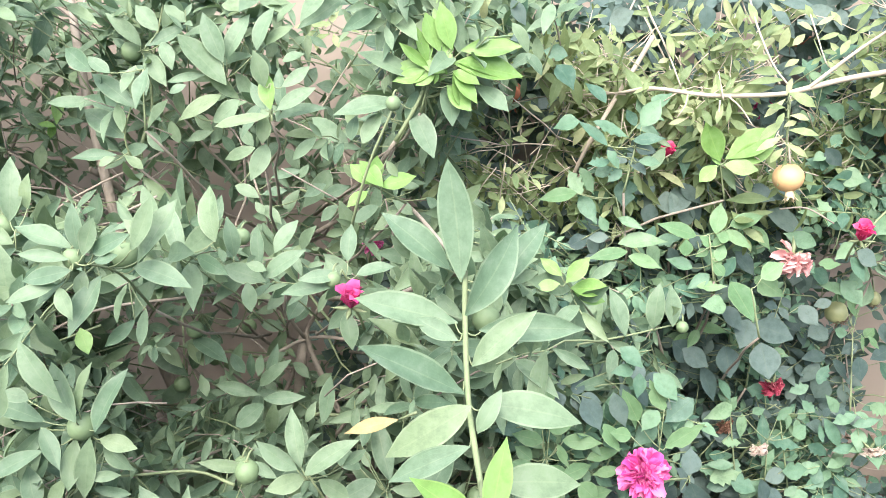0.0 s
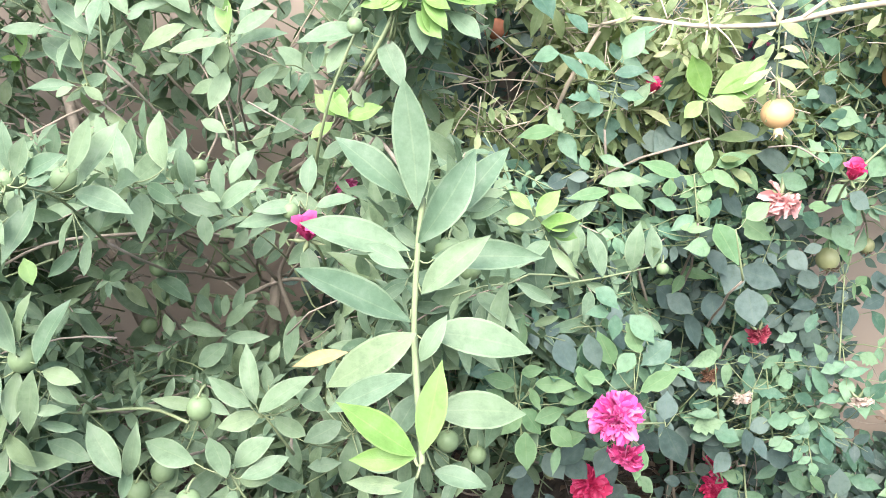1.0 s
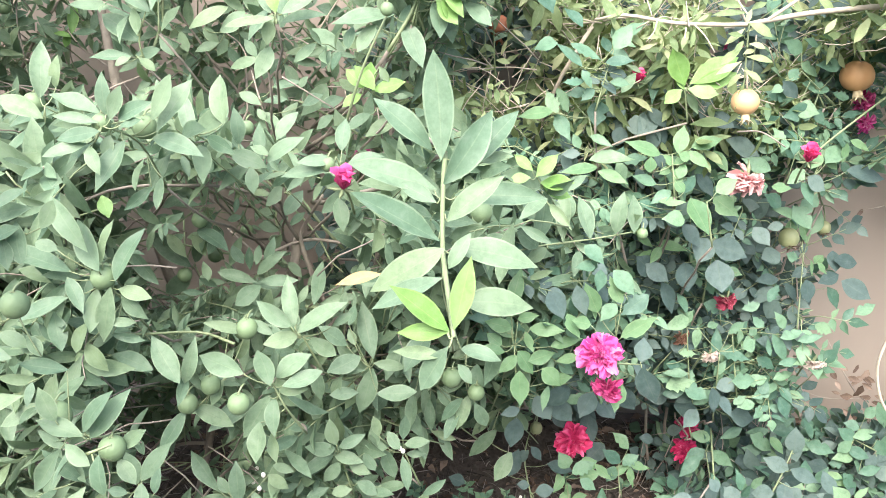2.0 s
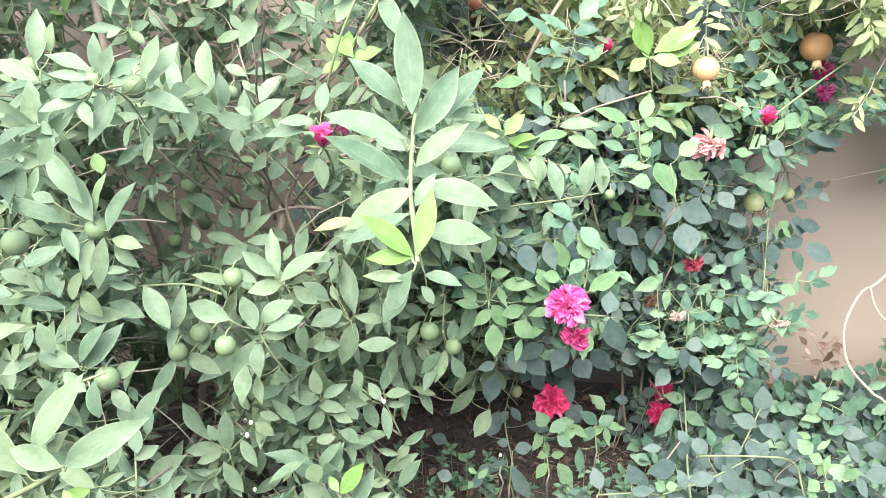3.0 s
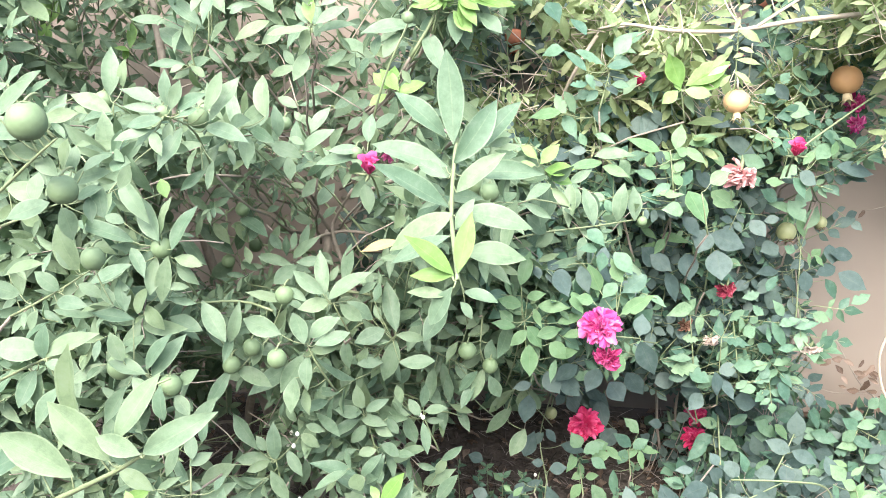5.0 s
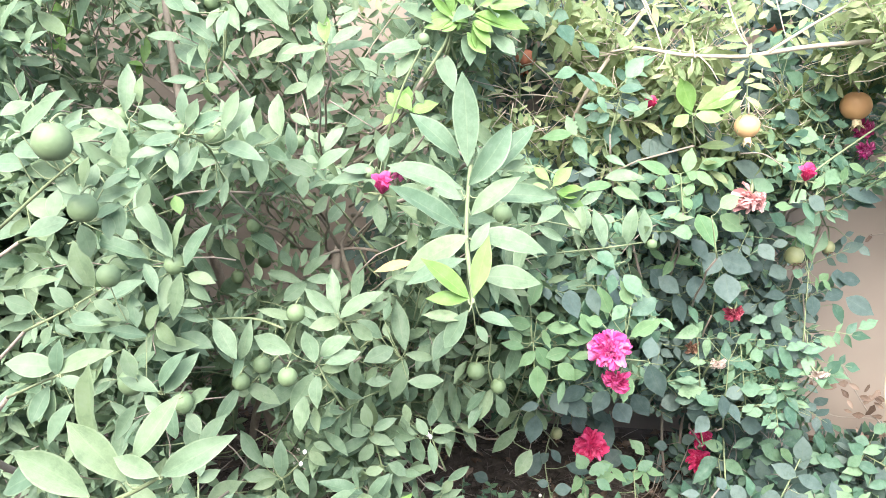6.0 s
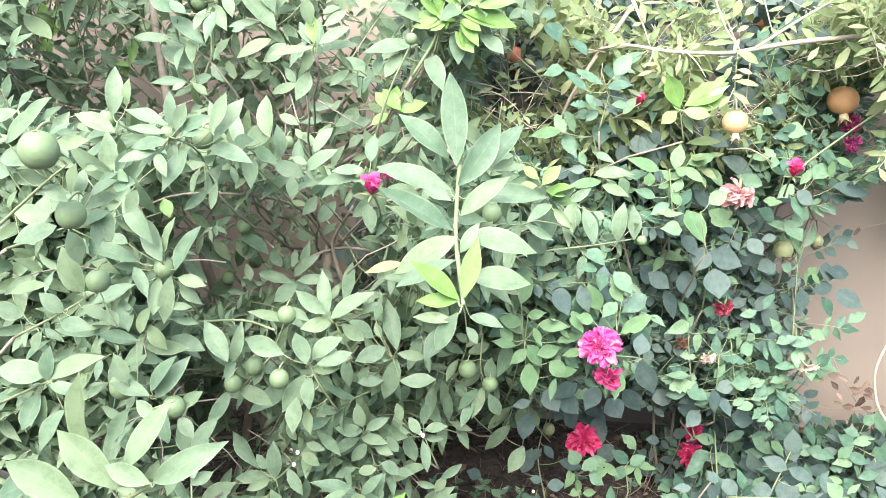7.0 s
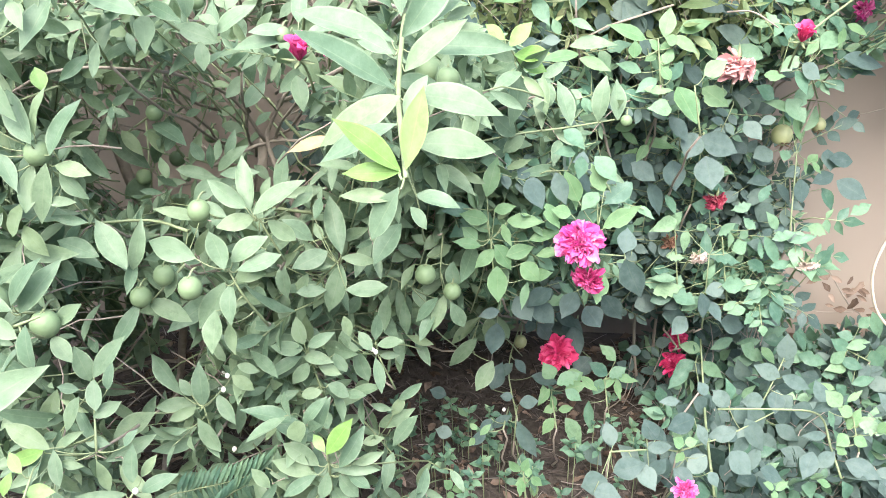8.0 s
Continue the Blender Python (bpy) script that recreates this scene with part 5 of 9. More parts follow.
s = shoot(citrus, CITRUS, [(-0.366, 1.163, 0.897), (-0.364, 1.131, 0.862)], 0.0019, 0.001, bark, [
    (-0.316, 1.126, 0.855, -0.313, 1.141, 0.878, 0.012),
    (-0.258, 1.149, 0.879, -0.302, 1.16, 0.879, 0.017),
    (-0.266, 1.136, 0.866, -0.239, 1.161, 0.898, 0.023),
])
leaves_on(s, CITRUS, [
    (-0.233, 1.127, 0.854, -0.207, 1.156, 0.89, 0.027),
])
leaves_on(s, CITRUS, [
    (-0.422, 1.122, 0.868, -0.369, 1.114, 0.87, 0.02),
    (-0.429, 1.142, 0.888, -0.375, 1.139, 0.879, 0.018),
    (-0.447, 1.131, 0.844, -0.412, 1.126, 0.836, 0.016),
])
leaves_on(s, CITRUS, [
    (-0.262, 1.095, 0.781, -0.246, 1.102, 0.827, 0.018),
    (-0.276, 1.095, 0.76, -0.225, 1.095, 0.804, 0.022),
    (-0.452, 1.092, 0.795, -0.443, 1.106, 0.833, 0.013),
    (-0.465, 1.114, 0.856, -0.44, 1.119, 0.872, 0.018),
    (-0.276, 1.089, 0.779, -0.27, 1.096, 0.812, 0.016),
    (-0.25, 1.008, 0.777, -0.29, 0.999, 0.746, 0.029),
    (-0.252, 1.013, 0.782, -0.191, 1.009, 0.788, 0.02),
])
leaves_on(s, CITRUS, [
    (-0.379, 1.156, 0.831, -0.356, 1.158, 0.854, 0.015),
    (-0.362, 1.158, 0.822, -0.342, 1.149, 0.805, 0.022),
    (-0.335, 1.15, 0.834, -0.311, 1.154, 0.842, 0.019),
    (-0.376, 1.13, 0.782, -0.368, 1.144, 0.825, 0.02),
    (-0.343, 1.144, 0.818, -0.362, 1.118, 0.783, 0.02),
    (-0.312, 1.15, 0.807, -0.332, 1.141, 0.754, 0.019),
    (-0.3, 1.148, 0.789, -0.299, 1.144, 0.747, 0.017),
    (-0.287, 1.126, 0.733, -0.247, 1.121, 0.725, 0.019),
    (-0.369, 1.13, 0.776, -0.391, 1.133, 0.813, 0.02),
    (-0.408, 1.146, 0.808, -0.434, 1.145, 0.789, 0.017),
    (-0.436, 1.143, 0.809, -0.402, 1.132, 0.771, 0.024),
    (-0.45, 1.162, 0.828, -0.473, 1.15, 0.805, 0.019),
])
leaves_on(s, CITRUS, [
    (-0.433, 1.166, 0.845, -0.408, 1.154, 0.832, 0.015),
    (-0.289, 1.239, 0.729, -0.264, 1.241, 0.748, 0.019),
    (-0.283, 1.236, 0.678, -0.306, 1.242, 0.696, 0.019),
    (-0.3, 1.221, 0.654, -0.26, 1.227, 0.683, 0.024),
    (-0.283, 1.222, 0.633, -0.322, 1.231, 0.645, 0.023),
    (-0.346, 1.216, 0.657, -0.327, 1.205, 0.621, 0.024),
    (-0.309, 1.264, 0.789, -0.269, 1.261, 0.78, 0.021),
    (-0.317, 1.268, 0.807, -0.279, 1.275, 0.814, 0.019),
    (-0.256, 1.278, 0.783, -0.226, 1.29, 0.809, 0.019),
    (-0.256, 1.258, 0.72, -0.227, 1.244, 0.696, 0.021),
])
s = shoot(citrus, STALE, [(-0.025, 0.699, 0.938), (-0.044, 0.715, 0.921)], 0.0019, 0.001, green_stem, [
    (-0.044, 0.711, 0.923, -0.099, 0.715, 0.905, 0.016),
])
leaves_on(s, CITRUS, [
    (-0.159, 1, 0.753, -0.097, 1.018, 0.763, 0.02),
    (-0.096, 1.031, 0.813, -0.101, 1.018, 0.784, 0.015),
    (-0.085, 1.027, 0.808, -0.088, 0.996, 0.765, 0.015),
    (-0.119, 1.002, 0.775, -0.123, 0.986, 0.749, 0.014),
    (-0.109, 1.016, 0.771, -0.105, 1.005, 0.744, 0.012),
])
leaves_on(s, CITRUS, [
    (-0.179, 1.232, 0.671, -0.141, 1.235, 0.68, 0.021),
])
s = shoot(citrus, CITRUS, [(-0.014, 1.075, 0.595), (0.029, 1.052, 0.586)], 0.0019, 0.001, green_stem, [
    (-0.014, 1.075, 0.607, -0.051, 1.086, 0.586, 0.016),
    (-0.054, 1.061, 0.566, -0.074, 1.056, 0.532, 0.021),
    (-0.005, 1.078, 0.618, 0.026, 1.097, 0.628, 0.025),
])
leaves_on(s, CITRUS, [
    (0.056, 1.071, 0.653, 0.025, 1.082, 0.663, 0.025),
])
leaves_on(s, CITRUS, [
    (0.038, 0.483, 0.932, 0.051, 0.482, 0.913, 0.012),
    (0.045, 1.07, 0.63, 0.002, 1.085, 0.645, 0.022),
    (0.047, 1.061, 0.647, 0.077, 1.08, 0.672, 0.02),
    (-0.036, 1.072, 0.597, 0.019, 1.086, 0.591, 0.016),
    (-0.01, 1.051, 0.573, -0.014, 1.027, 0.518, 0.024),
    (0.005, 1.072, 0.574, 0.01, 1.064, 0.515, 0.021),
    (0.017, 1.061, 0.557, 0.021, 1.057, 0.495, 0.021),
    (0.031, 1.06, 0.581, 0.051, 1.044, 0.549, 0.024),
    (0.071, 1.011, 0.589, 0.037, 1.01, 0.545, 0.02),
    (0.067, 1.018, 0.569, 0.043, 0.985, 0.525, 0.02),
])

# ---- rose shoots ----
s = shoot(rose, ROSE, [(0.279, 1.214, 1.03), (0.293, 1.216, 1.103)], 0.0019, 0.001, green_stem, [
    (0.207, 1.222, 1.139, 0.168, 1.23, 1.126, 0.031),
    (0.247, 1.231, 1.165, 0.217, 1.253, 1.193, 0.031),
])
leaves_on(s, ROSE, [
    (0.273, 1.213, 1.07, 0.252, 1.212, 1.046, 0.024),
    (0.297, 1.27, 1.041, 0.289, 1.25, 0.994, 0.042),
])
leaves_on(s, BLUE, [
    (0.103, 1.273, 1.314, 0.126, 1.273, 1.276, 0.027),
    (0.134, 1.268, 1.261, 0.101, 1.26, 1.257, 0.029),
    (0.252, 1.269, 1.281, 0.287, 1.262, 1.298, 0.031),
    (0.401, 1.284, 1.305, 0.404, 1.283, 1.268, 0.038),
])
leaves_on(s, ROSE, [
    (0.19, 1.259, 1.232, 0.152, 1.268, 1.24, 0.029),
    (0.172, 1.25, 1.22, 0.197, 1.23, 1.184, 0.039),
    (0.031, 1.28, 1.277, 0.058, 1.302, 1.305, 0.026),
    (0.251, 1.219, 1.102, 0.205, 1.243, 1.138, 0.021),
    (0.229, 1.23, 1.138, 0.287, 1.231, 1.112, 0.029),
    (0.297, 1.207, 1.133, 0.327, 1.221, 1.173, 0.039),
    (0.285, 1.201, 1.113, 0.331, 1.188, 1.119, 0.025),
    (0.254, 1.208, 1.081, 0.217, 1.202, 1.078, 0.022),
    (0.248, 1.203, 1.099, 0.266, 1.198, 1.07, 0.02),
    (0.297, 1.206, 1.081, 0.331, 1.204, 1.078, 0.021),
])
s = shoot(rose, BLUE, [(0.418, 1.307, 0.919), (0.397, 1.315, 1.013)], 0.0019, 0.001, green_stem, [
    (0.407, 1.313, 1.017, 0.372, 1.282, 0.976, 0.045),
    (0.509, 1.317, 1.013, 0.551, 1.299, 0.995, 0.038),
    (0.351, 1.313, 1.022, 0.316, 1.296, 1.007, 0.034),
])
leaves_on(s, BLUE, [
    (0.349, 1.307, 0.988, 0.34, 1.301, 0.953, 0.035),
    (0.368, 1.301, 1.011, 0.376, 1.288, 0.974, 0.037),
    (0.417, 1.321, 0.992, 0.43, 1.308, 0.952, 0.033),
    (0.503, 1.337, 1.057, 0.494, 1.307, 0.996, 0.029),
    (0.551, 1.344, 0.991, 0.621, 1.352, 0.996, 0.034),
])
s = shoot(citrus, YOUNG, [(0.446, 1.242, 1.011), (0.429, 1.23, 1.073)], 0.0019, 0.001, green_stem, [
    (0.428, 1.227, 1.076, 0.397, 1.22, 1.138, 0.031),
    (0.436, 1.228, 1.08, 0.516, 1.241, 1.125, 0.036),
    (0.429, 1.228, 1.07, 0.411, 1.234, 1.087, 0.025),
    (0.441, 1.226, 1.075, 0.516, 1.235, 1.1, 0.027),
    (0.423, 1.225, 1.071, 0.392, 1.208, 1.048, 0.025),
    (0.433, 1.225, 1.072, 0.482, 1.21, 1.066, 0.025),
])
s = shoot(rose, ROSE, [(0.437, 1.217, 0.862), (0.437, 1.228, 0.965)], 0.0019, 0.001, green_stem, [
    (0.399, 1.218, 0.905, 0.357, 1.229, 0.917, 0.03),
    (0.427, 1.217, 0.895, 0.39, 1.208, 0.873, 0.028),
])
leaves_on(s, ROSE, [
    (0.28, 1.233, 0.941, 0.359, 1.223, 0.947, 0.029),
    (0.37, 1.212, 0.874, 0.415, 1.217, 0.854, 0.027),
])
leaves_on(s, LIME, [
    (0.43, 1.219, 0.962, 0.44, 1.238, 1.008, 0.029),
    (0.458, 1.239, 0.969, 0.511, 1.24, 0.986, 0.027),
    (0.401, 1.221, 0.958, 0.333, 1.212, 0.981, 0.021),
    (0.295, 1.219, 0.925, 0.349, 1.214, 0.906, 0.027),
    (0.428, 1.217, 0.942, 0.448, 1.226, 0.958, 0.019),
    (0.429, 1.216, 0.936, 0.438, 1.207, 0.907, 0.019),
    (0.403, 1.203, 0.88, 0.452, 1.202, 0.88, 0.021),
])
s = shoot(rose, LIME, [(0.483, 1.132, 0.823), (0.463, 1.135, 0.902)], 0.0019, 0.001, green_stem, [
    (0.476, 1.136, 0.918, 0.512, 1.146, 0.939, 0.031),
])
leaves_on(s, LIME, [
    (0.46, 1.213, 0.884, 0.49, 1.175, 0.83, 0.049),
])
s = shoot(rose, BLUE, [(0.546, 1.308, 0.645), (0.544, 1.29, 0.788)], 0.0019, 0.001, green_stem, [
    (0.527, 1.285, 0.788, 0.504, 1.253, 0.747, 0.053),
    (0.495, 1.297, 0.734, 0.503, 1.276, 0.68, 0.047),
    (0.443, 1.304, 0.704, 0.403, 1.302, 0.74, 0.042),
])
leaves_on(s, BLUE, [
    (0.554, 1.344, 0.963, 0.632, 1.351, 0.923, 0.054),
    (0.471, 1.275, 0.818, 0.506, 1.256, 0.778, 0.04),
    (0.422, 1.304, 0.725, 0.469, 1.292, 0.694, 0.046),
    (0.537, 1.288, 0.78, 0.606, 1.279, 0.754, 0.045),
    (0.55, 1.28, 0.747, 0.557, 1.244, 0.694, 0.054),
])
leaves_on(s, LIME, [
    (0.52, 1.304, 0.951, 0.546, 1.283, 0.915, 0.022),
    (0.444, 1.325, 0.761, 0.504, 1.317, 0.75, 0.023),
    (0.402, 1.323, 0.779, 0.439, 1.323, 0.752, 0.016),
    (0.451, 1.313, 0.759, 0.431, 1.302, 0.726, 0.021),
    (0.435, 1.317, 0.749, 0.406, 1.32, 0.72, 0.018),
    (0.39, 1.321, 0.783, 0.432, 1.331, 0.789, 0.025),
    (0.523, 1.275, 0.87, 0.565, 1.248, 0.844, 0.044),
])
leaves_on(s, ROSE, [
    (0.451, 1.196, 0.85, 0.407, 1.188, 0.852, 0.032),
])
s = shoot(rose, BLUE, [(0.788, 1.386, 0.545), (0.767, 1.404, 0.672), (0.738, 1.4, 0.763)], 0.0019, 0.001, bark, [
    (0.733, 1.391, 0.621, 0.716, 1.393, 0.579, 0.043),
])
leaves_on(s, LIME, [
    (0.797, 1.403, 0.702, 0.818, 1.411, 0.717, 0.02),
    (0.801, 1.396, 0.707, 0.819, 1.384, 0.685, 0.017),
])
leaves_on(s, ROSE, [
    (0.834, 1.402, 0.651, 0.859, 1.39, 0.605, 0.027),
    (0.667, 1.324, 0.641, 0.629, 1.323, 0.628, 0.026),
])
leaves_on(s, BLUE, [
    (0.618, 1.304, 0.806, 0.645, 1.279, 0.779, 0.034),
    (0.637, 1.397, 0.748, 0.666, 1.381, 0.722, 0.031),
    (0.71, 1.373, 0.732, 0.67, 1.364, 0.721, 0.041),
    (0.73, 1.402, 0.665, 0.678, 1.392, 0.661, 0.032),
    (0.739, 1.397, 0.66, 0.765, 1.38, 0.623, 0.035),
    (0.768, 1.363, 0.681, 0.777, 1.352, 0.634, 0.036),
    (0.836, 1.414, 0.727, 0.838, 1.389, 0.69, 0.042),
    (0.88, 1.394, 0.709, 0.828, 1.39, 0.716, 0.032),
    (0.855, 1.391, 0.67, 0.912, 1.37, 0.64, 0.044),
    (0.849, 1.396, 0.682, 0.8, 1.377, 0.668, 0.029),
    (0.73, 1.383, 0.771, 0.709, 1.368, 0.742, 0.024),
])
s = shoot(rose, ROSE, [(0.756, 1.33, 0.569), (0.76, 1.38, 0.732)], 0.0019, 0.001, green_stem, [
    (0.747, 1.373, 0.721, 0.721, 1.372, 0.733, 0.029),
    (0.744, 1.39, 0.779, 0.735, 1.418, 0.821, 0.041),
    (0.769, 1.388, 0.768, 0.794, 1.41, 0.814, 0.037),
    (0.79, 1.334, 0.595, 0.826, 1.327, 0.58, 0.032),
])
leaves_on(s, LIME, [
    (0.743, 1.394, 0.789, 0.714, 1.385, 0.778, 0.026),
    (0.754, 1.402, 0.793, 0.768, 1.386, 0.745, 0.034),
    (0.779, 1.382, 0.717, 0.787, 1.378, 0.681, 0.015),
])
leaves_on(s, ROSE, [
    (0.717, 1.328, 0.819, 0.649, 1.322, 0.839, 0.03),
    (0.867, 1.336, 0.62, 0.913, 1.351, 0.637, 0.026),
    (0.777, 1.334, 0.587, 0.815, 1.341, 0.597, 0.019),
])
leaves_on(s, BLUE, [
    (0.771, 1.377, 0.7, 0.742, 1.374, 0.681, 0.029),
])
s = shoot(rose, BLUE, [(0.284, 0.943, 0.697), (0.343, 0.971, 0.682)], 0.0019, 0.001, green_stem, [
    (0.341, 0.969, 0.687, 0.347, 0.99, 0.72, 0.04),
    (0.343, 0.966, 0.679, 0.373, 0.963, 0.618, 0.042),
])
s = shoot(rose, LIME, [(0.284, 0.943, 0.697), (0.304, 0.992, 0.717)], 0.0019, 0.001, green_stem, [
    (0.273, 0.999, 0.755, 0.25, 1.008, 0.801, 0.031),
    (0.31, 1.004, 0.77, 0.29, 1.023, 0.808, 0.031),
    (0.225, 0.998, 0.752, 0.244, 0.974, 0.722, 0.031),
    (0.303, 0.932, 0.672, 0.295, 0.912, 0.63, 0.032),
])
leaves_on(s, ROSE, [
    (0.276, 1.024, 0.817, 0.271, 1.008, 0.785, 0.028),
    (0.265, 1.017, 0.824, 0.231, 1.01, 0.824, 0.021),
    (0.246, 1.026, 0.855, 0.277, 1.009, 0.831, 0.028),
    (0.294, 1.019, 0.819, 0.326, 1.001, 0.786, 0.038),
    (0.354, 1.021, 0.779, 0.309, 1.004, 0.749, 0.038),
    (0.302, 1.006, 0.768, 0.276, 0.99, 0.744, 0.032),
])
leaves_on(s, LIME, [
    (0.268, 1.017, 0.782, 0.272, 1.005, 0.738, 0.021),
    (0.311, 0.991, 0.718, 0.366, 0.996, 0.753, 0.032),
    (0.26, 0.98, 0.743, 0.229, 0.976, 0.751, 0.021),
])
leaves_on(s, BLUE, [
    (0.196, 1.015, 0.782, 0.22, 0.993, 0.744, 0.042),
    (0.236, 1.001, 0.799, 0.252, 0.982, 0.755, 0.032),
])
s = shoot(rose, LIME, [(0.158, 0.995, 0.6), (0.147, 1.003, 0.693)], 0.0019, 0.001, green_stem, [
    (0.153, 0.998, 0.685, 0.18, 0.995, 0.645, 0.031),
    (0.194, 0.997, 0.656, 0.225, 0.99, 0.629, 0.034),
])
leaves_on(s, LIME, [
    (0.138, 1.008, 0.757, 0.154, 1.037, 0.812, 0.03),
    (0.169, 1.003, 0.722, 0.225, 0.991, 0.725, 0.027),
    (0.141, 1, 0.723, 0.098, 1.012, 0.728, 0.028),
    (0.128, 1.008, 0.688, 0.103, 1.017, 0.705, 0.023),
    (0.15, 1.009, 0.735, 0.183, 1.006, 0.744, 0.021),
    (0.162, 1.002, 0.717, 0.178, 0.99, 0.685, 0.017),
    (0.151, 0.993, 0.679, 0.123, 0.983, 0.652, 0.025),
    (0.171, 0.997, 0.667, 0.215, 1.013, 0.677, 0.027),
    (0.205, 1.006, 0.69, 0.257, 1.012, 0.704, 0.017),
    (0.253, 0.999, 0.678, 0.215, 1.006, 0.664, 0.017),
    (0.132, 0.992, 0.685, 0.089, 0.991, 0.692, 0.019),
    (0.157, 0.988, 0.655, 0.161, 0.976, 0.598, 0.033),
])
leaves_on(s, LIME, [
    (0.203, 1.006, 0.626, 0.246, 1.009, 0.636, 0.025),
])
s = shoot(rose, BLUE, [(0.177, 1.152, 0.495), (0.176, 1.071, 0.573)], 0.0019, 0.001, green_stem, [
    (0.198, 1.073, 0.562, 0.226, 1.057, 0.525, 0.042),
    (0.178, 1.141, 0.476, 0.17, 1.132, 0.417, 0.036),
])
leaves_on(s, BLUE, [
    (0.257, 1.074, 0.577, 0.216, 1.056, 0.551, 0.041),
    (0.228, 1.078, 0.551, 0.267, 1.079, 0.51, 0.037),
    (0.299, 1.075, 0.571, 0.273, 1.051, 0.533, 0.041),
    (0.172, 1.059, 0.543, 0.137, 1.051, 0.535, 0.023),
])
leaves_on(s, ROSE, [
    (0.207, 0.999, 0.624, 0.199, 0.991, 0.579, 0.018),
])
s = shoot(rose, ROSE, [(0.597, 1.284, 0.394), (0.586, 1.281, 0.555)], 0.0019, 0.001, green_stem, [
    (0.489, 1.278, 0.472, 0.549, 1.284, 0.486, 0.041),
    (0.525, 1.279, 0.474, 0.571, 1.264, 0.458, 0.041),
    (0.618, 1.277, 0.493, 0.666, 1.279, 0.495, 0.038),
])
leaves_on(s, ROSE, [
    (0.581, 1.302, 0.636, 0.546, 1.308, 0.645, 0.036),
    (0.439, 1.291, 0.608, 0.399, 1.299, 0.563, 0.04),
])
leaves_on(s, ROSE, [
    (0.495, 1.309, 0.663, 0.512, 1.283, 0.63, 0.026),
    (0.518, 1.292, 0.62, 0.461, 1.269, 0.603, 0.03),
    (0.543, 1.302, 0.597, 0.539, 1.288, 0.552, 0.021),
    (0.632, 1.285, 0.56, 0.66, 1.297, 0.575, 0.031),
    (0.6, 1.289, 0.591, 0.636, 1.301, 0.612, 0.026),
])
leaves_on(s, BLUE, [
    (0.461, 1.314, 0.686, 0.485, 1.293, 0.625, 0.047),
    (0.587, 1.271, 0.479, 0.63, 1.282, 0.488, 0.029),
    (0.578, 1.272, 0.479, 0.587, 1.261, 0.427, 0.04),
    (0.556, 1.292, 0.451, 0.517, 1.295, 0.429, 0.029),
    (0.564, 1.291, 0.417, 0.532, 1.266, 0.387, 0.041),
])
s = shoot(rose, ROSE, [(0.766, 1.377, 1.026), (0.673, 1.345, 1.094)], 0.0019, 0.001, green_stem, [
    (0.639, 1.331, 1.067, 0.619, 1.332, 1.055, 0.034),
    (0.65, 1.335, 1.078, 0.667, 1.345, 1.1, 0.031),
    (0.673, 1.343, 1.027, 0.712, 1.326, 1.021, 0.039),
    (0.67, 1.351, 1.127, 0.631, 1.346, 1.147, 0.034),
])
leaves_on(s, ROSE, [
    (0.646, 1.345, 1.042, 0.616, 1.354, 1.054, 0.024),
    (0.706, 1.337, 1.028, 0.645, 1.33, 1.011, 0.038),
    (0.705, 1.348, 1.026, 0.734, 1.346, 0.996, 0.025),
])
leaves_on(s, BLUE, [
    (0.571, 1.42, 1.307, 0.626, 1.425, 1.303, 0.025),
    (0.579, 1.393, 1.272, 0.545, 1.397, 1.294, 0.03),
    (0.635, 1.329, 1.078, 0.666, 1.326, 1.047, 0.032),
])
leaves_on(s, ROSE, [
    (0.744, 1.351, 1.104, 0.694, 1.344, 1.106, 0.028),
])
s = shoot(rose, ROSE, [(0.774, 1.371, 0.836), (0.705, 1.289, 0.914)], 0.0019, 0.001, green_stem, [
    (0.671, 1.32, 0.845, 0.634, 1.322, 0.867, 0.039),
    (0.698, 1.33, 0.844, 0.73, 1.306, 0.804, 0.04),
    (0.724, 1.292, 0.937, 0.764, 1.32, 0.967, 0.034),
    (0.739, 1.329, 0.87, 0.71, 1.322, 0.823, 0.035),
    (0.681, 1.281, 0.903, 0.706, 1.269, 0.861, 0.034),
    (0.624, 1.286, 0.922, 0.571, 1.301, 0.939, 0.038),
])
leaves_on(s, BLUE, [
    (0.69, 1.279, 0.914, 0.725, 1.275, 0.89, 0.031),
    (0.766, 1.294, 0.925, 0.849, 1.309, 0.907, 0.037),
    (0.678, 1.312, 0.811, 0.648, 1.314, 0.801, 0.021),
])
leaves_on(s, ROSE, [
    (0.685, 1.285, 0.926, 0.652, 1.274, 0.9, 0.028),
    (0.741, 1.326, 0.991, 0.765, 1.302, 0.955, 0.027),
])
leaves_on(s, LIME, [
    (0.761, 1.301, 0.974, 0.753, 1.289, 0.94, 0.02),
    (0.77, 1.311, 0.978, 0.803, 1.299, 0.961, 0.02),
    (0.623, 1.268, 0.896, 0.66, 1.265, 0.895, 0.022),
    (0.72, 1.3, 0.951, 0.699, 1.292, 0.925, 0.018),
    (0.731, 1.312, 0.944, 0.756, 1.308, 0.922, 0.018),
])
s = shoot(rose, BLUE, [(0.389, 1.468, 0.322), (0.374, 1.433, 0.28)], 0.0019, 0.001, green_stem, [
    (0.388, 1.455, 0.314, 0.321, 1.449, 0.298, 0.054),
    (0.36, 1.429, 0.281, 0.386, 1.45, 0.324, 0.059),
    (0.416, 1.419, 0.245, 0.376, 1.397, 0.21, 0.046),
])
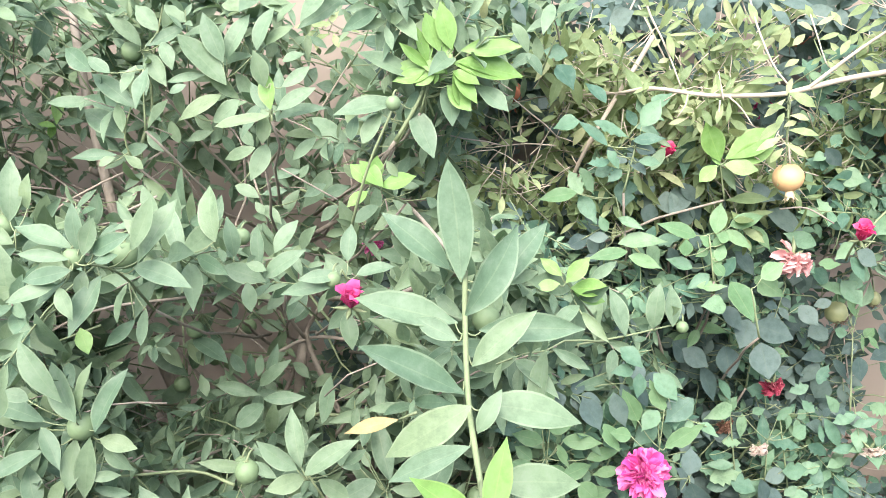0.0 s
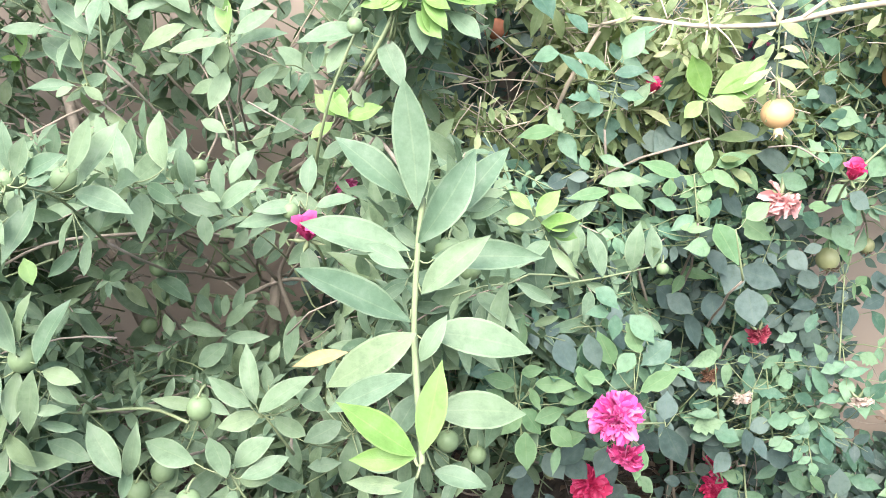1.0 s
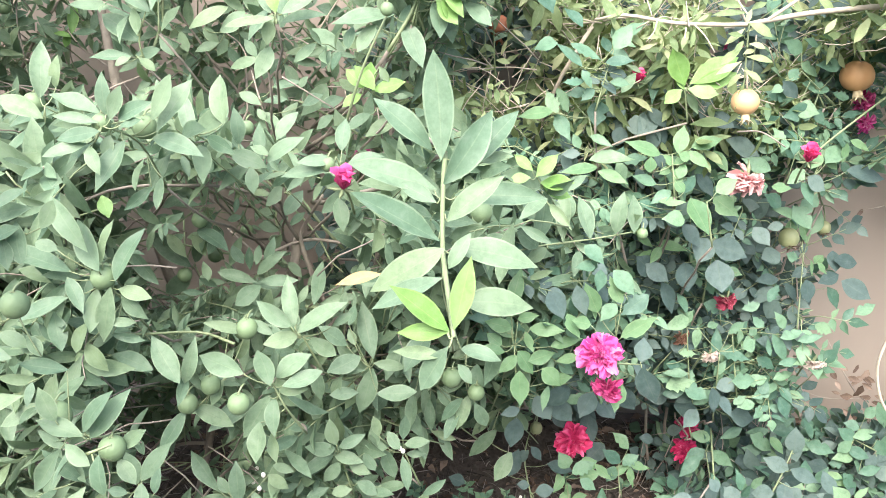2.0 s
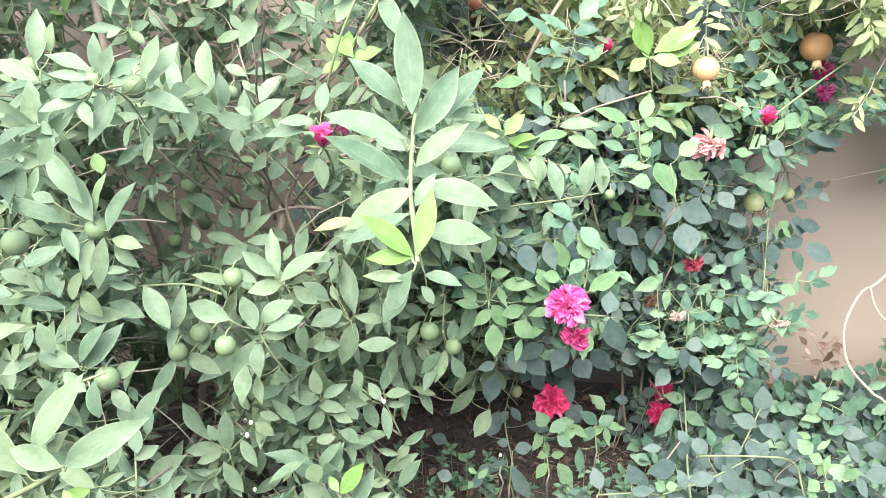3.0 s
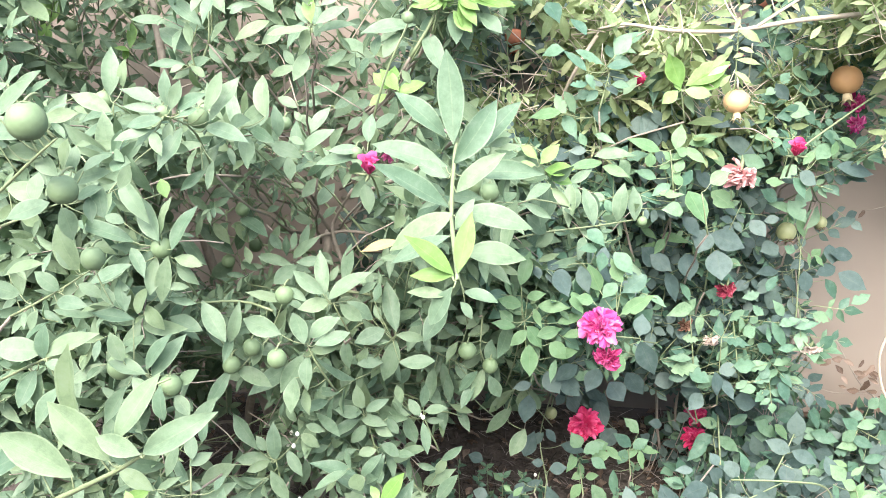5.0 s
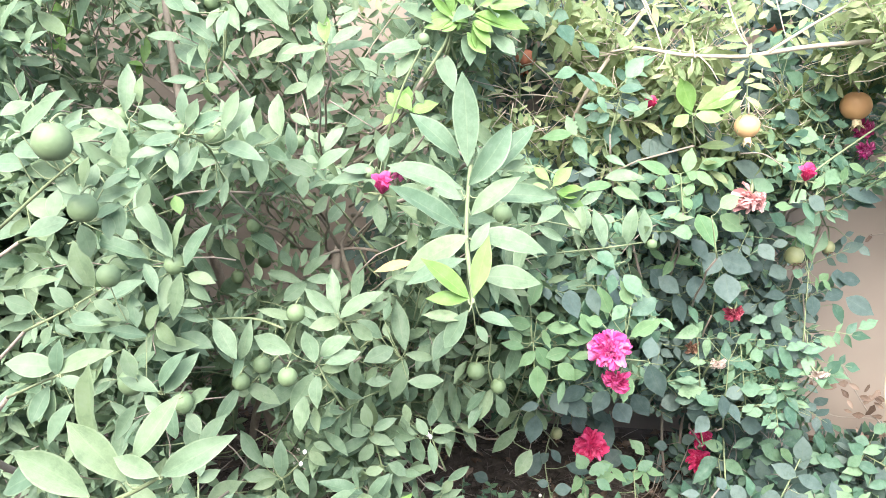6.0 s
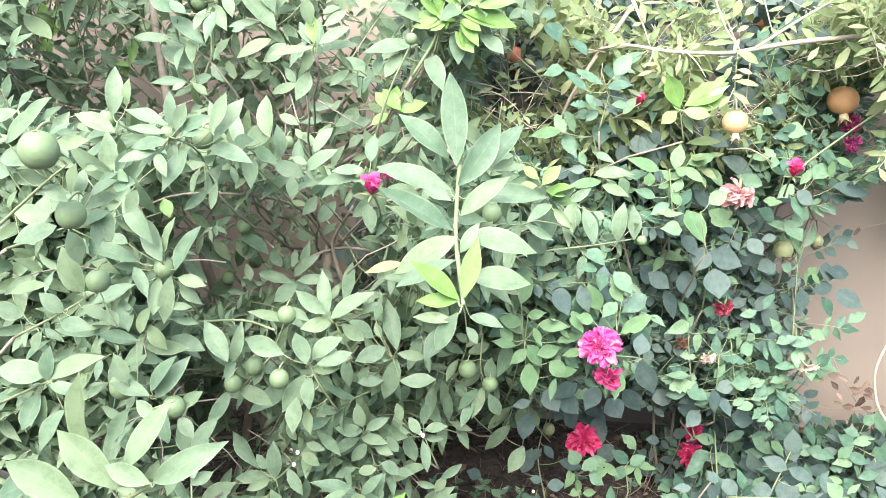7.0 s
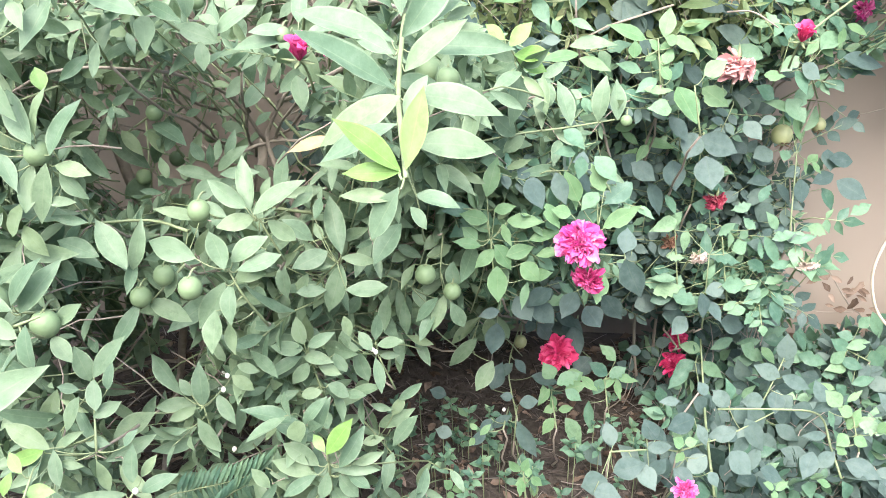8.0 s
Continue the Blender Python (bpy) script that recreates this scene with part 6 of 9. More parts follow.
leaves_on(s, BLUE, [
    (0.368, 1.439, 0.313, 0.386, 1.398, 0.254, 0.051),
])
s = shoot(low_rose, BLUE, [(0.72, 1.239, 0.23), (0.764, 1.274, 0.314), (0.821, 1.366, 0.328)], 0.0019, 0.001, green_stem, [
    (0.757, 1.253, 0.275, 0.745, 1.219, 0.238, 0.043),
    (0.783, 1.294, 0.316, 0.78, 1.303, 0.376, 0.041),
    (0.673, 1.241, 0.241, 0.711, 1.223, 0.214, 0.045),
    (0.831, 1.235, 0.235, 0.791, 1.25, 0.237, 0.045),
])
leaves_on(s, BLUE, [
    (0.779, 1.307, 0.339, 0.795, 1.297, 0.294, 0.035),
    (0.762, 1.261, 0.299, 0.704, 1.263, 0.325, 0.034),
    (0.76, 1.251, 0.308, 0.816, 1.238, 0.286, 0.034),
    (0.729, 1.238, 0.256, 0.682, 1.237, 0.257, 0.039),
    (0.722, 1.209, 0.212, 0.682, 1.212, 0.266, 0.044),
    (0.781, 1.235, 0.273, 0.752, 1.233, 0.238, 0.032),
    (0.756, 1.228, 0.209, 0.8, 1.209, 0.184, 0.032),
    (0.799, 1.12, 0.262, 0.75, 1.114, 0.266, 0.021),
    (0.714, 1.208, 0.202, 0.763, 1.209, 0.159, 0.032),
])
s = shoot(low_rose, BLUE, [(0.493, 1.03, 0.289), (0.588, 1.057, 0.306), (0.68, 1.097, 0.327)], 0.0017, 0.0012, green_stem, [
    (0.524, 1.058, 0.339, 0.47, 1.037, 0.33, 0.036),
    (0.621, 1.076, 0.328, 0.659, 1.066, 0.264, 0.038),
    (0.587, 1.04, 0.282, 0.625, 1.021, 0.249, 0.04),
    (0.75, 1.065, 0.266, 0.726, 1.036, 0.226, 0.041),
    (0.589, 1.08, 0.349, 0.559, 1.092, 0.376, 0.034),
    (0.545, 1.078, 0.373, 0.531, 1.093, 0.392, 0.03),
    (0.568, 1.09, 0.378, 0.578, 1.078, 0.35, 0.03),
])
leaves_on(s, BLUE, [
])
leaves_on(s, BLUE, [
    (0.597, 1.048, 0.318, 0.549, 1.058, 0.3, 0.037),
    (0.635, 1.078, 0.287, 0.61, 1.074, 0.254, 0.024),
    (0.499, 1.079, 0.36, 0.46, 1.073, 0.361, 0.02),
])
leaves_on(s, BLUE, [
    (0.522, 1.037, 0.341, 0.537, 1.02, 0.308, 0.025),
    (0.655, 1.072, 0.271, 0.622, 1.055, 0.222, 0.034),
    (0.654, 1.052, 0.237, 0.697, 1.048, 0.216, 0.03),
    (0.788, 1.064, 0.268, 0.752, 1.055, 0.237, 0.034),
    (0.832, 1.097, 0.223, 0.889, 1.066, 0.205, 0.046),
])
leaves_on(s, LIME, [
    (0.676, 1.031, 0.211, 0.654, 1.032, 0.223, 0.018),
    (0.678, 1.029, 0.209, 0.7, 1.033, 0.226, 0.016),
    (0.674, 1.025, 0.212, 0.674, 1.014, 0.197, 0.018),
    (0.782, 1.04, 0.211, 0.753, 1.04, 0.224, 0.016),
])
leaves_on(s, ROSE, [
    (0.836, 1.067, 0.161, 0.82, 1.073, 0.198, 0.031),
])
s = shoot(low_rose, BLUE, [(0.364, 0.99, 0.317), (0.487, 1.014, 0.301), (0.524, 1.006, 0.235)], 0.0017, 0.0012, green_stem, [
    (0.368, 0.991, 0.328, 0.357, 1.015, 0.361, 0.03),
    (0.414, 0.99, 0.294, 0.439, 0.958, 0.262, 0.042),
    (0.444, 1.009, 0.327, 0.423, 1.023, 0.362, 0.033),
    (0.479, 1.005, 0.272, 0.514, 0.984, 0.253, 0.039),
    (0.336, 0.961, 0.258, 0.379, 0.944, 0.261, 0.042),
    (0.434, 0.985, 0.276, 0.459, 0.987, 0.309, 0.034),
])
leaves_on(s, BLUE, [
    (0.429, 1.308, 0.149, 0.449, 1.279, 0.107, 0.036),
    (0.427, 1.019, 0.352, 0.465, 1.012, 0.324, 0.027),
])
leaves_on(s, BLUE, [
    (0.359, 0.967, 0.277, 0.317, 0.972, 0.258, 0.045),
    (0.372, 0.987, 0.278, 0.426, 0.982, 0.301, 0.048),
    (0.427, 0.997, 0.319, 0.468, 0.992, 0.328, 0.023),
    (0.536, 1.013, 0.296, 0.503, 1, 0.265, 0.035),
    (0.544, 1.008, 0.264, 0.558, 0.994, 0.243, 0.025),
])
leaves_on(s, LIME, [
    (0.487, 0.994, 0.327, 0.467, 0.996, 0.342, 0.021),
    (0.494, 1.009, 0.322, 0.516, 1.009, 0.328, 0.021),
    (0.492, 1.002, 0.309, 0.48, 0.999, 0.288, 0.017),
])
s = shoot(low_rose, ROSE, [(1.071, 1.474, 0.212), (1.019, 1.485, 0.235)], 0.0019, 0.001, green_stem, [
    (0.914, 1.473, 0.211, 0.879, 1.491, 0.229, 0.044),
    (1.042, 1.502, 0.285, 1.069, 1.514, 0.308, 0.044),
    (1.017, 1.481, 0.237, 0.977, 1.49, 0.261, 0.039),
    (1.069, 1.481, 0.238, 1.099, 1.466, 0.188, 0.044),
    (0.993, 1.451, 0.165, 1.02, 1.432, 0.117, 0.047),
    (1.03, 1.492, 0.261, 0.996, 1.506, 0.267, 0.036),
])
leaves_on(s, ROSE, [
    (0.902, 1.479, 0.227, 0.967, 1.461, 0.211, 0.039),
    (0.989, 1.456, 0.187, 0.959, 1.464, 0.181, 0.036),
    (1.012, 1.481, 0.243, 1.068, 1.486, 0.257, 0.033),
    (1.084, 1.493, 0.222, 1.14, 1.484, 0.243, 0.042),
    (1.146, 1.482, 0.204, 1.195, 1.489, 0.225, 0.034),
    (1.078, 1.524, 0.315, 1.101, 1.51, 0.252, 0.034),
    (1.116, 1.509, 0.323, 1.157, 1.509, 0.292, 0.036),
    (1.127, 1.496, 0.268, 1.173, 1.486, 0.29, 0.028),
    (1.02, 1.44, 0.173, 1.074, 1.444, 0.187, 0.03),
    (0.999, 1.473, 0.216, 1.051, 1.46, 0.201, 0.036),
    (0.975, 1.465, 0.213, 1.007, 1.47, 0.242, 0.036),
])
leaves_on(s, BLUE, [
    (0.964, 1.468, 0.163, 0.912, 1.476, 0.174, 0.042),
    (0.895, 1.152, 0.336, 0.925, 1.137, 0.292, 0.034),
    (1.09, 1.461, 0.145, 1.164, 1.46, 0.13, 0.034),
])
leaves_on(s, LIME, [
    (0.961, 1.46, 0.16, 0.997, 1.437, 0.135, 0.031),
    (0.836, 1.142, 0.321, 0.862, 1.147, 0.345, 0.016),
])
s = shoot(low_rose, ROSE, [(0.861, 1.108, 0.235), (0.849, 1.133, 0.293)], 0.0019, 0.001, green_stem, [
    (0.857, 1.125, 0.286, 0.9, 1.102, 0.278, 0.036),
    (0.825, 1.138, 0.314, 0.795, 1.153, 0.34, 0.038),
])
leaves_on(s, ROSE, [
    (0.799, 1.132, 0.308, 0.811, 1.121, 0.275, 0.025),
])
leaves_on(s, BLUE, [
    (0.82, 1.146, 0.319, 0.777, 1.152, 0.294, 0.023),
    (0.929, 1.117, 0.279, 0.975, 1.106, 0.294, 0.036),
    (0.912, 1.117, 0.275, 0.935, 1.101, 0.237, 0.03),
])
leaves_on(s, LIME, [
    (0.845, 1.131, 0.302, 0.819, 1.139, 0.31, 0.025),
    (0.883, 1.105, 0.281, 0.902, 1.106, 0.306, 0.023),
])
leaves_on(s, LIME, [
    (0.864, 1.136, 0.278, 0.838, 1.151, 0.286, 0.027),
    (0.859, 1.126, 0.279, 0.89, 1.132, 0.294, 0.025),
    (0.834, 1.112, 0.269, 0.81, 1.099, 0.254, 0.027),
    (0.848, 1.115, 0.261, 0.872, 1.105, 0.25, 0.023),
    (0.843, 1.131, 0.268, 0.863, 1.139, 0.313, 0.025),
    (0.811, 1.101, 0.252, 0.836, 1.101, 0.234, 0.023),
])
s = shoot(low_rose, ROSE, [(0.65, 1.364, 0.187), (0.637, 1.393, 0.254)], 0.0019, 0.001, green_stem, [
    (0.635, 1.389, 0.256, 0.589, 1.385, 0.229, 0.037),
    (0.648, 1.389, 0.256, 0.7, 1.38, 0.22, 0.037),
    (0.641, 1.394, 0.267, 0.637, 1.42, 0.308, 0.032),
    (0.647, 1.399, 0.279, 0.596, 1.399, 0.291, 0.034),
    (0.623, 1.384, 0.244, 0.574, 1.36, 0.202, 0.037),
    (0.733, 1.402, 0.292, 0.79, 1.404, 0.25, 0.042),
])
leaves_on(s, ROSE, [
    (0.784, 1.412, 0.299, 0.844, 1.396, 0.303, 0.034),
    (0.788, 1.425, 0.301, 0.837, 1.421, 0.324, 0.032),
    (0.787, 1.423, 0.29, 0.735, 1.434, 0.275, 0.024),
    (0.769, 1.404, 0.247, 0.726, 1.418, 0.246, 0.035),
])
leaves_on(s, LIME, [
    (0.78, 1.403, 0.286, 0.805, 1.379, 0.258, 0.024),
])
s = shoot(low_rose, ROSE, [(0.231, 1.206, 0.178), (0.236, 1.232, 0.24)], 0.0019, 0.001, green_stem, [
    (0.313, 1.245, 0.285, 0.364, 1.261, 0.303, 0.038),
    (0.307, 1.25, 0.295, 0.283, 1.258, 0.328, 0.034),
    (0.33, 1.241, 0.275, 0.364, 1.236, 0.253, 0.031),
    (0.249, 1.18, 0.129, 0.249, 1.2, 0.156, 0.027),
])
leaves_on(s, BLUE, [
    (0.227, 1.236, 0.259, 0.2, 1.238, 0.26, 0.024),
])
leaves_on(s, LIME, [
    (0.242, 1.059, 0.201, 0.217, 1.059, 0.188, 0.018),
    (0.27, 1.158, 0.113, 0.27, 1.149, 0.086, 0.02),
])
s = shoot(low_rose, BLUE, [(0.242, 1.265, 0.19), (0.226, 1.332, 0.269), (0.244, 1.302, 0.405)], 0.0019, 0.001, green_stem, [
    (0.19, 1.301, 0.234, 0.213, 1.331, 0.283, 0.047),
])
leaves_on(s, BLUE, [
    (0.234, 1.33, 0.281, 0.207, 1.328, 0.247, 0.028),
    (0.238, 1.336, 0.286, 0.262, 1.324, 0.259, 0.025),
    (0.239, 1.227, 0.251, 0.277, 1.225, 0.259, 0.029),
    (0.268, 1.291, 0.274, 0.324, 1.279, 0.265, 0.035),
])
s = shoot(low_rose, LIME, [(0.318, 1.23, 0.189), (0.312, 1.296, 0.239)], 0.0019, 0.001, green_stem, [
    (0.34, 1.3, 0.261, 0.379, 1.315, 0.269, 0.035),
    (0.339, 1.289, 0.244, 0.384, 1.287, 0.26, 0.032),
    (0.31, 1.281, 0.235, 0.324, 1.277, 0.197, 0.025),
    (0.299, 1.279, 0.229, 0.294, 1.298, 0.251, 0.021),
    (0.313, 1.245, 0.205, 0.291, 1.234, 0.172, 0.027),
])
leaves_on(s, LIME, [
    (0.306, 1.282, 0.251, 0.281, 1.262, 0.221, 0.022),
    (0.32, 1.273, 0.214, 0.295, 1.272, 0.2, 0.022),
    (0.327, 1.278, 0.203, 0.359, 1.283, 0.205, 0.02),
])
s = shoot(low_rose, ROSE, [(0.437, 1.314, 0.188), (0.435, 1.355, 0.231)], 0.0019, 0.001, green_stem, [
    (0.44, 1.354, 0.239, 0.397, 1.363, 0.268, 0.036),
    (0.444, 1.352, 0.236, 0.485, 1.371, 0.25, 0.034),
    (0.428, 1.351, 0.233, 0.412, 1.344, 0.196, 0.036),
    (0.457, 1.365, 0.267, 0.422, 1.385, 0.297, 0.034),
    (0.348, 1.303, 0.166, 0.387, 1.291, 0.103, 0.043),
    (0.396, 1.283, 0.123, 0.377, 1.279, 0.068, 0.04),
])
leaves_on(s, BLUE, [
    (0.511, 1.373, 0.288, 0.478, 1.374, 0.292, 0.029),
])
leaves_on(s, LIME, [
    (0.372, 1.309, 0.264, 0.407, 1.285, 0.243, 0.025),
    (0.42, 1.344, 0.213, 0.464, 1.363, 0.231, 0.021),
    (0.454, 1.36, 0.236, 0.513, 1.366, 0.218, 0.021),
    (0.461, 1.363, 0.228, 0.471, 1.34, 0.185, 0.021),
])
leaves_on(s, ROSE, [
    (0.397, 1.318, 0.199, 0.402, 1.299, 0.138, 0.028),
])
leaves_on(s, BLUE, [
    (0.388, 1.284, 0.116, 0.427, 1.262, 0.075, 0.036),
])
s = shoot(low_rose, BLUE, [(0.204, 1.173, 0.228), (0.219, 1.232, 0.239)], 0.0019, 0.001, green_stem, [
    (0.183, 1.194, 0.239, 0.162, 1.183, 0.207, 0.029),
    (0.171, 1.17, 0.229, 0.138, 1.152, 0.203, 0.028),
    (0.106, 1.167, 0.218, 0.074, 1.176, 0.224, 0.028),
    (0.095, 1.231, 0.264, 0.062, 1.239, 0.272, 0.027),
])
leaves_on(s, BLUE, [
    (0.221, 1.198, 0.244, 0.182, 1.197, 0.211, 0.024),
    (0.232, 1.194, 0.233, 0.275, 1.18, 0.157, 0.037),
])
s = shoot(low_rose, LIME, [(0.237, 1.042, 0.176), (0.231, 1.062, 0.223)], 0.0019, 0.001, green_stem, [
    (0.23, 1.057, 0.221, 0.239, 1.064, 0.246, 0.018),
    (0.225, 1.057, 0.221, 0.204, 1.064, 0.239, 0.018),
    (0.23, 1.051, 0.207, 0.225, 1.036, 0.181, 0.02),
    (0.153, 1.083, 0.279, 0.173, 1.092, 0.298, 0.014),
    (0.143, 1.081, 0.275, 0.134, 1.081, 0.256, 0.014),
    (0.148, 1.087, 0.289, 0.133, 1.097, 0.294, 0.012),
])
leaves_on(s, LIME, [
    (0.247, 1.064, 0.203, 0.269, 1.061, 0.186, 0.018),
    (0.241, 1.054, 0.211, 0.24, 1.061, 0.23, 0.016),
    (0.107, 1.115, 0.133, 0.091, 1.117, 0.151, 0.021),
    (0.108, 1.122, 0.123, 0.134, 1.12, 0.136, 0.019),
    (0.103, 1.124, 0.119, 0.108, 1.111, 0.105, 0.019),
])
s = shoot(citrus, CITRUS, [(0.133, 1.19, 0.391), (0.152, 1.197, 0.459)], 0.0019, 0.001, green_stem, [
    (0.101, 1.191, 0.402, 0.153, 1.211, 0.452, 0.025),
    (0.172, 1.193, 0.461, 0.163, 1.186, 0.418, 0.025),
    (0.182, 1.193, 0.462, 0.205, 1.184, 0.42, 0.025),
])
leaves_on(s, CITRUS, [
    (0.148, 1.189, 0.418, 0.097, 1.188, 0.357, 0.027),
    (0.178, 1.182, 0.374, 0.147, 1.156, 0.324, 0.037),
])

# ---- pomegranate shoots ----
s = shoot(rose, ROSE, [(0.291, 1.245, 0.96), (0.276, 1.251, 1.013)], 0.0019, 0.001, green_stem, [
    (0.221, 1.248, 1.019, 0.201, 1.271, 1.055, 0.03),
    (0.263, 1.239, 0.96, 0.25, 1.244, 0.985, 0.022),
    (0.241, 1.257, 1.048, 0.272, 1.259, 1.06, 0.026),
])
leaves_on(s, ROSE, [
    (0.218, 1.264, 1.059, 0.243, 1.262, 1.014, 0.027),
    (0.221, 1.269, 1.013, 0.246, 1.238, 0.972, 0.034),
    (0.278, 1.236, 0.983, 0.318, 1.219, 0.968, 0.017),
])
leaves_on(s, LIME, [
    (0.213, 1.249, 1.021, 0.152, 1.257, 1.007, 0.031),
    (0.295, 1.224, 0.931, 0.229, 1.219, 0.92, 0.025),
])
leaves_on(s, BLUE, [
    (0.266, 1.239, 0.951, 0.232, 1.24, 0.948, 0.023),
])
s = shoot(rose, BLUE, [(0.395, 1.307, 0.918), (0.376, 1.307, 0.985)], 0.0019, 0.001, green_stem, [
    (0.416, 1.306, 0.951, 0.399, 1.313, 0.992, 0.032),
    (0.383, 1.301, 0.913, 0.397, 1.291, 0.875, 0.029),
])
leaves_on(s, ROSE, [
    (0.402, 1.33, 1.104, 0.396, 1.3, 1.03, 0.028),
])
leaves_on(s, LIME, [
    (0.45, 1.239, 0.962, 0.491, 1.222, 0.936, 0.023),
])
leaves_on(s, BLUE, [
    (0.33, 1.318, 0.978, 0.355, 1.317, 1.001, 0.026),
    (0.389, 1.302, 1.025, 0.428, 1.295, 0.99, 0.028),
    (0.493, 1.299, 0.907, 0.526, 1.284, 0.868, 0.038),
])
s = shoot(rose, LIME, [(0.43, 1.204, 0.888), (0.419, 1.216, 0.961)], 0.0019, 0.001, green_stem, [
    (0.433, 1.205, 0.921, 0.446, 1.221, 0.945, 0.021),
    (0.445, 1.202, 0.898, 0.426, 1.21, 0.917, 0.021),
    (0.45, 1.212, 0.955, 0.428, 1.211, 0.963, 0.019),
])
leaves_on(s, LIME, [
    (0.38, 1.2, 0.931, 0.38, 1.204, 0.959, 0.023),
    (0.426, 1.215, 0.942, 0.404, 1.218, 0.959, 0.019),
    (0.423, 1.223, 0.935, 0.403, 1.224, 0.922, 0.017),
])
leaves_on(s, ROSE, [
    (0.465, 1.219, 0.924, 0.44, 1.203, 0.892, 0.027),
])
s = shoot(rose, ROSE, [(0.542, 1.295, 0.466), (0.518, 1.293, 0.598)], 0.0019, 0.001, green_stem, [
    (0.511, 1.292, 0.608, 0.527, 1.295, 0.636, 0.026),
    (0.583, 1.294, 0.536, 0.586, 1.318, 0.591, 0.029),
    (0.485, 1.287, 0.52, 0.522, 1.299, 0.51, 0.024),
    (0.471, 1.289, 0.49, 0.519, 1.294, 0.476, 0.024),
    (0.535, 1.29, 0.466, 0.55, 1.313, 0.498, 0.032),
    (0.487, 1.285, 0.452, 0.535, 1.281, 0.467, 0.034),
    (0.506, 1.288, 0.547, 0.546, 1.292, 0.541, 0.024),
])
leaves_on(s, ROSE, [
    (0.549, 1.281, 0.434, 0.596, 1.302, 0.457, 0.029),
])
leaves_on(s, ROSE, [
    (0.561, 1.302, 0.597, 0.586, 1.308, 0.602, 0.021),
    (0.529, 1.278, 0.504, 0.478, 1.287, 0.499, 0.024),
])
s = shoot(rose, ROSE, [(0.64, 1.29, 0.447), (0.607, 1.296, 0.602)], 0.0019, 0.001, green_stem, [
    (0.584, 1.286, 0.498, 0.605, 1.29, 0.532, 0.024),
    (0.687, 1.289, 0.456, 0.702, 1.306, 0.483, 0.027),
    (0.676, 1.284, 0.439, 0.639, 1.279, 0.431, 0.029),
])
leaves_on(s, ROSE, [
    (0.693, 1.293, 0.542, 0.688, 1.308, 0.575, 0.019),
    (0.707, 1.293, 0.49, 0.753, 1.308, 0.499, 0.022),
    (0.705, 1.294, 0.582, 0.752, 1.3, 0.595, 0.024),
    (0.724, 1.289, 0.453, 0.744, 1.274, 0.408, 0.029),
    (0.675, 1.308, 0.652, 0.703, 1.334, 0.681, 0.024),
])
leaves_on(s, ROSE, [
    (0.587, 1.291, 0.551, 0.653, 1.285, 0.535, 0.031),
    (0.695, 1.306, 0.584, 0.731, 1.298, 0.523, 0.029),
    (0.668, 1.295, 0.537, 0.708, 1.296, 0.511, 0.029),
    (0.714, 1.298, 0.601, 0.685, 1.298, 0.638, 0.026),
    (0.737, 1.287, 0.58, 0.787, 1.286, 0.594, 0.021),
    (0.707, 1.283, 0.53, 0.758, 1.293, 0.533, 0.019),
    (0.673, 1.3, 0.6, 0.65, 1.311, 0.62, 0.024),
    (0.7, 1.301, 0.488, 0.651, 1.302, 0.47, 0.029),
    (0.709, 1.298, 0.463, 0.669, 1.288, 0.448, 0.027),
    (0.632, 1.283, 0.436, 0.658, 1.288, 0.454, 0.024),
])
leaves_on(s, BLUE, [
    (0.718, 1.398, 0.65, 0.684, 1.4, 0.607, 0.035),
    (0.599, 1.284, 0.455, 0.623, 1.259, 0.42, 0.031),
])
s = shoot(rose, BLUE, [(0.572, 1.316, 0.331), (0.55, 1.316, 0.4)], 0.0019, 0.001, green_stem, [
    (0.524, 1.314, 0.407, 0.577, 1.318, 0.4, 0.05),
    (0.467, 1.318, 0.423, 0.516, 1.323, 0.436, 0.042),
    (0.646, 1.32, 0.39, 0.699, 1.324, 0.377, 0.043),
    (0.404, 1.323, 0.444, 0.447, 1.324, 0.39, 0.042),
])
leaves_on(s, ROSE, [
    (0.714, 1.403, 0.307, 0.664, 1.394, 0.282, 0.029),
])
leaves_on(s, BLUE, [
    (0.369, 1.318, 0.421, 0.398, 1.292, 0.388, 0.049),
])
s = shoot(rose, ROSE, [(0.738, 1.367, 1.026), (0.705, 1.359, 1.072)], 0.0019, 0.001, green_stem, [
    (0.782, 1.369, 1.045, 0.749, 1.375, 1.054, 0.025),
])
leaves_on(s, ROSE, [
    (0.637, 1.333, 1.038, 0.65, 1.345, 1.074, 0.024),
    (0.817, 1.393, 1.111, 0.898, 1.408, 1.109, 0.02),
    (0.618, 1.343, 1.036, 0.625, 1.339, 0.998, 0.024),
])
leaves_on(s, ROSE, [
    (0.674, 1.362, 1.107, 0.714, 1.367, 1.082, 0.029),
    (0.74, 1.364, 1.059, 0.68, 1.363, 1.073, 0.033),
])
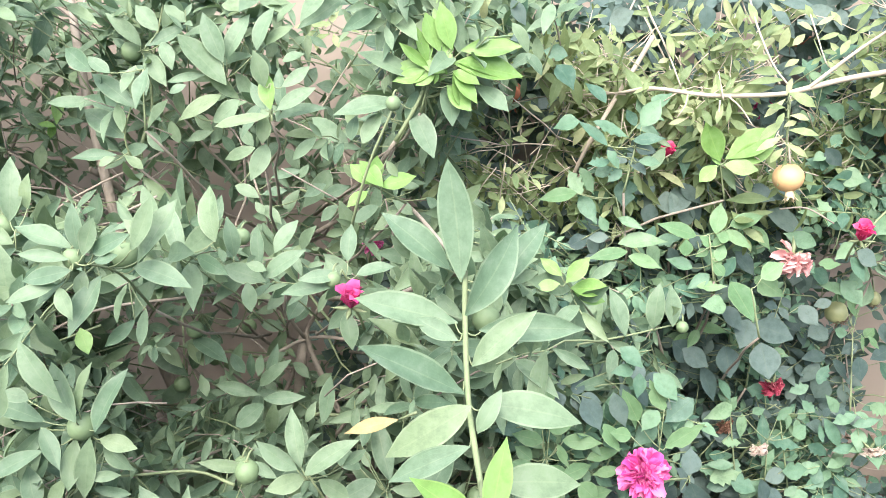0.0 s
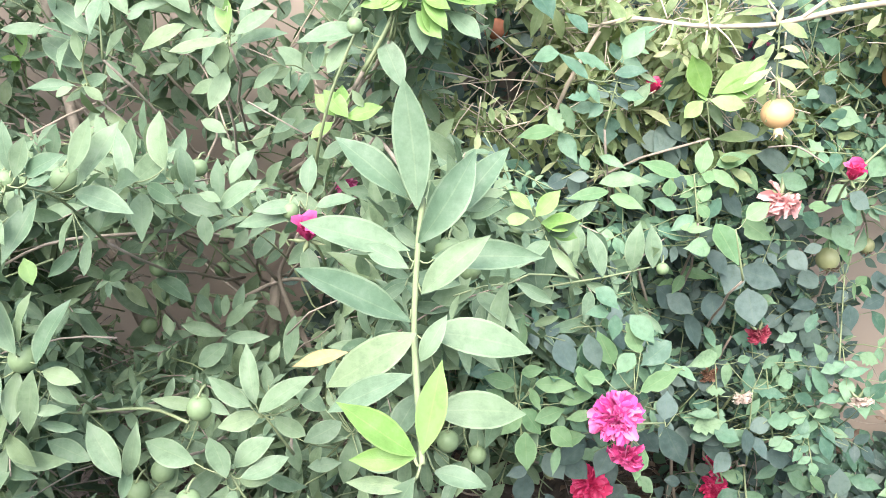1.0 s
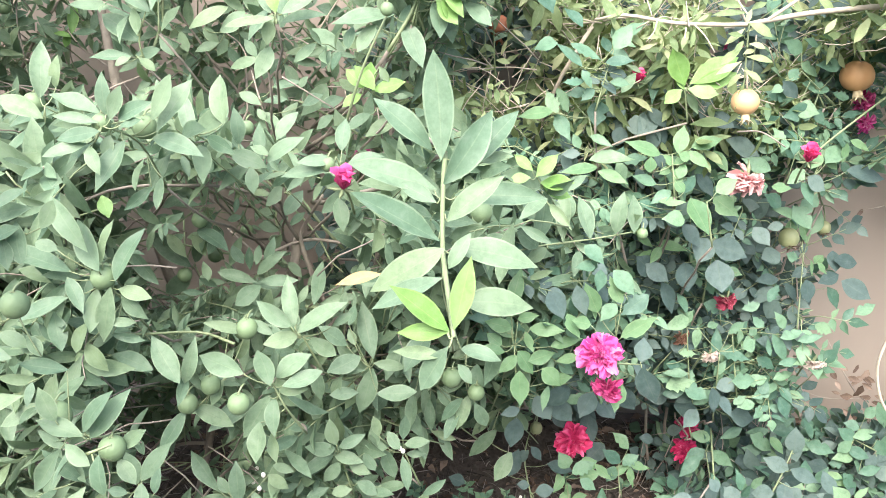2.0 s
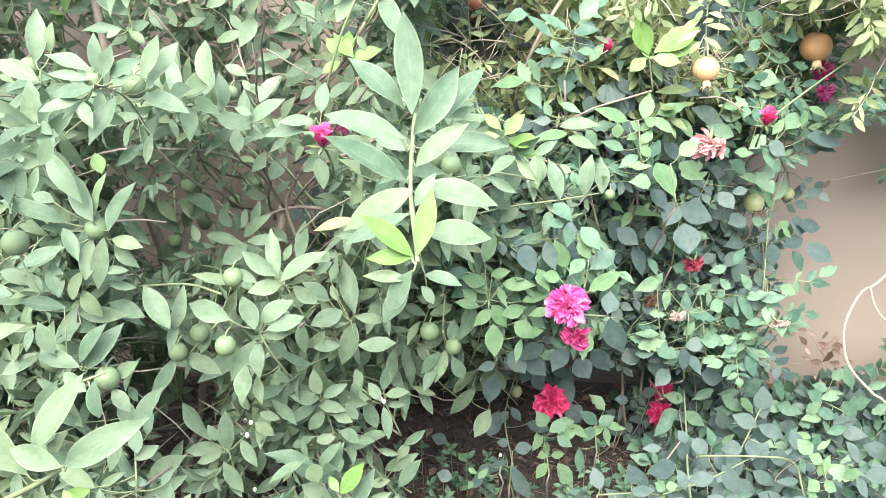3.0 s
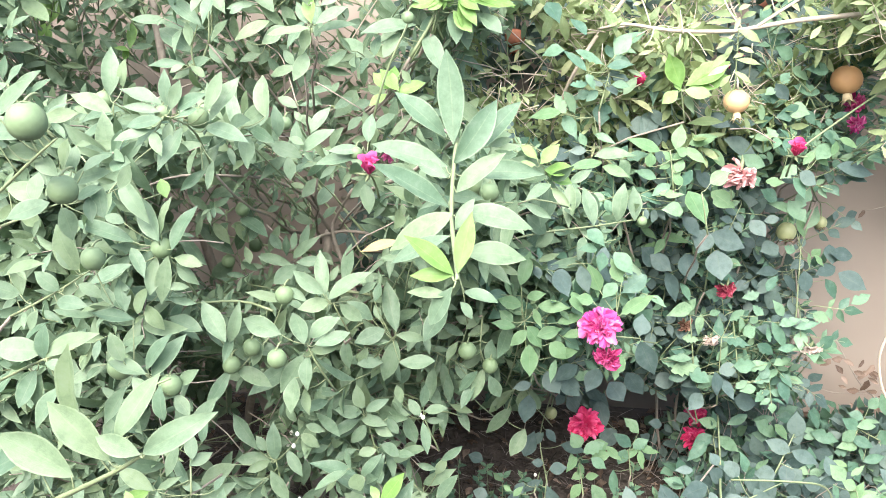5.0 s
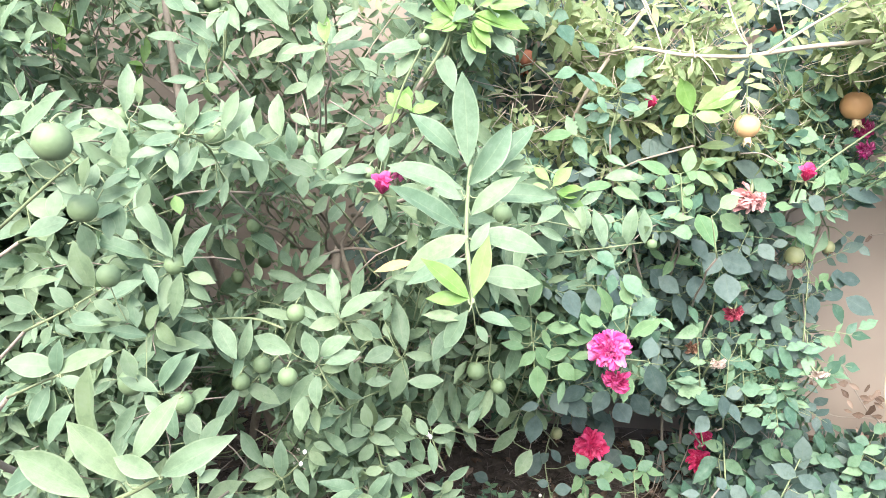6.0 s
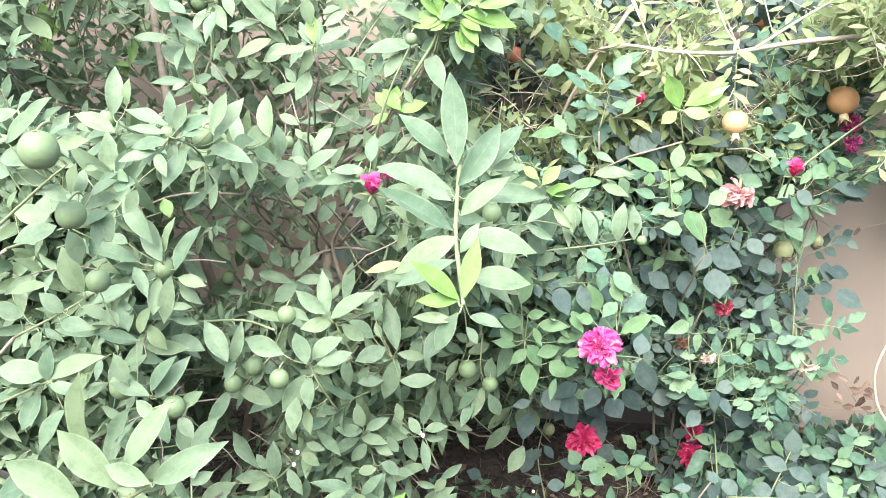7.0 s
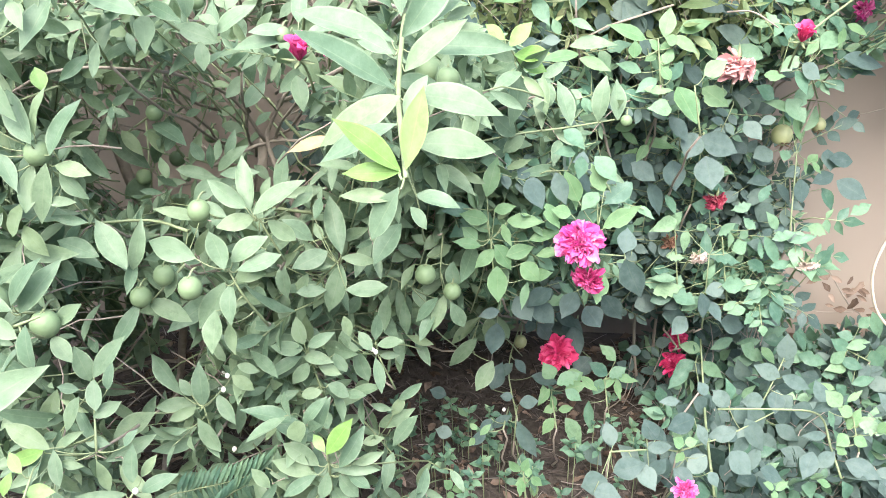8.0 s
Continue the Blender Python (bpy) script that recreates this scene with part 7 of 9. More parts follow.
s = shoot(pomegranate_tree, POM, [(0.118, 1.441, 1.093), (0.187, 1.426, 1.109)], 0.0014, 0.0009, pale_bark, [
    (0.182, 1.417, 1.083, 0.209, 1.42, 1.057, 0.021),
    (0.096, 1.427, 1.063, 0.126, 1.432, 1.071, 0.015),
    (0.059, 1.431, 1.079, 0.039, 1.432, 1.09, 0.018),
    (0.088, 1.436, 1.092, 0.111, 1.452, 1.109, 0.017),
    (0.14, 1.437, 1.118, 0.156, 1.445, 1.141, 0.017),
    (0.164, 1.425, 1.097, 0.135, 1.414, 1.079, 0.017),
    (0.217, 1.416, 1.088, 0.233, 1.42, 1.112, 0.016),
])
leaves_on(s, POM, [
    (0.204, 1.422, 1.11, 0.229, 1.416, 1.083, 0.016),
    (0.06, 1.423, 1.051, 0.056, 1.415, 1.028, 0.015),
    (0.12, 1.423, 1.048, 0.104, 1.43, 1.028, 0.015),
    (0.186, 1.425, 1.121, 0.207, 1.425, 1.145, 0.019),
])
leaves_on(s, POM, [
    (0.235, 1.461, 1.216, 0.219, 1.463, 1.25, 0.02),
    (0.239, 1.453, 1.212, 0.224, 1.441, 1.193, 0.016),
    (0.047, 1.445, 1.078, 0.067, 1.447, 1.109, 0.018),
])
leaves_on(s, POM, [
    (0.227, 1.364, 1.26, 0.203, 1.353, 1.247, 0.017),
    (0.191, 1.346, 1.18, 0.163, 1.344, 1.198, 0.017),
    (0.202, 1.355, 1.17, 0.232, 1.367, 1.177, 0.017),
    (0.164, 1.334, 1.135, 0.141, 1.338, 1.149, 0.015),
    (0.158, 1.321, 1.123, 0.185, 1.316, 1.133, 0.015),
    (0.112, 1.322, 1.109, 0.089, 1.323, 1.123, 0.015),
    (0.123, 1.333, 1.103, 0.132, 1.335, 1.13, 0.013),
    (0.112, 1.311, 1.097, 0.14, 1.317, 1.092, 0.015),
    (0.071, 1.328, 1.113, 0.057, 1.33, 1.136, 0.015),
])
s = shoot(pomegranate_tree, POM, [(0.518, 1.223, 1.183), (0.516, 1.208, 1.134), (0.519, 1.202, 1.079)], 0.0016, 0.0012, green_stem, [
    (0.516, 1.199, 1.089, 0.502, 1.183, 1.047, 0.015),
    (0.522, 1.198, 1.085, 0.536, 1.189, 1.071, 0.014),
])
leaves_on(s, POM, [
])
leaves_on(s, POM, [
    (0.512, 1.211, 1.183, 0.551, 1.199, 1.163, 0.022),
    (0.504, 1.198, 1.176, 0.474, 1.194, 1.149, 0.018),
    (0.5, 1.186, 1.165, 0.473, 1.185, 1.167, 0.016),
    (0.512, 1.194, 1.152, 0.543, 1.199, 1.145, 0.013),
    (0.506, 1.196, 1.135, 0.527, 1.203, 1.142, 0.013),
    (0.515, 1.211, 1.17, 0.532, 1.21, 1.183, 0.013),
    (0.5, 1.187, 1.157, 0.485, 1.176, 1.138, 0.013),
])
s = shoot(pomegranate_tree, POM, [(0.436, 1.497, 1.147), (0.4, 1.52, 1.221), (0.368, 1.567, 1.3)], 0.0018, 0.0012, green_stem, [
    (0.425, 1.497, 1.163, 0.4, 1.496, 1.173, 0.017),
    (0.37, 1.535, 1.251, 0.326, 1.52, 1.237, 0.021),
])
leaves_on(s, POM, [
    (0.419, 1.493, 1.213, 0.451, 1.49, 1.192, 0.016),
])
leaves_on(s, POM, [
    (0.324, 1.318, 1.292, 0.283, 1.309, 1.292, 0.012),
    (0.34, 1.318, 1.266, 0.359, 1.318, 1.305, 0.016),
    (0.348, 1.314, 1.262, 0.378, 1.318, 1.284, 0.012),
    (0.349, 1.301, 1.261, 0.402, 1.302, 1.263, 0.013),
    (0.36, 1.289, 1.223, 0.35, 1.3, 1.265, 0.021),
    (0.367, 1.278, 1.187, 0.386, 1.278, 1.218, 0.016),
    (0.372, 1.287, 1.186, 0.36, 1.287, 1.176, 0.011),
    (0.332, 1.312, 1.288, 0.341, 1.315, 1.313, 0.014),
    (0.344, 1.313, 1.254, 0.328, 1.315, 1.241, 0.012),
    (0.357, 1.311, 1.25, 0.374, 1.307, 1.241, 0.012),
    (0.328, 1.339, 1.304, 0.309, 1.337, 1.32, 0.014),
    (0.359, 1.309, 1.224, 0.34, 1.305, 1.218, 0.011),
])
leaves_on(s, POM, [
    (0.367, 1.285, 1.204, 0.379, 1.275, 1.188, 0.012),
    (0.299, 1.214, 1.182, 0.304, 1.221, 1.2, 0.012),
    (0.283, 1.217, 1.181, 0.307, 1.214, 1.193, 0.012),
    (0.365, 1.221, 1.175, 0.387, 1.229, 1.185, 0.01),
    (0.296, 1.38, 1.245, 0.274, 1.389, 1.258, 0.017),
    (0.27, 1.355, 1.206, 0.247, 1.358, 1.22, 0.015),
    (0.218, 1.355, 1.229, 0.246, 1.365, 1.251, 0.017),
    (0.422, 1.356, 1.224, 0.443, 1.34, 1.199, 0.019),
    (0.419, 1.361, 1.228, 0.393, 1.359, 1.251, 0.017),
    (0.435, 1.354, 1.233, 0.46, 1.351, 1.243, 0.017),
    (0.366, 1.321, 1.128, 0.349, 1.321, 1.109, 0.015),
    (0.365, 1.338, 1.135, 0.382, 1.337, 1.149, 0.013),
])
s = shoot(pomegranate_tree, POM, [(0.613, 1.491, 1.163), (0.594, 1.541, 1.22), (0.578, 1.605, 1.289)], 0.0018, 0.0012, green_stem, [
    (0.579, 1.59, 1.279, 0.546, 1.603, 1.278, 0.026),
])
leaves_on(s, POM, [
])
leaves_on(s, POM, [
    (0.485, 1.292, 1.276, 0.474, 1.31, 1.309, 0.017),
    (0.488, 1.287, 1.272, 0.506, 1.298, 1.301, 0.017),
    (0.501, 1.294, 1.259, 0.515, 1.299, 1.28, 0.016),
    (0.52, 1.285, 1.238, 0.531, 1.286, 1.274, 0.021),
    (0.51, 1.271, 1.231, 0.467, 1.262, 1.227, 0.017),
    (0.528, 1.278, 1.205, 0.479, 1.276, 1.207, 0.019),
    (0.528, 1.266, 1.196, 0.469, 1.267, 1.19, 0.016),
    (0.528, 1.275, 1.214, 0.55, 1.276, 1.226, 0.017),
    (0.538, 1.279, 1.2, 0.566, 1.287, 1.213, 0.016),
    (0.495, 1.282, 1.251, 0.476, 1.282, 1.247, 0.014),
    (0.506, 1.284, 1.234, 0.493, 1.284, 1.22, 0.012),
    (0.501, 1.192, 1.181, 0.51, 1.199, 1.206, 0.015),
])
s = shoot(pomegranate_tree, POM, [(0.629, 1.475, 1.145), (0.624, 1.453, 1.077), (0.623, 1.444, 1.017)], 0.0015, 0.0011, green_stem, [
])
leaves_on(s, POM, [
])
leaves_on(s, POM, [
    (0.506, 1.179, 1.133, 0.546, 1.166, 1.127, 0.018),
    (0.497, 1.18, 1.146, 0.464, 1.179, 1.117, 0.02),
    (0.498, 1.175, 1.126, 0.455, 1.161, 1.105, 0.02),
    (0.508, 1.179, 1.117, 0.525, 1.177, 1.085, 0.015),
    (0.503, 1.175, 1.113, 0.535, 1.167, 1.094, 0.015),
    (0.5, 1.175, 1.107, 0.483, 1.175, 1.084, 0.015),
])
s = shoot(pomegranate_tree, POM, [(0.72, 1.525, 1.17), (0.698, 1.568, 1.239)], 0.0016, 0.0012, green_stem, [
    (0.739, 1.518, 1.16, 0.784, 1.531, 1.18, 0.021),
])
leaves_on(s, POM, [
    (0.775, 1.557, 1.25, 0.755, 1.551, 1.229, 0.019),
    (0.731, 1.551, 1.25, 0.748, 1.538, 1.235, 0.019),
    (0.804, 1.578, 1.269, 0.832, 1.575, 1.249, 0.021),
    (0.726, 1.574, 1.279, 0.709, 1.589, 1.299, 0.019),
    (0.743, 1.542, 1.21, 0.725, 1.558, 1.234, 0.019),
    (0.806, 1.57, 1.3, 0.772, 1.569, 1.31, 0.021),
    (0.683, 1.27, 1.193, 0.663, 1.264, 1.167, 0.019),
    (0.734, 1.49, 1.107, 0.713, 1.491, 1.112, 0.015),
])
leaves_on(s, POM, [
    (0.59, 1.331, 1.266, 0.563, 1.331, 1.279, 0.016),
    (0.598, 1.34, 1.274, 0.624, 1.336, 1.289, 0.018),
    (0.596, 1.319, 1.253, 0.63, 1.327, 1.263, 0.016),
    (0.571, 1.315, 1.262, 0.55, 1.309, 1.244, 0.014),
    (0.596, 1.304, 1.237, 0.621, 1.305, 1.233, 0.016),
    (0.604, 1.319, 1.227, 0.587, 1.316, 1.214, 0.014),
    (0.59, 1.34, 1.283, 0.577, 1.344, 1.306, 0.016),
    (0.644, 1.337, 1.287, 0.681, 1.345, 1.306, 0.018),
    (0.647, 1.323, 1.253, 0.631, 1.314, 1.229, 0.018),
    (0.655, 1.323, 1.262, 0.683, 1.33, 1.274, 0.014),
    (0.634, 1.331, 1.274, 0.62, 1.347, 1.296, 0.014),
])
s = shoot(pomegranate_tree, POM, [(0.813, 1.302, 1.219), (0.737, 1.287, 1.209)], 0.0016, 0.0014, green_stem, [
    (0.709, 1.282, 1.208, 0.723, 1.301, 1.259, 0.027),
    (0.735, 1.281, 1.204, 0.772, 1.261, 1.181, 0.027),
    (0.746, 1.281, 1.199, 0.713, 1.257, 1.153, 0.027),
    (0.769, 1.288, 1.21, 0.803, 1.287, 1.232, 0.025),
    (0.781, 1.283, 1.191, 0.756, 1.285, 1.158, 0.025),
    (0.683, 1.278, 1.197, 0.65, 1.287, 1.226, 0.021),
    (0.63, 1.277, 1.195, 0.598, 1.289, 1.223, 0.019),
])
leaves_on(s, POM, [
])
leaves_on(s, POM, [
    (0.664, 1.325, 1.24, 0.707, 1.341, 1.254, 0.016),
    (0.672, 1.302, 1.229, 0.696, 1.301, 1.218, 0.014),
    (0.41, 1.207, 1.183, 0.404, 1.216, 1.211, 0.01),
    (0.417, 1.211, 1.166, 0.406, 1.197, 1.139, 0.012),
    (0.421, 1.198, 1.172, 0.416, 1.186, 1.142, 0.013),
    (0.428, 1.21, 1.183, 0.448, 1.215, 1.194, 0.012),
    (0.422, 1.225, 1.183, 0.434, 1.235, 1.205, 0.008),
    (0.375, 1.321, 1.123, 0.398, 1.311, 1.102, 0.017),
    (0.386, 1.32, 1.11, 0.366, 1.312, 1.092, 0.015),
])
s = shoot(pomegranate_tree, POM, [(0.245, 1.605, 1.028), (0.197, 1.588, 1.042)], 0.0014, 0.001, green_stem, [
    (0.208, 1.59, 1.042, 0.243, 1.602, 1.057, 0.022),
    (0.215, 1.587, 1.02, 0.24, 1.561, 0.991, 0.025),
    (0.232, 1.595, 1.029, 0.279, 1.599, 1.006, 0.025),
    (0.096, 1.584, 1.043, 0.063, 1.603, 1.068, 0.02),
])
leaves_on(s, POM, [
    (0.232, 1.591, 1.03, 0.172, 1.599, 0.983, 0.034),
    (0.185, 1.577, 1.039, 0.198, 1.585, 1.063, 0.022),
    (0.09, 1.572, 1.028, 0.073, 1.561, 1.008, 0.016),
])
leaves_on(s, POM, [
    (0.08, 1.321, 1.091, 0.052, 1.31, 1.082, 0.017),
])
s = shoot(pomegranate_tree, POM, [(-0.193, 1.55, 1.25), (-0.232, 1.533, 1.261)], 0.0014, 0.001, green_stem, [
    (-0.231, 1.527, 1.256, -0.257, 1.523, 1.241, 0.021),
    (-0.217, 1.536, 1.261, -0.193, 1.559, 1.29, 0.021),
    (-0.227, 1.529, 1.251, -0.232, 1.523, 1.221, 0.021),
    (-0.242, 1.532, 1.271, -0.272, 1.525, 1.261, 0.019),
])
leaves_on(s, POM, [
    (-0.199, 1.522, 1.271, -0.248, 1.507, 1.267, 0.025),
    (-0.23, 1.526, 1.281, -0.239, 1.528, 1.305, 0.021),
    (-0.215, 1.534, 1.286, -0.209, 1.535, 1.31, 0.019),
    (-0.205, 1.518, 1.252, -0.234, 1.508, 1.242, 0.021),
    (-0.201, 1.53, 1.251, -0.19, 1.519, 1.226, 0.017),
    (-0.19, 1.531, 1.261, -0.15, 1.538, 1.251, 0.017),
])
# ---- branches ----


def limb(name, pts, r0, r1, material, plant):
    """A limb that stands clear of the inner leaves."""
    line = smooth(pts)
    OUTER.extend((p, 0.012) for p in line)
    return stem(name, line, r0, r1, material, plant)


limb("branch", [(0.993, 1.342, 1.238), (0.813, 1.302, 1.219), (0.648, 1.273, 1.201), (0.544, 1.235, 1.185), (0.5, 1.222, 1.179), (0.398, 1.22, 1.178), (0.319, 1.242, 1.186), (0.275, 1.28, 1.174)], 0.0055, 0.0025, pale_bark, pomegranate_tree)
limb("branch", [(0.355, 1.41, 1.252), (0.322, 1.375, 1.208), (0.262, 1.309, 1.134), (0.227, 1.326, 1.054), (0.203, 1.394, 0.937)], 0.0045, 0.003, pale_bark, pomegranate_tree)
limb("branch", [(0.554, 1.236, 1.189), (0.646, 1.285, 1.241), (0.737, 1.323, 1.29), (0.814, 1.369, 1.335)], 0.003, 0.002, pale_bark, pomegranate_tree)
limb("branch", [(0.609, 1.481, 1.165), (0.594, 1.541, 1.22), (0.581, 1.616, 1.288), (0.578, 1.689, 1.351)], 0.0022, 0.0014, pale_bark, pomegranate_tree)
limb("branch", [(0.436, 1.497, 1.147), (0.4, 1.52, 1.221), (0.363, 1.567, 1.3)], 0.0022, 0.0014, pale_bark, pomegranate_tree)
limb("branch", [(0.629, 1.475, 1.145), (0.624, 1.453, 1.077), (0.619, 1.434, 1.019)], 0.0016, 0.0012, pale_bark, pomegranate_tree)
limb("branch", [(0.33, 1.242, 1.185), (0.277, 1.36, 1.163), (0.187, 1.458, 1.147), (0.119, 1.503, 1.125)], 0.002, 0.001, pale_bark, pomegranate_tree)
limb("branch", [(0.317, 1.357, 1.334), (0.328, 1.333, 1.292), (0.345, 1.310, 1.254), (0.358, 1.289, 1.219), (0.369, 1.267, 1.184)], 0.002, 0.0012, pale_bark, pomegranate_tree)
limb("branch", [(0.477, 1.322, 1.322), (0.484, 1.290, 1.276), (0.501, 1.255, 1.222), (0.519, 1.227, 1.191)], 0.0018, 0.0014, pale_bark, pomegranate_tree)
limb("branch", [(0.585, 1.345, 1.296), (0.591, 1.320, 1.262), (0.600, 1.292, 1.219), (0.609, 1.275, 1.209)], 0.0014, 0.001, pale_bark, pomegranate_tree)
limb("branch", [(0.425, 1.212, 1.177), (0.442, 1.202, 1.161), (0.457, 1.188, 1.137)], 0.0016, 0.0008, pale_bark, pomegranate_tree)
limb("branch", [(0.412, 1.210, 1.172), (0.410, 1.204, 1.154), (0.407, 1.199, 1.137)], 0.0016, 0.0008, pale_bark, pomegranate_tree)
limb("branch", [(0.417, 1.211, 1.173), (0.413, 1.217, 1.194), (0.410, 1.224, 1.213)], 0.0016, 0.0008, pale_bark, pomegranate_tree)
limb("branch", [(0.364, 1.213, 1.180), (0.360, 1.208, 1.164), (0.348, 1.202, 1.148)], 0.0014, 0.0007, pale_bark, pomegranate_tree)
limb("branch", [(0.295, 1.314, 1.167), (0.235, 1.326, 1.173), (0.200, 1.335, 1.167)], 0.0016, 0.0008, pale_bark, pomegranate_tree)
limb("branch", [(-0.044, 1.347, 1.271), (-0.086, 1.351, 1.259), (-0.123, 1.359, 1.258), (-0.170, 1.370, 1.268), (-0.199, 1.385, 1.290)], 0.0018, 0.001, pale_bark, pomegranate_tree)
limb("branch", [(-0.120, 1.374, 1.257), (-0.146, 1.389, 1.226), (-0.177, 1.399, 1.183), (-0.219, 1.403, 1.120)], 0.0012, 0.0016, pale_bark, pomegranate_tree)
limb("branch", [(0.191, 1.348, 1.078), (0.139, 1.349, 1.081), (0.082, 1.347, 1.075), (0.065, 1.347, 1.075)], 0.0014, 0.0007, pale_bark, pomegranate_tree)
limb("branch", [(0.111, 1.348, 1.078), (0.091, 1.355, 1.099), (0.080, 1.358, 1.111)], 0.0012, 0.0006, pale_bark, pomegranate_tree)
limb("branch", [(0.134, 1.349, 1.081), (0.130, 1.358, 1.108), (0.144, 1.362, 1.122)], 0.0012, 0.0006, pale_bark, pomegranate_tree)
limb("cane", [(0.948, 1.4, 1.089), (0.862, 1.342, 1.076), (0.69, 1.212, 1.002), (0.631, 1.16, 0.975)], 0.0024, 0.0016, green_stem, rose)
limb("cane", [(0.522, 1.21, 1.005), (0.564, 1.211, 1.006), (0.607, 1.205, 0.983)], 0.0015, 0.0012, bark, rose)
limb("branch", [(-0.44, 0.959, 0.918), (-0.547, 0.945, 0.879), (-0.578, 0.841, 0.881)], 0.0015, 0.0013, green_stem, citrus)
limb("branch", [(-0.569, 0.994, 0.869), (-0.45, 0.964, 0.935), (-0.365, 1.017, 0.931), (-0.312, 1.113, 0.901), (-0.268, 1.202, 0.848), (-0.236, 1.269, 0.76)], 0.0016, 0.0032, bark, citrus)
limb("branch", [(-0.317, 1.217, 0.731), (-0.23, 1.27, 0.76), (-0.14, 1.232, 0.771)], 0.0035, 0.003, bark, citrus)
limb("branch", [(-0.182, 1.209, 0.867), (-0.223, 1.259, 0.794), (-0.232, 1.269, 0.759), (-0.213, 1.27, 0.694), (-0.165, 1.274, 0.569)], 0.0026, 0.006, bark, citrus)
limb("branch", [(-0.521, 0.871, 0.806), (-0.419, 0.85, 0.768), (-0.306, 0.853, 0.771), (-0.249, 0.831, 0.766)], 0.0014, 0.0022, green_stem, citrus)
limb("branch", [(-0.248, 1.218, 1.067), (-0.162, 1.205, 1.021)], 0.0014, 0.0014, bark, citrus)
limb("branch", [(-0.308, 1.449, 1.098), (-0.235, 1.473, 1.01)], 0.0014, 0.0014, bark, citrus)
limb("branch", [(-0.062, 1.017, 1.188), (-0.095, 1.026, 1.115), (-0.12, 1.053, 1.037), (-0.142, 1.134, 0.961)], 0.0016, 0.0026, green_stem, citrus)
limb("branch", [(-0.141, 1.366, 1.004), (-0.076, 1.288, 1.088), (-0.019, 1.169, 1.208)], 0.004, 0.0025, pale_bark, citrus)
limb("branch", [(-0.878, 1.567, 0.978), (-0.811, 1.612, 1.117), (-0.755, 1.691, 1.198), (-0.754, 1.779, 1.307)], 0.004, 0.003, bark, citrus)
limb("branch", [(-0.878, 1.595, 1.063), (-0.731, 1.552, 1.092), (-0.62, 1.612, 1.117)], 0.002, 0.0015, bark, citrus)
limb("branch", [(-0.699, 1.571, 0.989), (-0.671, 1.654, 0.922), (-0.593, 1.673, 0.817)], 0.006, 0.006, bark, citrus)
limb("trunk", [(-0.369, 1.157, 0.493), (-0.412, 1.248, 0.372), (-0.447, 1.309, 0.258), (-0.483, 1.306, 0.121), (-0.509, 1.3, -0.022)], 0.006, 0.008, bark, citrus)
limb("branch", [(-0.527, 1.181, 0.336), (-0.488, 1.275, 0.305), (-0.447, 1.318, 0.28)], 0.003, 0.004, bark, citrus)
limb("branch", [(-0.246, 1.343, 0.729), (-0.313, 1.332, 0.574), (-0.422, 1.31, 0.389), (-0.447, 1.309, 0.258)], 0.004, 0.007, bark, citrus)
limb("branch", [(-0.48, 0.956, 0.575), (-0.538, 1.181, 0.336), (-0.431, 1.125, 0.464)], 0.002, 0.002, bark, citrus)
limb("cane", [(0.594, 1.078, 0.151), (0.594, 1.169, 0.237), (0.639, 1.326, 0.225), (0.648, 1.412, 0.299)], 0.003, 0.002, green_stem, low_rose)
limb("cane", [(0.599, 1.241, 0.28), (0.513, 1.128, 0.265)], 0.002, 0.002, bark, low_rose)
limb("cane", [(0.83, 1.088, 0.186), (0.818, 1.129, 0.231), (0.81, 1.177, 0.268), (0.734, 1.182, 0.276), (0.615, 1.184, 0.273)], 0.0024, 0.002, green_stem, low_rose)
CABLE = [(1.62, 1.8, 0.95), (1.195, 1.604, 0.548), (1.104, 1.565, 0.495), (1.051, 1.515, 0.441), (1.046, 1.497, 0.39), (1.053, 1.459, 0.341), (1.092, 1.411, 0.3), (1.131, 1.378, 0.267), (1.3, 1.25, 0.02)]
CABLE_END = [(1.122, 1.568, 0.504), (1.129, 1.544, 0.467), (1.149, 1.523, 0.439), (1.198, 1.505, 0.418), (1.35, 1.5, 0.02)]
DRY_TWIG = [(1.051, 1.753, 0.363), (1.09, 1.727, 0.294), (1.12, 1.689, 0.245), (1.148, 1.655, 0.212), (1.2, 1.72, 0.0)]
DRY_SIDE = [(1.128, 1.684, 0.231), (1.035, 1.667, 0.239), (0.973, 1.654, 0.261)]
BLOSSOMS = [(-0.028, 0.95, 0.53), (-0.023, 0.949, 0.526), (-0.257, 0.952, 0.482), (-0.262, 0.945, 0.459), (-0.029, 1.019, 0.921), (-0.227, 0.867, 0.532), (-0.232, 0.859, 0.514), (-0.229, 0.875, 0.4), (-0.286, 0.651, 0.508), (0.21, 1.23, 0.234)]
FRONDS = [[(-0.3, 0.9, 0.0), (-0.29, 0.86, 0.25), (-0.312, 0.815, 0.355), (-0.279, 0.82, 0.369), (-0.232, 0.815, 0.386), (-0.188, 0.82, 0.4)], [(-0.28, 0.9, 0.0), (-0.25, 0.88, 0.2), (-0.262, 0.8, 0.323), (-0.23, 0.815, 0.361), (-0.198, 0.823, 0.38), (-0.172, 0.842, 0.401)]]

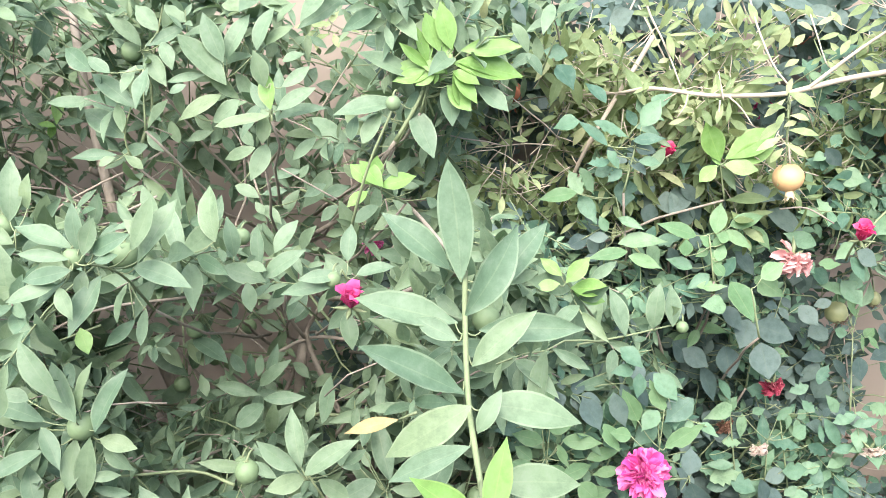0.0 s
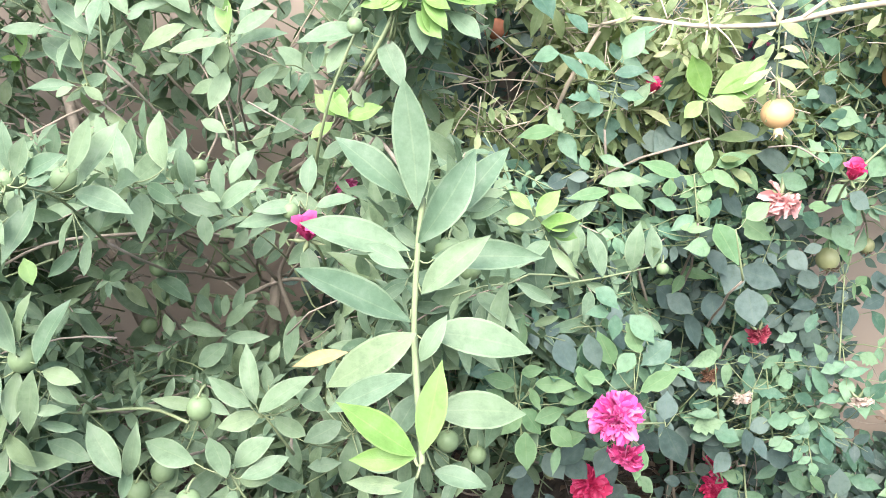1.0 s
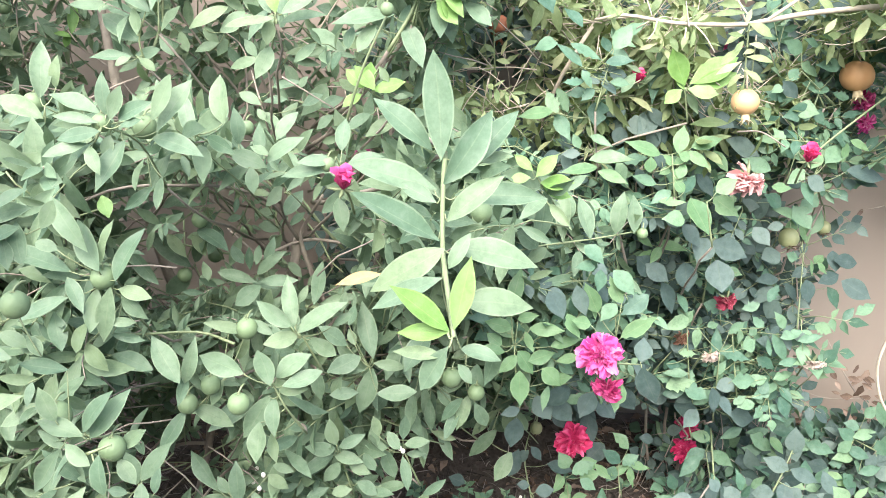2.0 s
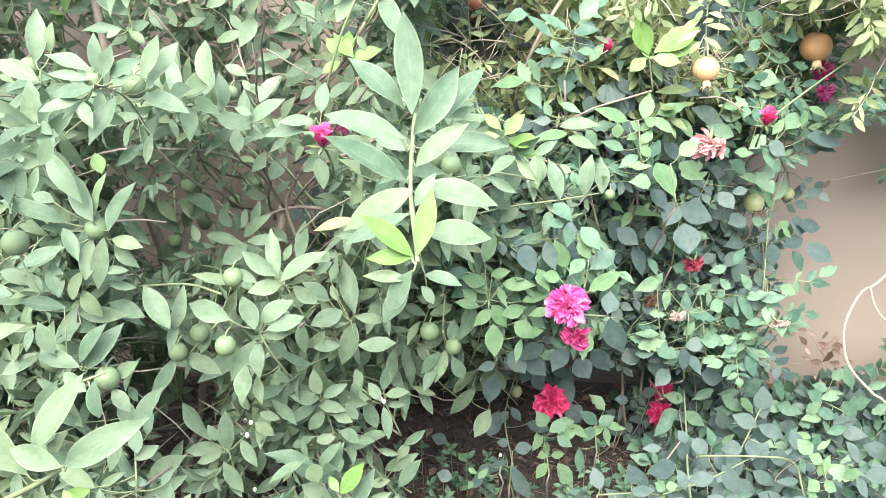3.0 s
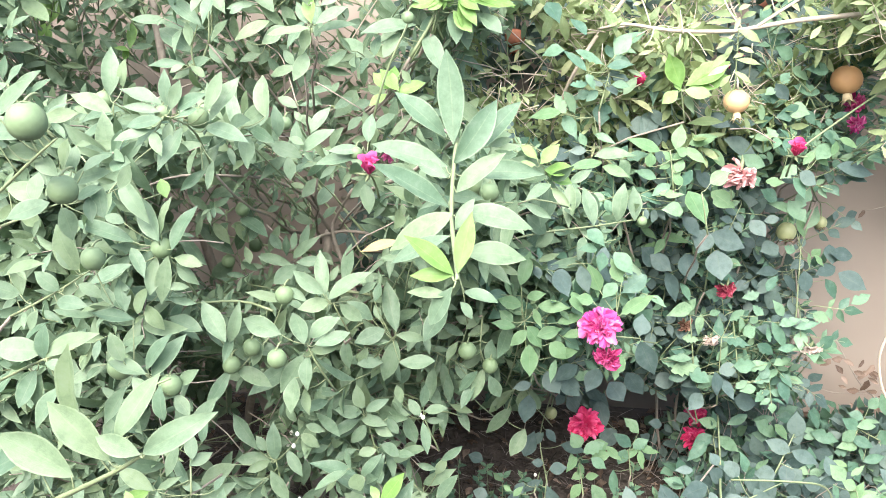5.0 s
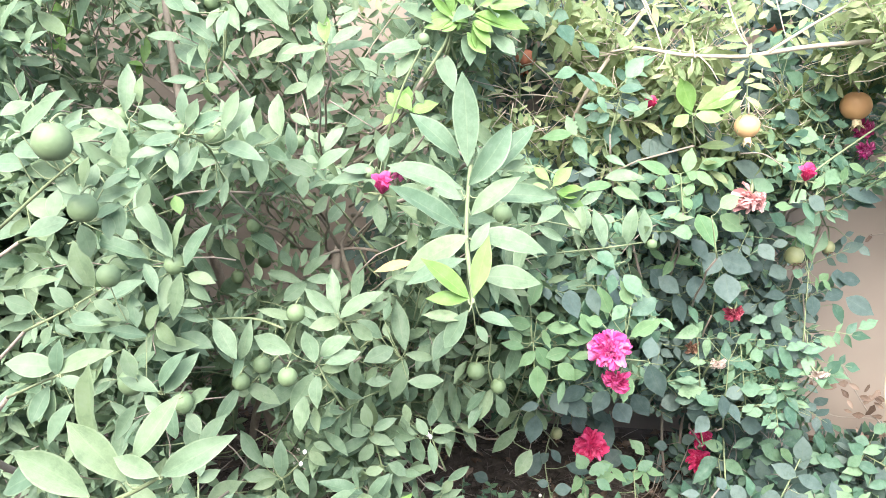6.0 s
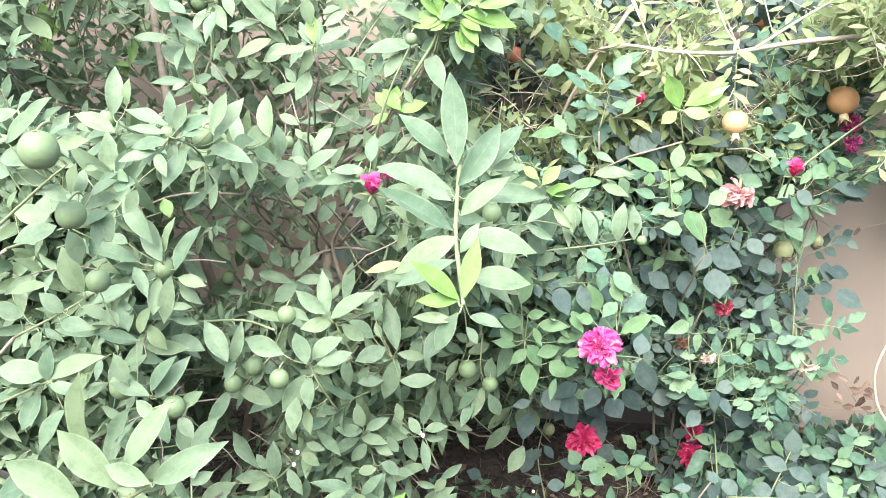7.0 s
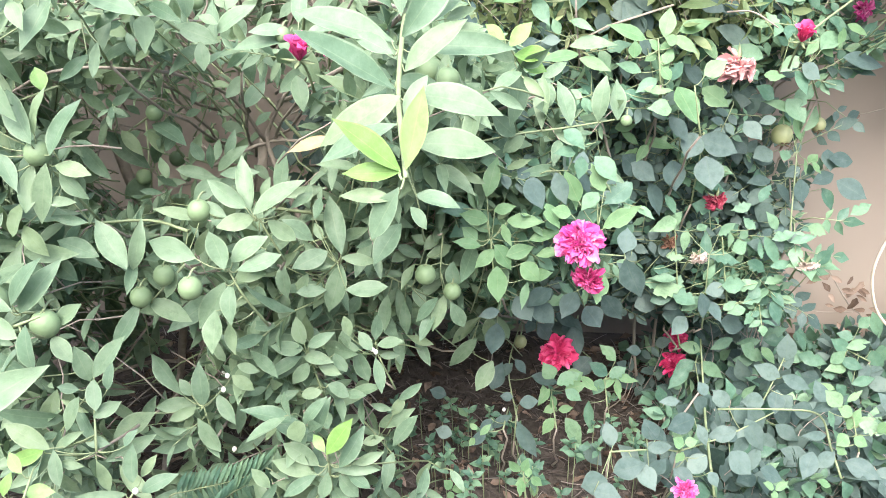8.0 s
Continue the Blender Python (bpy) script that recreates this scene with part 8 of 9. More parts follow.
# ---- fruit and flowers ----
citrus_fruit((-0.387, 0.765, 0.884), 0.015)
citrus_fruit((-0.394, 0.577, 0.931), 0.014)
citrus_fruit((-0.508, 0.897, 1.069), 0.014)
citrus_fruit((-0.369, 0.765, 1.074), 0.011)
citrus_fruit((-0.34, 0.82, 1.059), 0.015)
citrus_fruit((-0.368, 1.105, 0.848), 0.013)
citrus_fruit((-0.39, 1.259, 0.729), 0.014)
citrus_fruit((-0.421, 1.172, 0.723), 0.013)
citrus_fruit((-0.223, 0.798, 0.806), 0.014)
citrus_fruit((-0.219, 0.722, 0.74), 0.014)
citrus_fruit((-0.315, 0.82, 0.678), 0.014)
citrus_fruit((-0.132, 0.912, 0.998), 0.01)
citrus_fruit((0.05, 0.989, 0.638), 0.016)
citrus_fruit((0.092, 1.015, 0.598), 0.014)
citrus_fruit((-0.327, 0.356, 1.129), 0.0166)
citrus_fruit((-0.366, 0.475, 1.04), 0.0151)
citrus_fruit((-0.439, 0.803, 0.75), 0.0134)
citrus_fruit((-0.43, 0.693, 0.733), 0.0185)
citrus_fruit((-0.172, 1.007, 0.553), 0.0152)
citrus_fruit((-0.061, 0.999, 1.196), 0.0096)
citrus_fruit((0.356, 1.107, 0.851), 0.0091)
citrus_fruit((0.072, 0.825, 0.965), 0.0145)
citrus_fruit((-0.494, 1.314, 1.235), 0.0161)
citrus_fruit((0.05, 0.86, 0.968), 0.0169)
citrus_fruit((0.046, 0.862, 0.908), 0.0093)
citrus_fruit((-0.247, 0.869, 0.768), 0.0126)
citrus_fruit((-0.517, 1.59, 1.047), 0.0112)
citrus_fruit((-0.28, 0.814, 0.712), 0.0137)
citrus_fruit((-0.316, 0.578, 0.769), 0.0142)
citrus_fruit((-0.188, 1.082, 0.503), 0.0151)
citrus_fruit((-0.352, 1.352, 0.746), 0.0136)
citrus_fruit((-0.813, 1.443, 1.144), 0.0131)
citrus_fruit((-0.259, 0.995, 1.026), 0.0109)
rose_flower((0.264, 0.911, 0.729), 0.038, magenta, 1.0)
rose_flower((0.277, 0.904, 0.673), 0.026, magenta_dark, 0.7)
rose_flower((0.33, 1.353, 0.294), 0.042, red, 1.0)
rose_flower((0.619, 1.474, 0.263), 0.03, red, 0.8)
rose_flower((0.616, 1.457, 0.21), 0.034, red, 0.8)
rose_bud((0.631, 1.162, 0.98), 0.018, red)
rose_flower((0.562, 1.207, 0.924), 0.041, faded_pink, 0.45)
rose_bud((0.365, 1.293, 1.079), 0.014, red)
rose_flower((0.835, 1.412, 1.033), 0.028, magenta_dark, 0.6)
rose_flower((0.842, 1.4, 0.993), 0.024, magenta, 0.6)
rose_flower((0.583, 1.273, 0.665), 0.026, wine, 0.5)
rose_flower((0.514, 1.296, 0.573), 0.021, brown_petal, 0.35)
rose_flower((0.543, 1.213, 0.575), 0.021, pale_petal, 0.4)
rose_flower((0.762, 1.259, 0.543), 0.024, pale_petal, 0.35)
rose_bud((0.948, 1.459, 0.144), 0.013, magenta)
rose_flower((0.492, 0.964, 0.262), 0.022, magenta, 0.8)
rose_bud((-0.108, 0.88, 0.985), 0.019, magenta_dark)
rose_flower((0.644, 1.629, 1.103), 0.03, magenta_dark, 0.7)
rose_flower((-0.117, 1.287, 0.924), 0.018, magenta, 0.8)
rose_hip((0.724, 1.379, 0.762), 0.02)
rose_hip((0.808, 1.415, 0.775), 0.014)
rose_hip((0.254, 1.387, 0.299), 0.014)
pomegranate((0.801, 1.395, 1.083), 0.031, pom_skin, crown_straw)
pomegranate((0.522, 1.195, 1.058), 0.023, pom_pale, crown_straw)
pomegranate((0.135, 1.618, 1.133), 0.024, pom_old, pom_old)
pomegranate((0.769, 1.802, 1.215), 0.03, pom_old, pom_old)

# ---- trunks ----
stem("trunk", smooth([(-0.30, 1.42, -0.03), (-0.31, 1.38, 0.25), (-0.28, 1.33, 0.5), (-0.24, 1.28, 0.76)]), 0.016, 0.009, bark, citrus)
stem("trunk", smooth([(-0.36, 1.46, -0.03), (-0.45, 1.42, 0.35), (-0.55, 1.38, 0.75), (-0.62, 1.42, 1.15), (-0.66, 1.5, 1.4)]), 0.015, 0.006, bark, citrus)
stem("trunk", smooth([(-0.24, 1.45, -0.03), (-0.15, 1.42, 0.35), (-0.10, 1.38, 0.65), (-0.08, 1.36, 0.85), (-0.07, 1.36, 0.98)]), 0.014, 0.005, bark, citrus)
stem("trunk", smooth([(1.55, 1.6, -0.03), (1.5, 1.58, 0.6), (1.42, 1.52, 1.1), (1.3, 1.45, 1.4), (1.15, 1.4, 1.6)]), 0.016, 0.006, pale_bark, pomegranate_tree)
for a, b in (((0.62, 1.58, -0.02), (0.48, 1.36, 0.95)), ((0.64, 1.58, -0.02), (0.66, 1.42, 0.8)), ((0.6, 1.58, -0.02), (0.36, 1.3, 0.8)), ((0.66, 1.6, -0.02), (0.74, 1.5, 1.0))):
    stem("cane", bend(a, b, 0.03, 8, 0.008, random.Random(4)), 0.004, 0.0025, bark, rose)

for pts, r0, r1 in (
    ([(-0.5, 1.3, 0.0), (-0.62, 0.95, 0.35), (-0.66, 0.7, 0.6), (-0.534, 0.575, 0.764)], 0.009, 0.003),
    ([(-0.66, 0.7, 0.6), (-0.63, 0.65, 0.72), (-0.528, 0.618, 0.835)], 0.005, 0.002),
    ([(-0.63, 0.65, 0.72), (-0.6, 0.6, 0.88), (-0.485, 0.557, 0.973)], 0.005, 0.002),
    ([(-0.6, 0.6, 0.88), (-0.55, 0.5, 0.97), (-0.451, 0.466, 1.015)], 0.004, 0.002),
    ([(-0.66, 0.7, 0.6), (-0.5, 0.4, 0.7), (-0.33, 0.295, 0.795)], 0.005, 0.0026),
    ([(-0.07, 1.36, 0.98), (-0.03, 1.1, 1.02), (0.024, 0.816, 1.042)], 0.004, 0.002),
):
    stem("branch", smooth(pts), r0, r1, bark, citrus)
runs = {}
rl = random.Random(8)
for plant, foot, r0 in LINKS:
    if foot.y < 0.7 or plant == pomegranate_tree:
        continue
    end = Vector((foot.x + 0.03, foot.y + 0.12, 0.0)) if plant == low_rose else foot.lerp(Vector((-0.3 if plant == citrus else 0.7 * foot.x + 0.18, 1.5, max(0.3, foot.z - 0.3))), 0.75)
    runs.setdefault(plant.name, (plant, []))[1].append((bend(foot, end, -0.015, 6, 0.008, rl), r0, r0 * 1.5))
for plant, lines in runs.values():
    stems("limb_mass", lines, bark, plant, "thin brown limbs", kind="stuff")

# ---- the bushes' inner leaves ----
rf = random.Random(21)
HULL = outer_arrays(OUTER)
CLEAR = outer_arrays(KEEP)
GAPS = [((-0.103, 0.701, 0.934), (-0.262, 1.701, 0.625), 0.055), ((-0.133, 0.703, 0.944), (-0.321, 1.706, 0.645), 0.045), ((-0.33, 0.9, 1.12), (-0.560, 1.850, 0.980), 0.03), ((-0.42, 0.9, 1.1), (-0.740, 1.850, 0.950), 0.035), ((-0.14, 1.1, 0.86), (-0.240, 1.850, 0.680), 0.035), ((-0.26, 0.95, 0.98), (-0.450, 1.850, 0.830), 0.03), ((0.3, 1.1, 1.18), (0.400, 1.850, 1.140), 0.045),
    ((-0.305, 0.646, 0.768), (-0.782, 1.807, 0.159), 0.043),
    ((-0.419, 0.622, 0.694), (-0.990, 1.655, 0.049), 0.033),
    ((-0.391, 0.618, 0.684), (-0.915, 1.620, 0.045), 0.023),
    ((-0.275, 0.611, 0.67), (-0.646, 1.553, 0.048), 0.038),
    ((-0.301, 0.694, 0.904), (-0.729, 1.803, 0.510), 0.032),
    ((-0.289, 0.682, 0.871), (-0.713, 1.806, 0.428), 0.026),
    ((-0.454, 0.701, 0.916), (-1.056, 1.809, 0.540), 0.017),
    ((-0.204, 0.617, 0.691), (-0.519, 1.636, 0.048), 0.017),
    ((-0.135, 0.595, 0.633), (-0.327, 1.411, 0.050), 0.04),
    ((-0.107, 0.59, 0.619), (-0.264, 1.366, 0.047), 0.026),
    ((-0.236, 0.668, 0.834), (-0.606, 1.803, 0.335), 0.021),
    ((-0.362, 0.679, 0.86), (-0.879, 1.809, 0.399), 0.015),
    ((0.103, 0.768, 1.132), (0.141, 1.800, 1.023), 0.032),
    ((0.158, 0.784, 1.179), (0.249, 1.801, 1.119), 0.025),
    ((0.111, 0.748, 1.076), (0.159, 1.800, 0.904), 0.034),
    ((0.163, 0.745, 1.07), (0.267, 1.804, 0.890), 0.021),
    ((0.431, 0.745, 1.082), (0.819, 1.803, 0.914), 0.021),
    ((0.4, 0.764, 1.134), (0.742, 1.802, 1.026), 0.021),
    ((0.316, 0.679, 0.892), (0.620, 1.809, 0.470), 0.028),
    ((0.272, 0.69, 0.921), (0.517, 1.804, 0.544), 0.023),
    ((-0.146, 0.769, 1.124), (-0.358, 1.803, 1.007), 0.025),
    ((-0.104, 0.779, 1.155), (-0.271, 1.803, 1.070), 0.019),
    ((-0.275, 0.777, 1.138), (-0.615, 1.807, 1.036), 0.025),
    ((-0.105, 0.713, 0.967), (-0.296, 1.805, 0.657), 0.036),
    ((-0.087, 0.7, 0.931), (-0.263, 1.806, 0.571), 0.025),
    ((-0.12, 0.747, 1.062), (-0.316, 1.808, 0.873), 0.023),
    ((0.402, 0.627, 0.748), (0.854, 1.808, 0.089), 0.021),
    ((0.508, 0.603, 0.684), (1.018, 1.588, 0.045), 0.023),
    ((0.502, 0.592, 0.654), (0.956, 1.472, 0.045), 0.019),
    ((0.53, 0.593, 0.658), (1.018, 1.482, 0.047), 0.019),
    ((0.549, 0.637, 0.784), (1.183, 1.805, 0.186), 0.019),
    ((0.438, 0.603, 0.683), (0.864, 1.581, 0.048), 0.019),
    ((0.151, 0.627, 0.737), (0.265, 1.808, 0.063), 0.021),
    ((0.29, 0.63, 0.753), (0.590, 1.807, 0.104), 0.038),
    ((0.067, 0.623, 0.722), (0.069, 1.764, 0.049), 0.044),
    ((0.053, 0.61, 0.682), (0.040, 1.594, 0.047), 0.038),
    ((0.089, 0.602, 0.663), (0.114, 1.519, 0.046), 0.038),
    ((0.073, 0.63, 0.742), (0.085, 1.807, 0.080), 0.027),
    ((0.039, 0.623, 0.718), (0.005, 1.754, 0.045), 0.019),
    ((0.075, 0.591, 0.63), (0.085, 1.402, 0.044), 0.031),
    ((0.273, 0.613, 0.78), (0.605, 1.804, 0.148), 0.04),
    ((0.304, 0.613, 0.778), (0.678, 1.803, 0.141), 0.027),
    ((0.238, 0.613, 0.782), (0.523, 1.804, 0.150), 0.025),
    ((-0.2, 0.627, 0.849), (-0.483, 1.800, 0.322), 0.023),
    ((-0.252, 0.601, 0.766), (-0.621, 1.802, 0.100), 0.027),
    ((-0.233, 0.593, 0.74), (-0.571, 1.766, 0.049), 0.023),
    ((-0.139, 0.66, 0.952), (-0.332, 1.809, 0.579), 0.031),
    ((-0.093, 0.66, 0.95), (-0.232, 1.809, 0.576), 0.027),
    ((-0.161, 0.645, 0.904), (-0.387, 1.803, 0.463), 0.019),
    ((-0.399, 0.729, 0.997), (-0.905, 1.800, 0.733), 0.027),
    ((-0.402, 0.718, 0.968), (-0.925, 1.807, 0.663), 0.02),
    ((-0.339, 0.72, 0.975), (-0.788, 1.801, 0.682), 0.022),
    ((-0.335, 0.712, 0.952), (-0.788, 1.803, 0.627), 0.016),
    ((-0.238, 0.733, 1.017), (-0.569, 1.809, 0.773), 0.024),
    ((-0.217, 0.722, 0.988), (-0.526, 1.800, 0.709), 0.027),
    ((-0.259, 0.718, 0.974), (-0.618, 1.800, 0.677), 0.031),
    ((-0.237, 0.708, 0.948), (-0.580, 1.800, 0.614), 0.031),
    ((-0.209, 0.703, 0.935), (-0.524, 1.800, 0.585), 0.031),
    ((-0.251, 0.696, 0.911), (-0.617, 1.800, 0.528), 0.033),
    ((-0.219, 0.692, 0.902), (-0.553, 1.800, 0.503), 0.031),
    ((-0.279, 0.702, 0.927), (-0.676, 1.800, 0.568), 0.024),
    ((-0.293, 0.693, 0.9), (-0.711, 1.800, 0.503), 0.02),
    ((-0.292, 0.686, 0.881), (-0.718, 1.804, 0.453), 0.022),
    ((-0.189, 0.714, 0.965), (-0.475, 1.807, 0.654), 0.025),
    ((-0.167, 0.705, 0.942), (-0.434, 1.809, 0.600), 0.024),
    ((-0.154, 0.717, 0.976), (-0.399, 1.804, 0.679), 0.027),
    ((-0.125, 0.707, 0.95), (-0.342, 1.803, 0.618), 0.027),
    ((-0.161, 0.726, 1.002), (-0.410, 1.805, 0.740), 0.02),
    ((-0.426, 0.696, 0.905), (-1.000, 1.808, 0.512), 0.013),
    ((-0.312, 0.733, 1.012), (-0.722, 1.808, 0.764), 0.013),
    ((-0.273, 0.729, 1.003), (-0.645, 1.810, 0.742), 0.02),
    ((-0.246, 0.667, 0.981), (-0.562, 1.800, 0.648), 0.042),
    ((-0.229, 0.654, 0.937), (-0.533, 1.800, 0.545), 0.042),
    ((-0.263, 0.647, 0.915), (-0.613, 1.800, 0.491), 0.042),
    ((-0.296, 0.658, 0.952), (-0.679, 1.800, 0.579), 0.031),
    ((-0.275, 0.658, 0.953), (-0.634, 1.800, 0.583), 0.031),
    ((-0.213, 0.664, 0.969), (-0.492, 1.800, 0.621), 0.027),
    ((-0.267, 0.73, 1.019), (-0.756, 1.800, 0.613), 0.023),
    ((-0.24, 0.731, 1.022), (-0.689, 1.800, 0.622), 0.028),
    ((-0.209, 0.727, 1.01), (-0.609, 1.800, 0.585), 0.031),
    ((-0.188, 0.723, 1), (-0.560, 1.800, 0.559), 0.028),
    ((-0.219, 0.716, 0.98), (-0.650, 1.800, 0.499), 0.031),
    ((-0.187, 0.712, 0.97), (-0.570, 1.800, 0.470), 0.022),
    ((-0.224, 0.704, 0.951), (-0.673, 1.800, 0.409), 0.022),
    ((-0.193, 0.703, 0.946), (-0.592, 1.800, 0.395), 0.020),
    ((-0.161, 0.712, 0.97), (-0.502, 1.800, 0.471), 0.020),
    ((-0.146, 0.731, 1.02), (-0.449, 1.804, 0.615), 0.016),
    ((-0.125, 0.731, 1.02), (-0.396, 1.805, 0.615), 0.018),
    ((-0.13, 0.72, 0.99), (-0.416, 1.804, 0.528), 0.018),
    ((-0.104, 0.728, 1.01), (-0.345, 1.806, 0.586), 0.018),
    ((-0.093, 0.717, 0.981), (-0.323, 1.805, 0.499), 0.013),
    ((-0.072, 0.706, 0.951), (-0.274, 1.804, 0.410), 0.009),
    ((-0.119, 0.706, 0.951), (-0.398, 1.803, 0.410), 0.009),
    ((-0.256, 0.706, 0.955), (-0.756, 1.804, 0.421), 0.02),
    ((-0.277, 0.702, 0.946), (-0.815, 1.802, 0.391), 0.017),
    ((-0.25, 0.699, 0.936), (-0.750, 1.802, 0.360), 0.014),
    ((-0.335, 0.731, 1.024), (-0.928, 1.804, 0.626), 0.017),
    ((-0.319, 0.729, 1.019), (-0.893, 1.809, 0.610), 0.017),
    ((-0.308, 0.722, 0.999), (-0.876, 1.809, 0.552), 0.012),
    ((-0.251, 0.723, 1), (-0.723, 1.801, 0.556), 0.012),
    ((-0.177, 0.733, 1.024), (-0.529, 1.808, 0.627), 0.014),
    ((-0.098, 0.7, 0.936), (-0.344, 1.800, 0.367), 0.011),
    ((-0.066, 0.695, 0.922), (-0.266, 1.800, 0.317), 0.011),
]
GAPS = [(Vector(a), Vector(b), 0.95 * rad) for a, b, rad in GAPS]
mats, twigs = [], []
tries = 0
while len(twigs) < 1250 and tries < 60000:
    tries += 1
    x, z = rf.uniform(-1.05, 0.3), 0.12 + 1.19 * rf.random() ** 0.8
    if x > 0.16 and z > 0.75:
        continue
    front = 0.86 + 0.6 * max(0.0, z - 0.98) + 0.9 * max(0.0, z - 1.15) + 0.25 * max(0.0, -x - 0.5) + 0.1 * max(0.0, 0.6 - z)
    y = front + rf.random() ** 1.5 * 0.42
    p = Vector((x, min(y, 1.74), z))
    if x > -0.1 and z < 0.31 + (1.5 - p.y) * 0.55:
        continue
    if x < -0.08 and z < 0.36 and rf.random() < 0.4:
        continue
    axis = rnd_dir(rf, (-0.8, 0.8), (-1.0, 0.1), (-0.3, 0.9))
    if thin(p, GAPS) or thin(p + axis * 0.08, GAPS):
        continue
    if min((p + axis * 0.09).y, p.y) < front - 0.07:
        continue
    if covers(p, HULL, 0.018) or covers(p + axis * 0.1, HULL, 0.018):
        continue
    mats += spray(rf, p, axis, 0.10, rf.randint(7, 12), rf.uniform(0.04, 0.082))
    twigs.append((bend(p - axis * 0.10 + Vector((0, 0.05, -0.05)), p + axis * 0.1, 0.01, 5, 0.004, rf), 0.0013, 0.0009))
NEAR = outer_arrays([(p, w) for p, w in OUTER if (p - VIEWPOINT).length < 1.3])
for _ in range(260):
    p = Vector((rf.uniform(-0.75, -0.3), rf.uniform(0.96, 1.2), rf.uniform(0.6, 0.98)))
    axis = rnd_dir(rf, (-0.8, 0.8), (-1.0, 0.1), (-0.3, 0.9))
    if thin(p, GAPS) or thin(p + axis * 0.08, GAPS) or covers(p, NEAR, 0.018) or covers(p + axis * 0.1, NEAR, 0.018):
        continue
    mats += spray(rf, p, axis, 0.10, rf.randint(7, 12), rf.uniform(0.04, 0.075))
    twigs.append((bend(p - axis * 0.10 + Vector((0, 0.05, -0.05)), p + axis * 0.1, 0.01, 5, 0.004, rf), 0.0013, 0.0009))
CITRUS.joined("leaf_mass", mats, citrus, "mass of inner grey-green leaves")


def second_layer(r, kinds, count, low, high):
    """Places close behind the outer leaves of some kinds, and the way that a twig goes there."""
    near = [p for p, k in LAYER if k in kinds and p.y > 0.7]
    out = []
    while len(out) < count:
        p = r.choice(near)
        p = p + (p - VIEWPOINT).normalized() * r.uniform(low, high) + Vector((r.uniform(-0.07, 0.07), 0, r.uniform(-0.07, 0.07)))
        out.append((Vector((p.x, min(p.y, 1.72), max(p.z, 0.12))), rnd_dir(r, (-0.9, 0.9), (-0.8, 0.1), (-0.5, 0.8))))
    return out


mats = []
for p, axis in second_layer(rf, (CITRUS, YOUNG), 850, 0.02, 0.1):
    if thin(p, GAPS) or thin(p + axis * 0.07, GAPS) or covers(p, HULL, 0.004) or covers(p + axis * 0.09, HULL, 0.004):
        continue
    mats += spray(rf, p, axis, 0.07, rf.randint(4, 7), rf.uniform(0.05, 0.08), 0.95)
    twigs.append((bend(p - axis * 0.08 + Vector((0, 0.05, -0.04)), p + axis * 0.07, 0.01, 5, 0.004, rf), 0.0013, 0.0009))
CITRUS.joined("second_leaf_mass", mats, citrus, "mass of grey-green leaves close behind the outer shoots")
for _ in range(150):
    p = Vector((rf.uniform(-0.95, 0.1), rf.uniform(1.1, 1.42), rf.uniform(0.45, 1.28)))
    d = rnd_dir(rf, (-1, 1), (-0.5, 0.3), (-0.5, 0.8)) * rf.uniform(0.1, 0.2)
    if covers(p, HULL, 0.004) or covers(p + d, HULL, 0.004) or covers(p - d, HULL, 0.004):
        continue
    twigs.insert(0, (bend(p - d, p + d, rf.uniform(-0.02, 0.02), 6, 0.008, rf), rf.uniform(0.002, 0.0036), 0.0012))
stems("twig_mass", twigs[::3], bark, citrus, kind="stuff")
back = []
for _ in range(800):
    p = Vector((rf.uniform(-1.25, 0.12), rf.uniform(1.5, 1.74), rf.uniform(0.2, 1.36)))
    axis = rnd_dir(rf, (-0.8, 0.8), (-1.0, 0.1), (-0.6, 0.7))
    if not thin(p, GAPS) and not thin(p + axis * 0.08, GAPS):
        back += spray(rf, p, axis, 0.1, 7, rf.uniform(0.04, 0.06))
CITRUS.joined("back_leaf_mass", back, citrus, "mass of shaded leaves by the wall")
stems("shoot_mass", [q for i, q in enumerate(twigs) if i % 3], green_stem, citrus, kind="stuff")

mats, twigs, bmats = [], [], []
tries = 0
while len(twigs) < 1900 and tries < 60000:
    tries += 1
    x, z = rf.uniform(0.1, 0.88), rf.uniform(0.3, 1.1)
    front = 1.12 + 0.32 * max(0.0, x - 0.4)
    p = Vector((x, front + rf.random() ** 1.3 * 0.4, z))
    if z < 0.31 + (1.5 - p.y) * 0.55 and x < 0.55:
        continue
    if z > 1.02 and x < 0.2:
        continue
    right = 0.6 + 0.42 * (p.y - 1.0) if z < 0.62 else 0.76 if z < 0.9 else 0.92
    if x > right or (x > 0.62 and 0.7 < z < 0.9 and rf.random() < 0.75):
        continue
    axis = rnd_dir(rf, (-1, 1), (-0.9, 0.2), (-0.25, 0.7))
    face = SKY_FACE + Vector((rf.uniform(-0.8, 0.8), rf.uniform(-0.5, 0.5), rf.uniform(-0.5, 0.6)))
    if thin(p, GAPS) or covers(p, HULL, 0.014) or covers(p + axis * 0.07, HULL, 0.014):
        continue
    # The darker bluish kind is always taken deep behind the front.
    into = bmats if (rf.random() < (0.22 if z < 0.75 else 0.36) or p.y > front + 0.22) else mats
    into += compound(rf, p, axis, face, 0.05, rf.uniform(0.018, 0.036))
    twigs.append(([p - axis * 0.03 + Vector((0, 0.02, -0.02)), p, p + axis * 0.075], 0.0014, 0.0008))
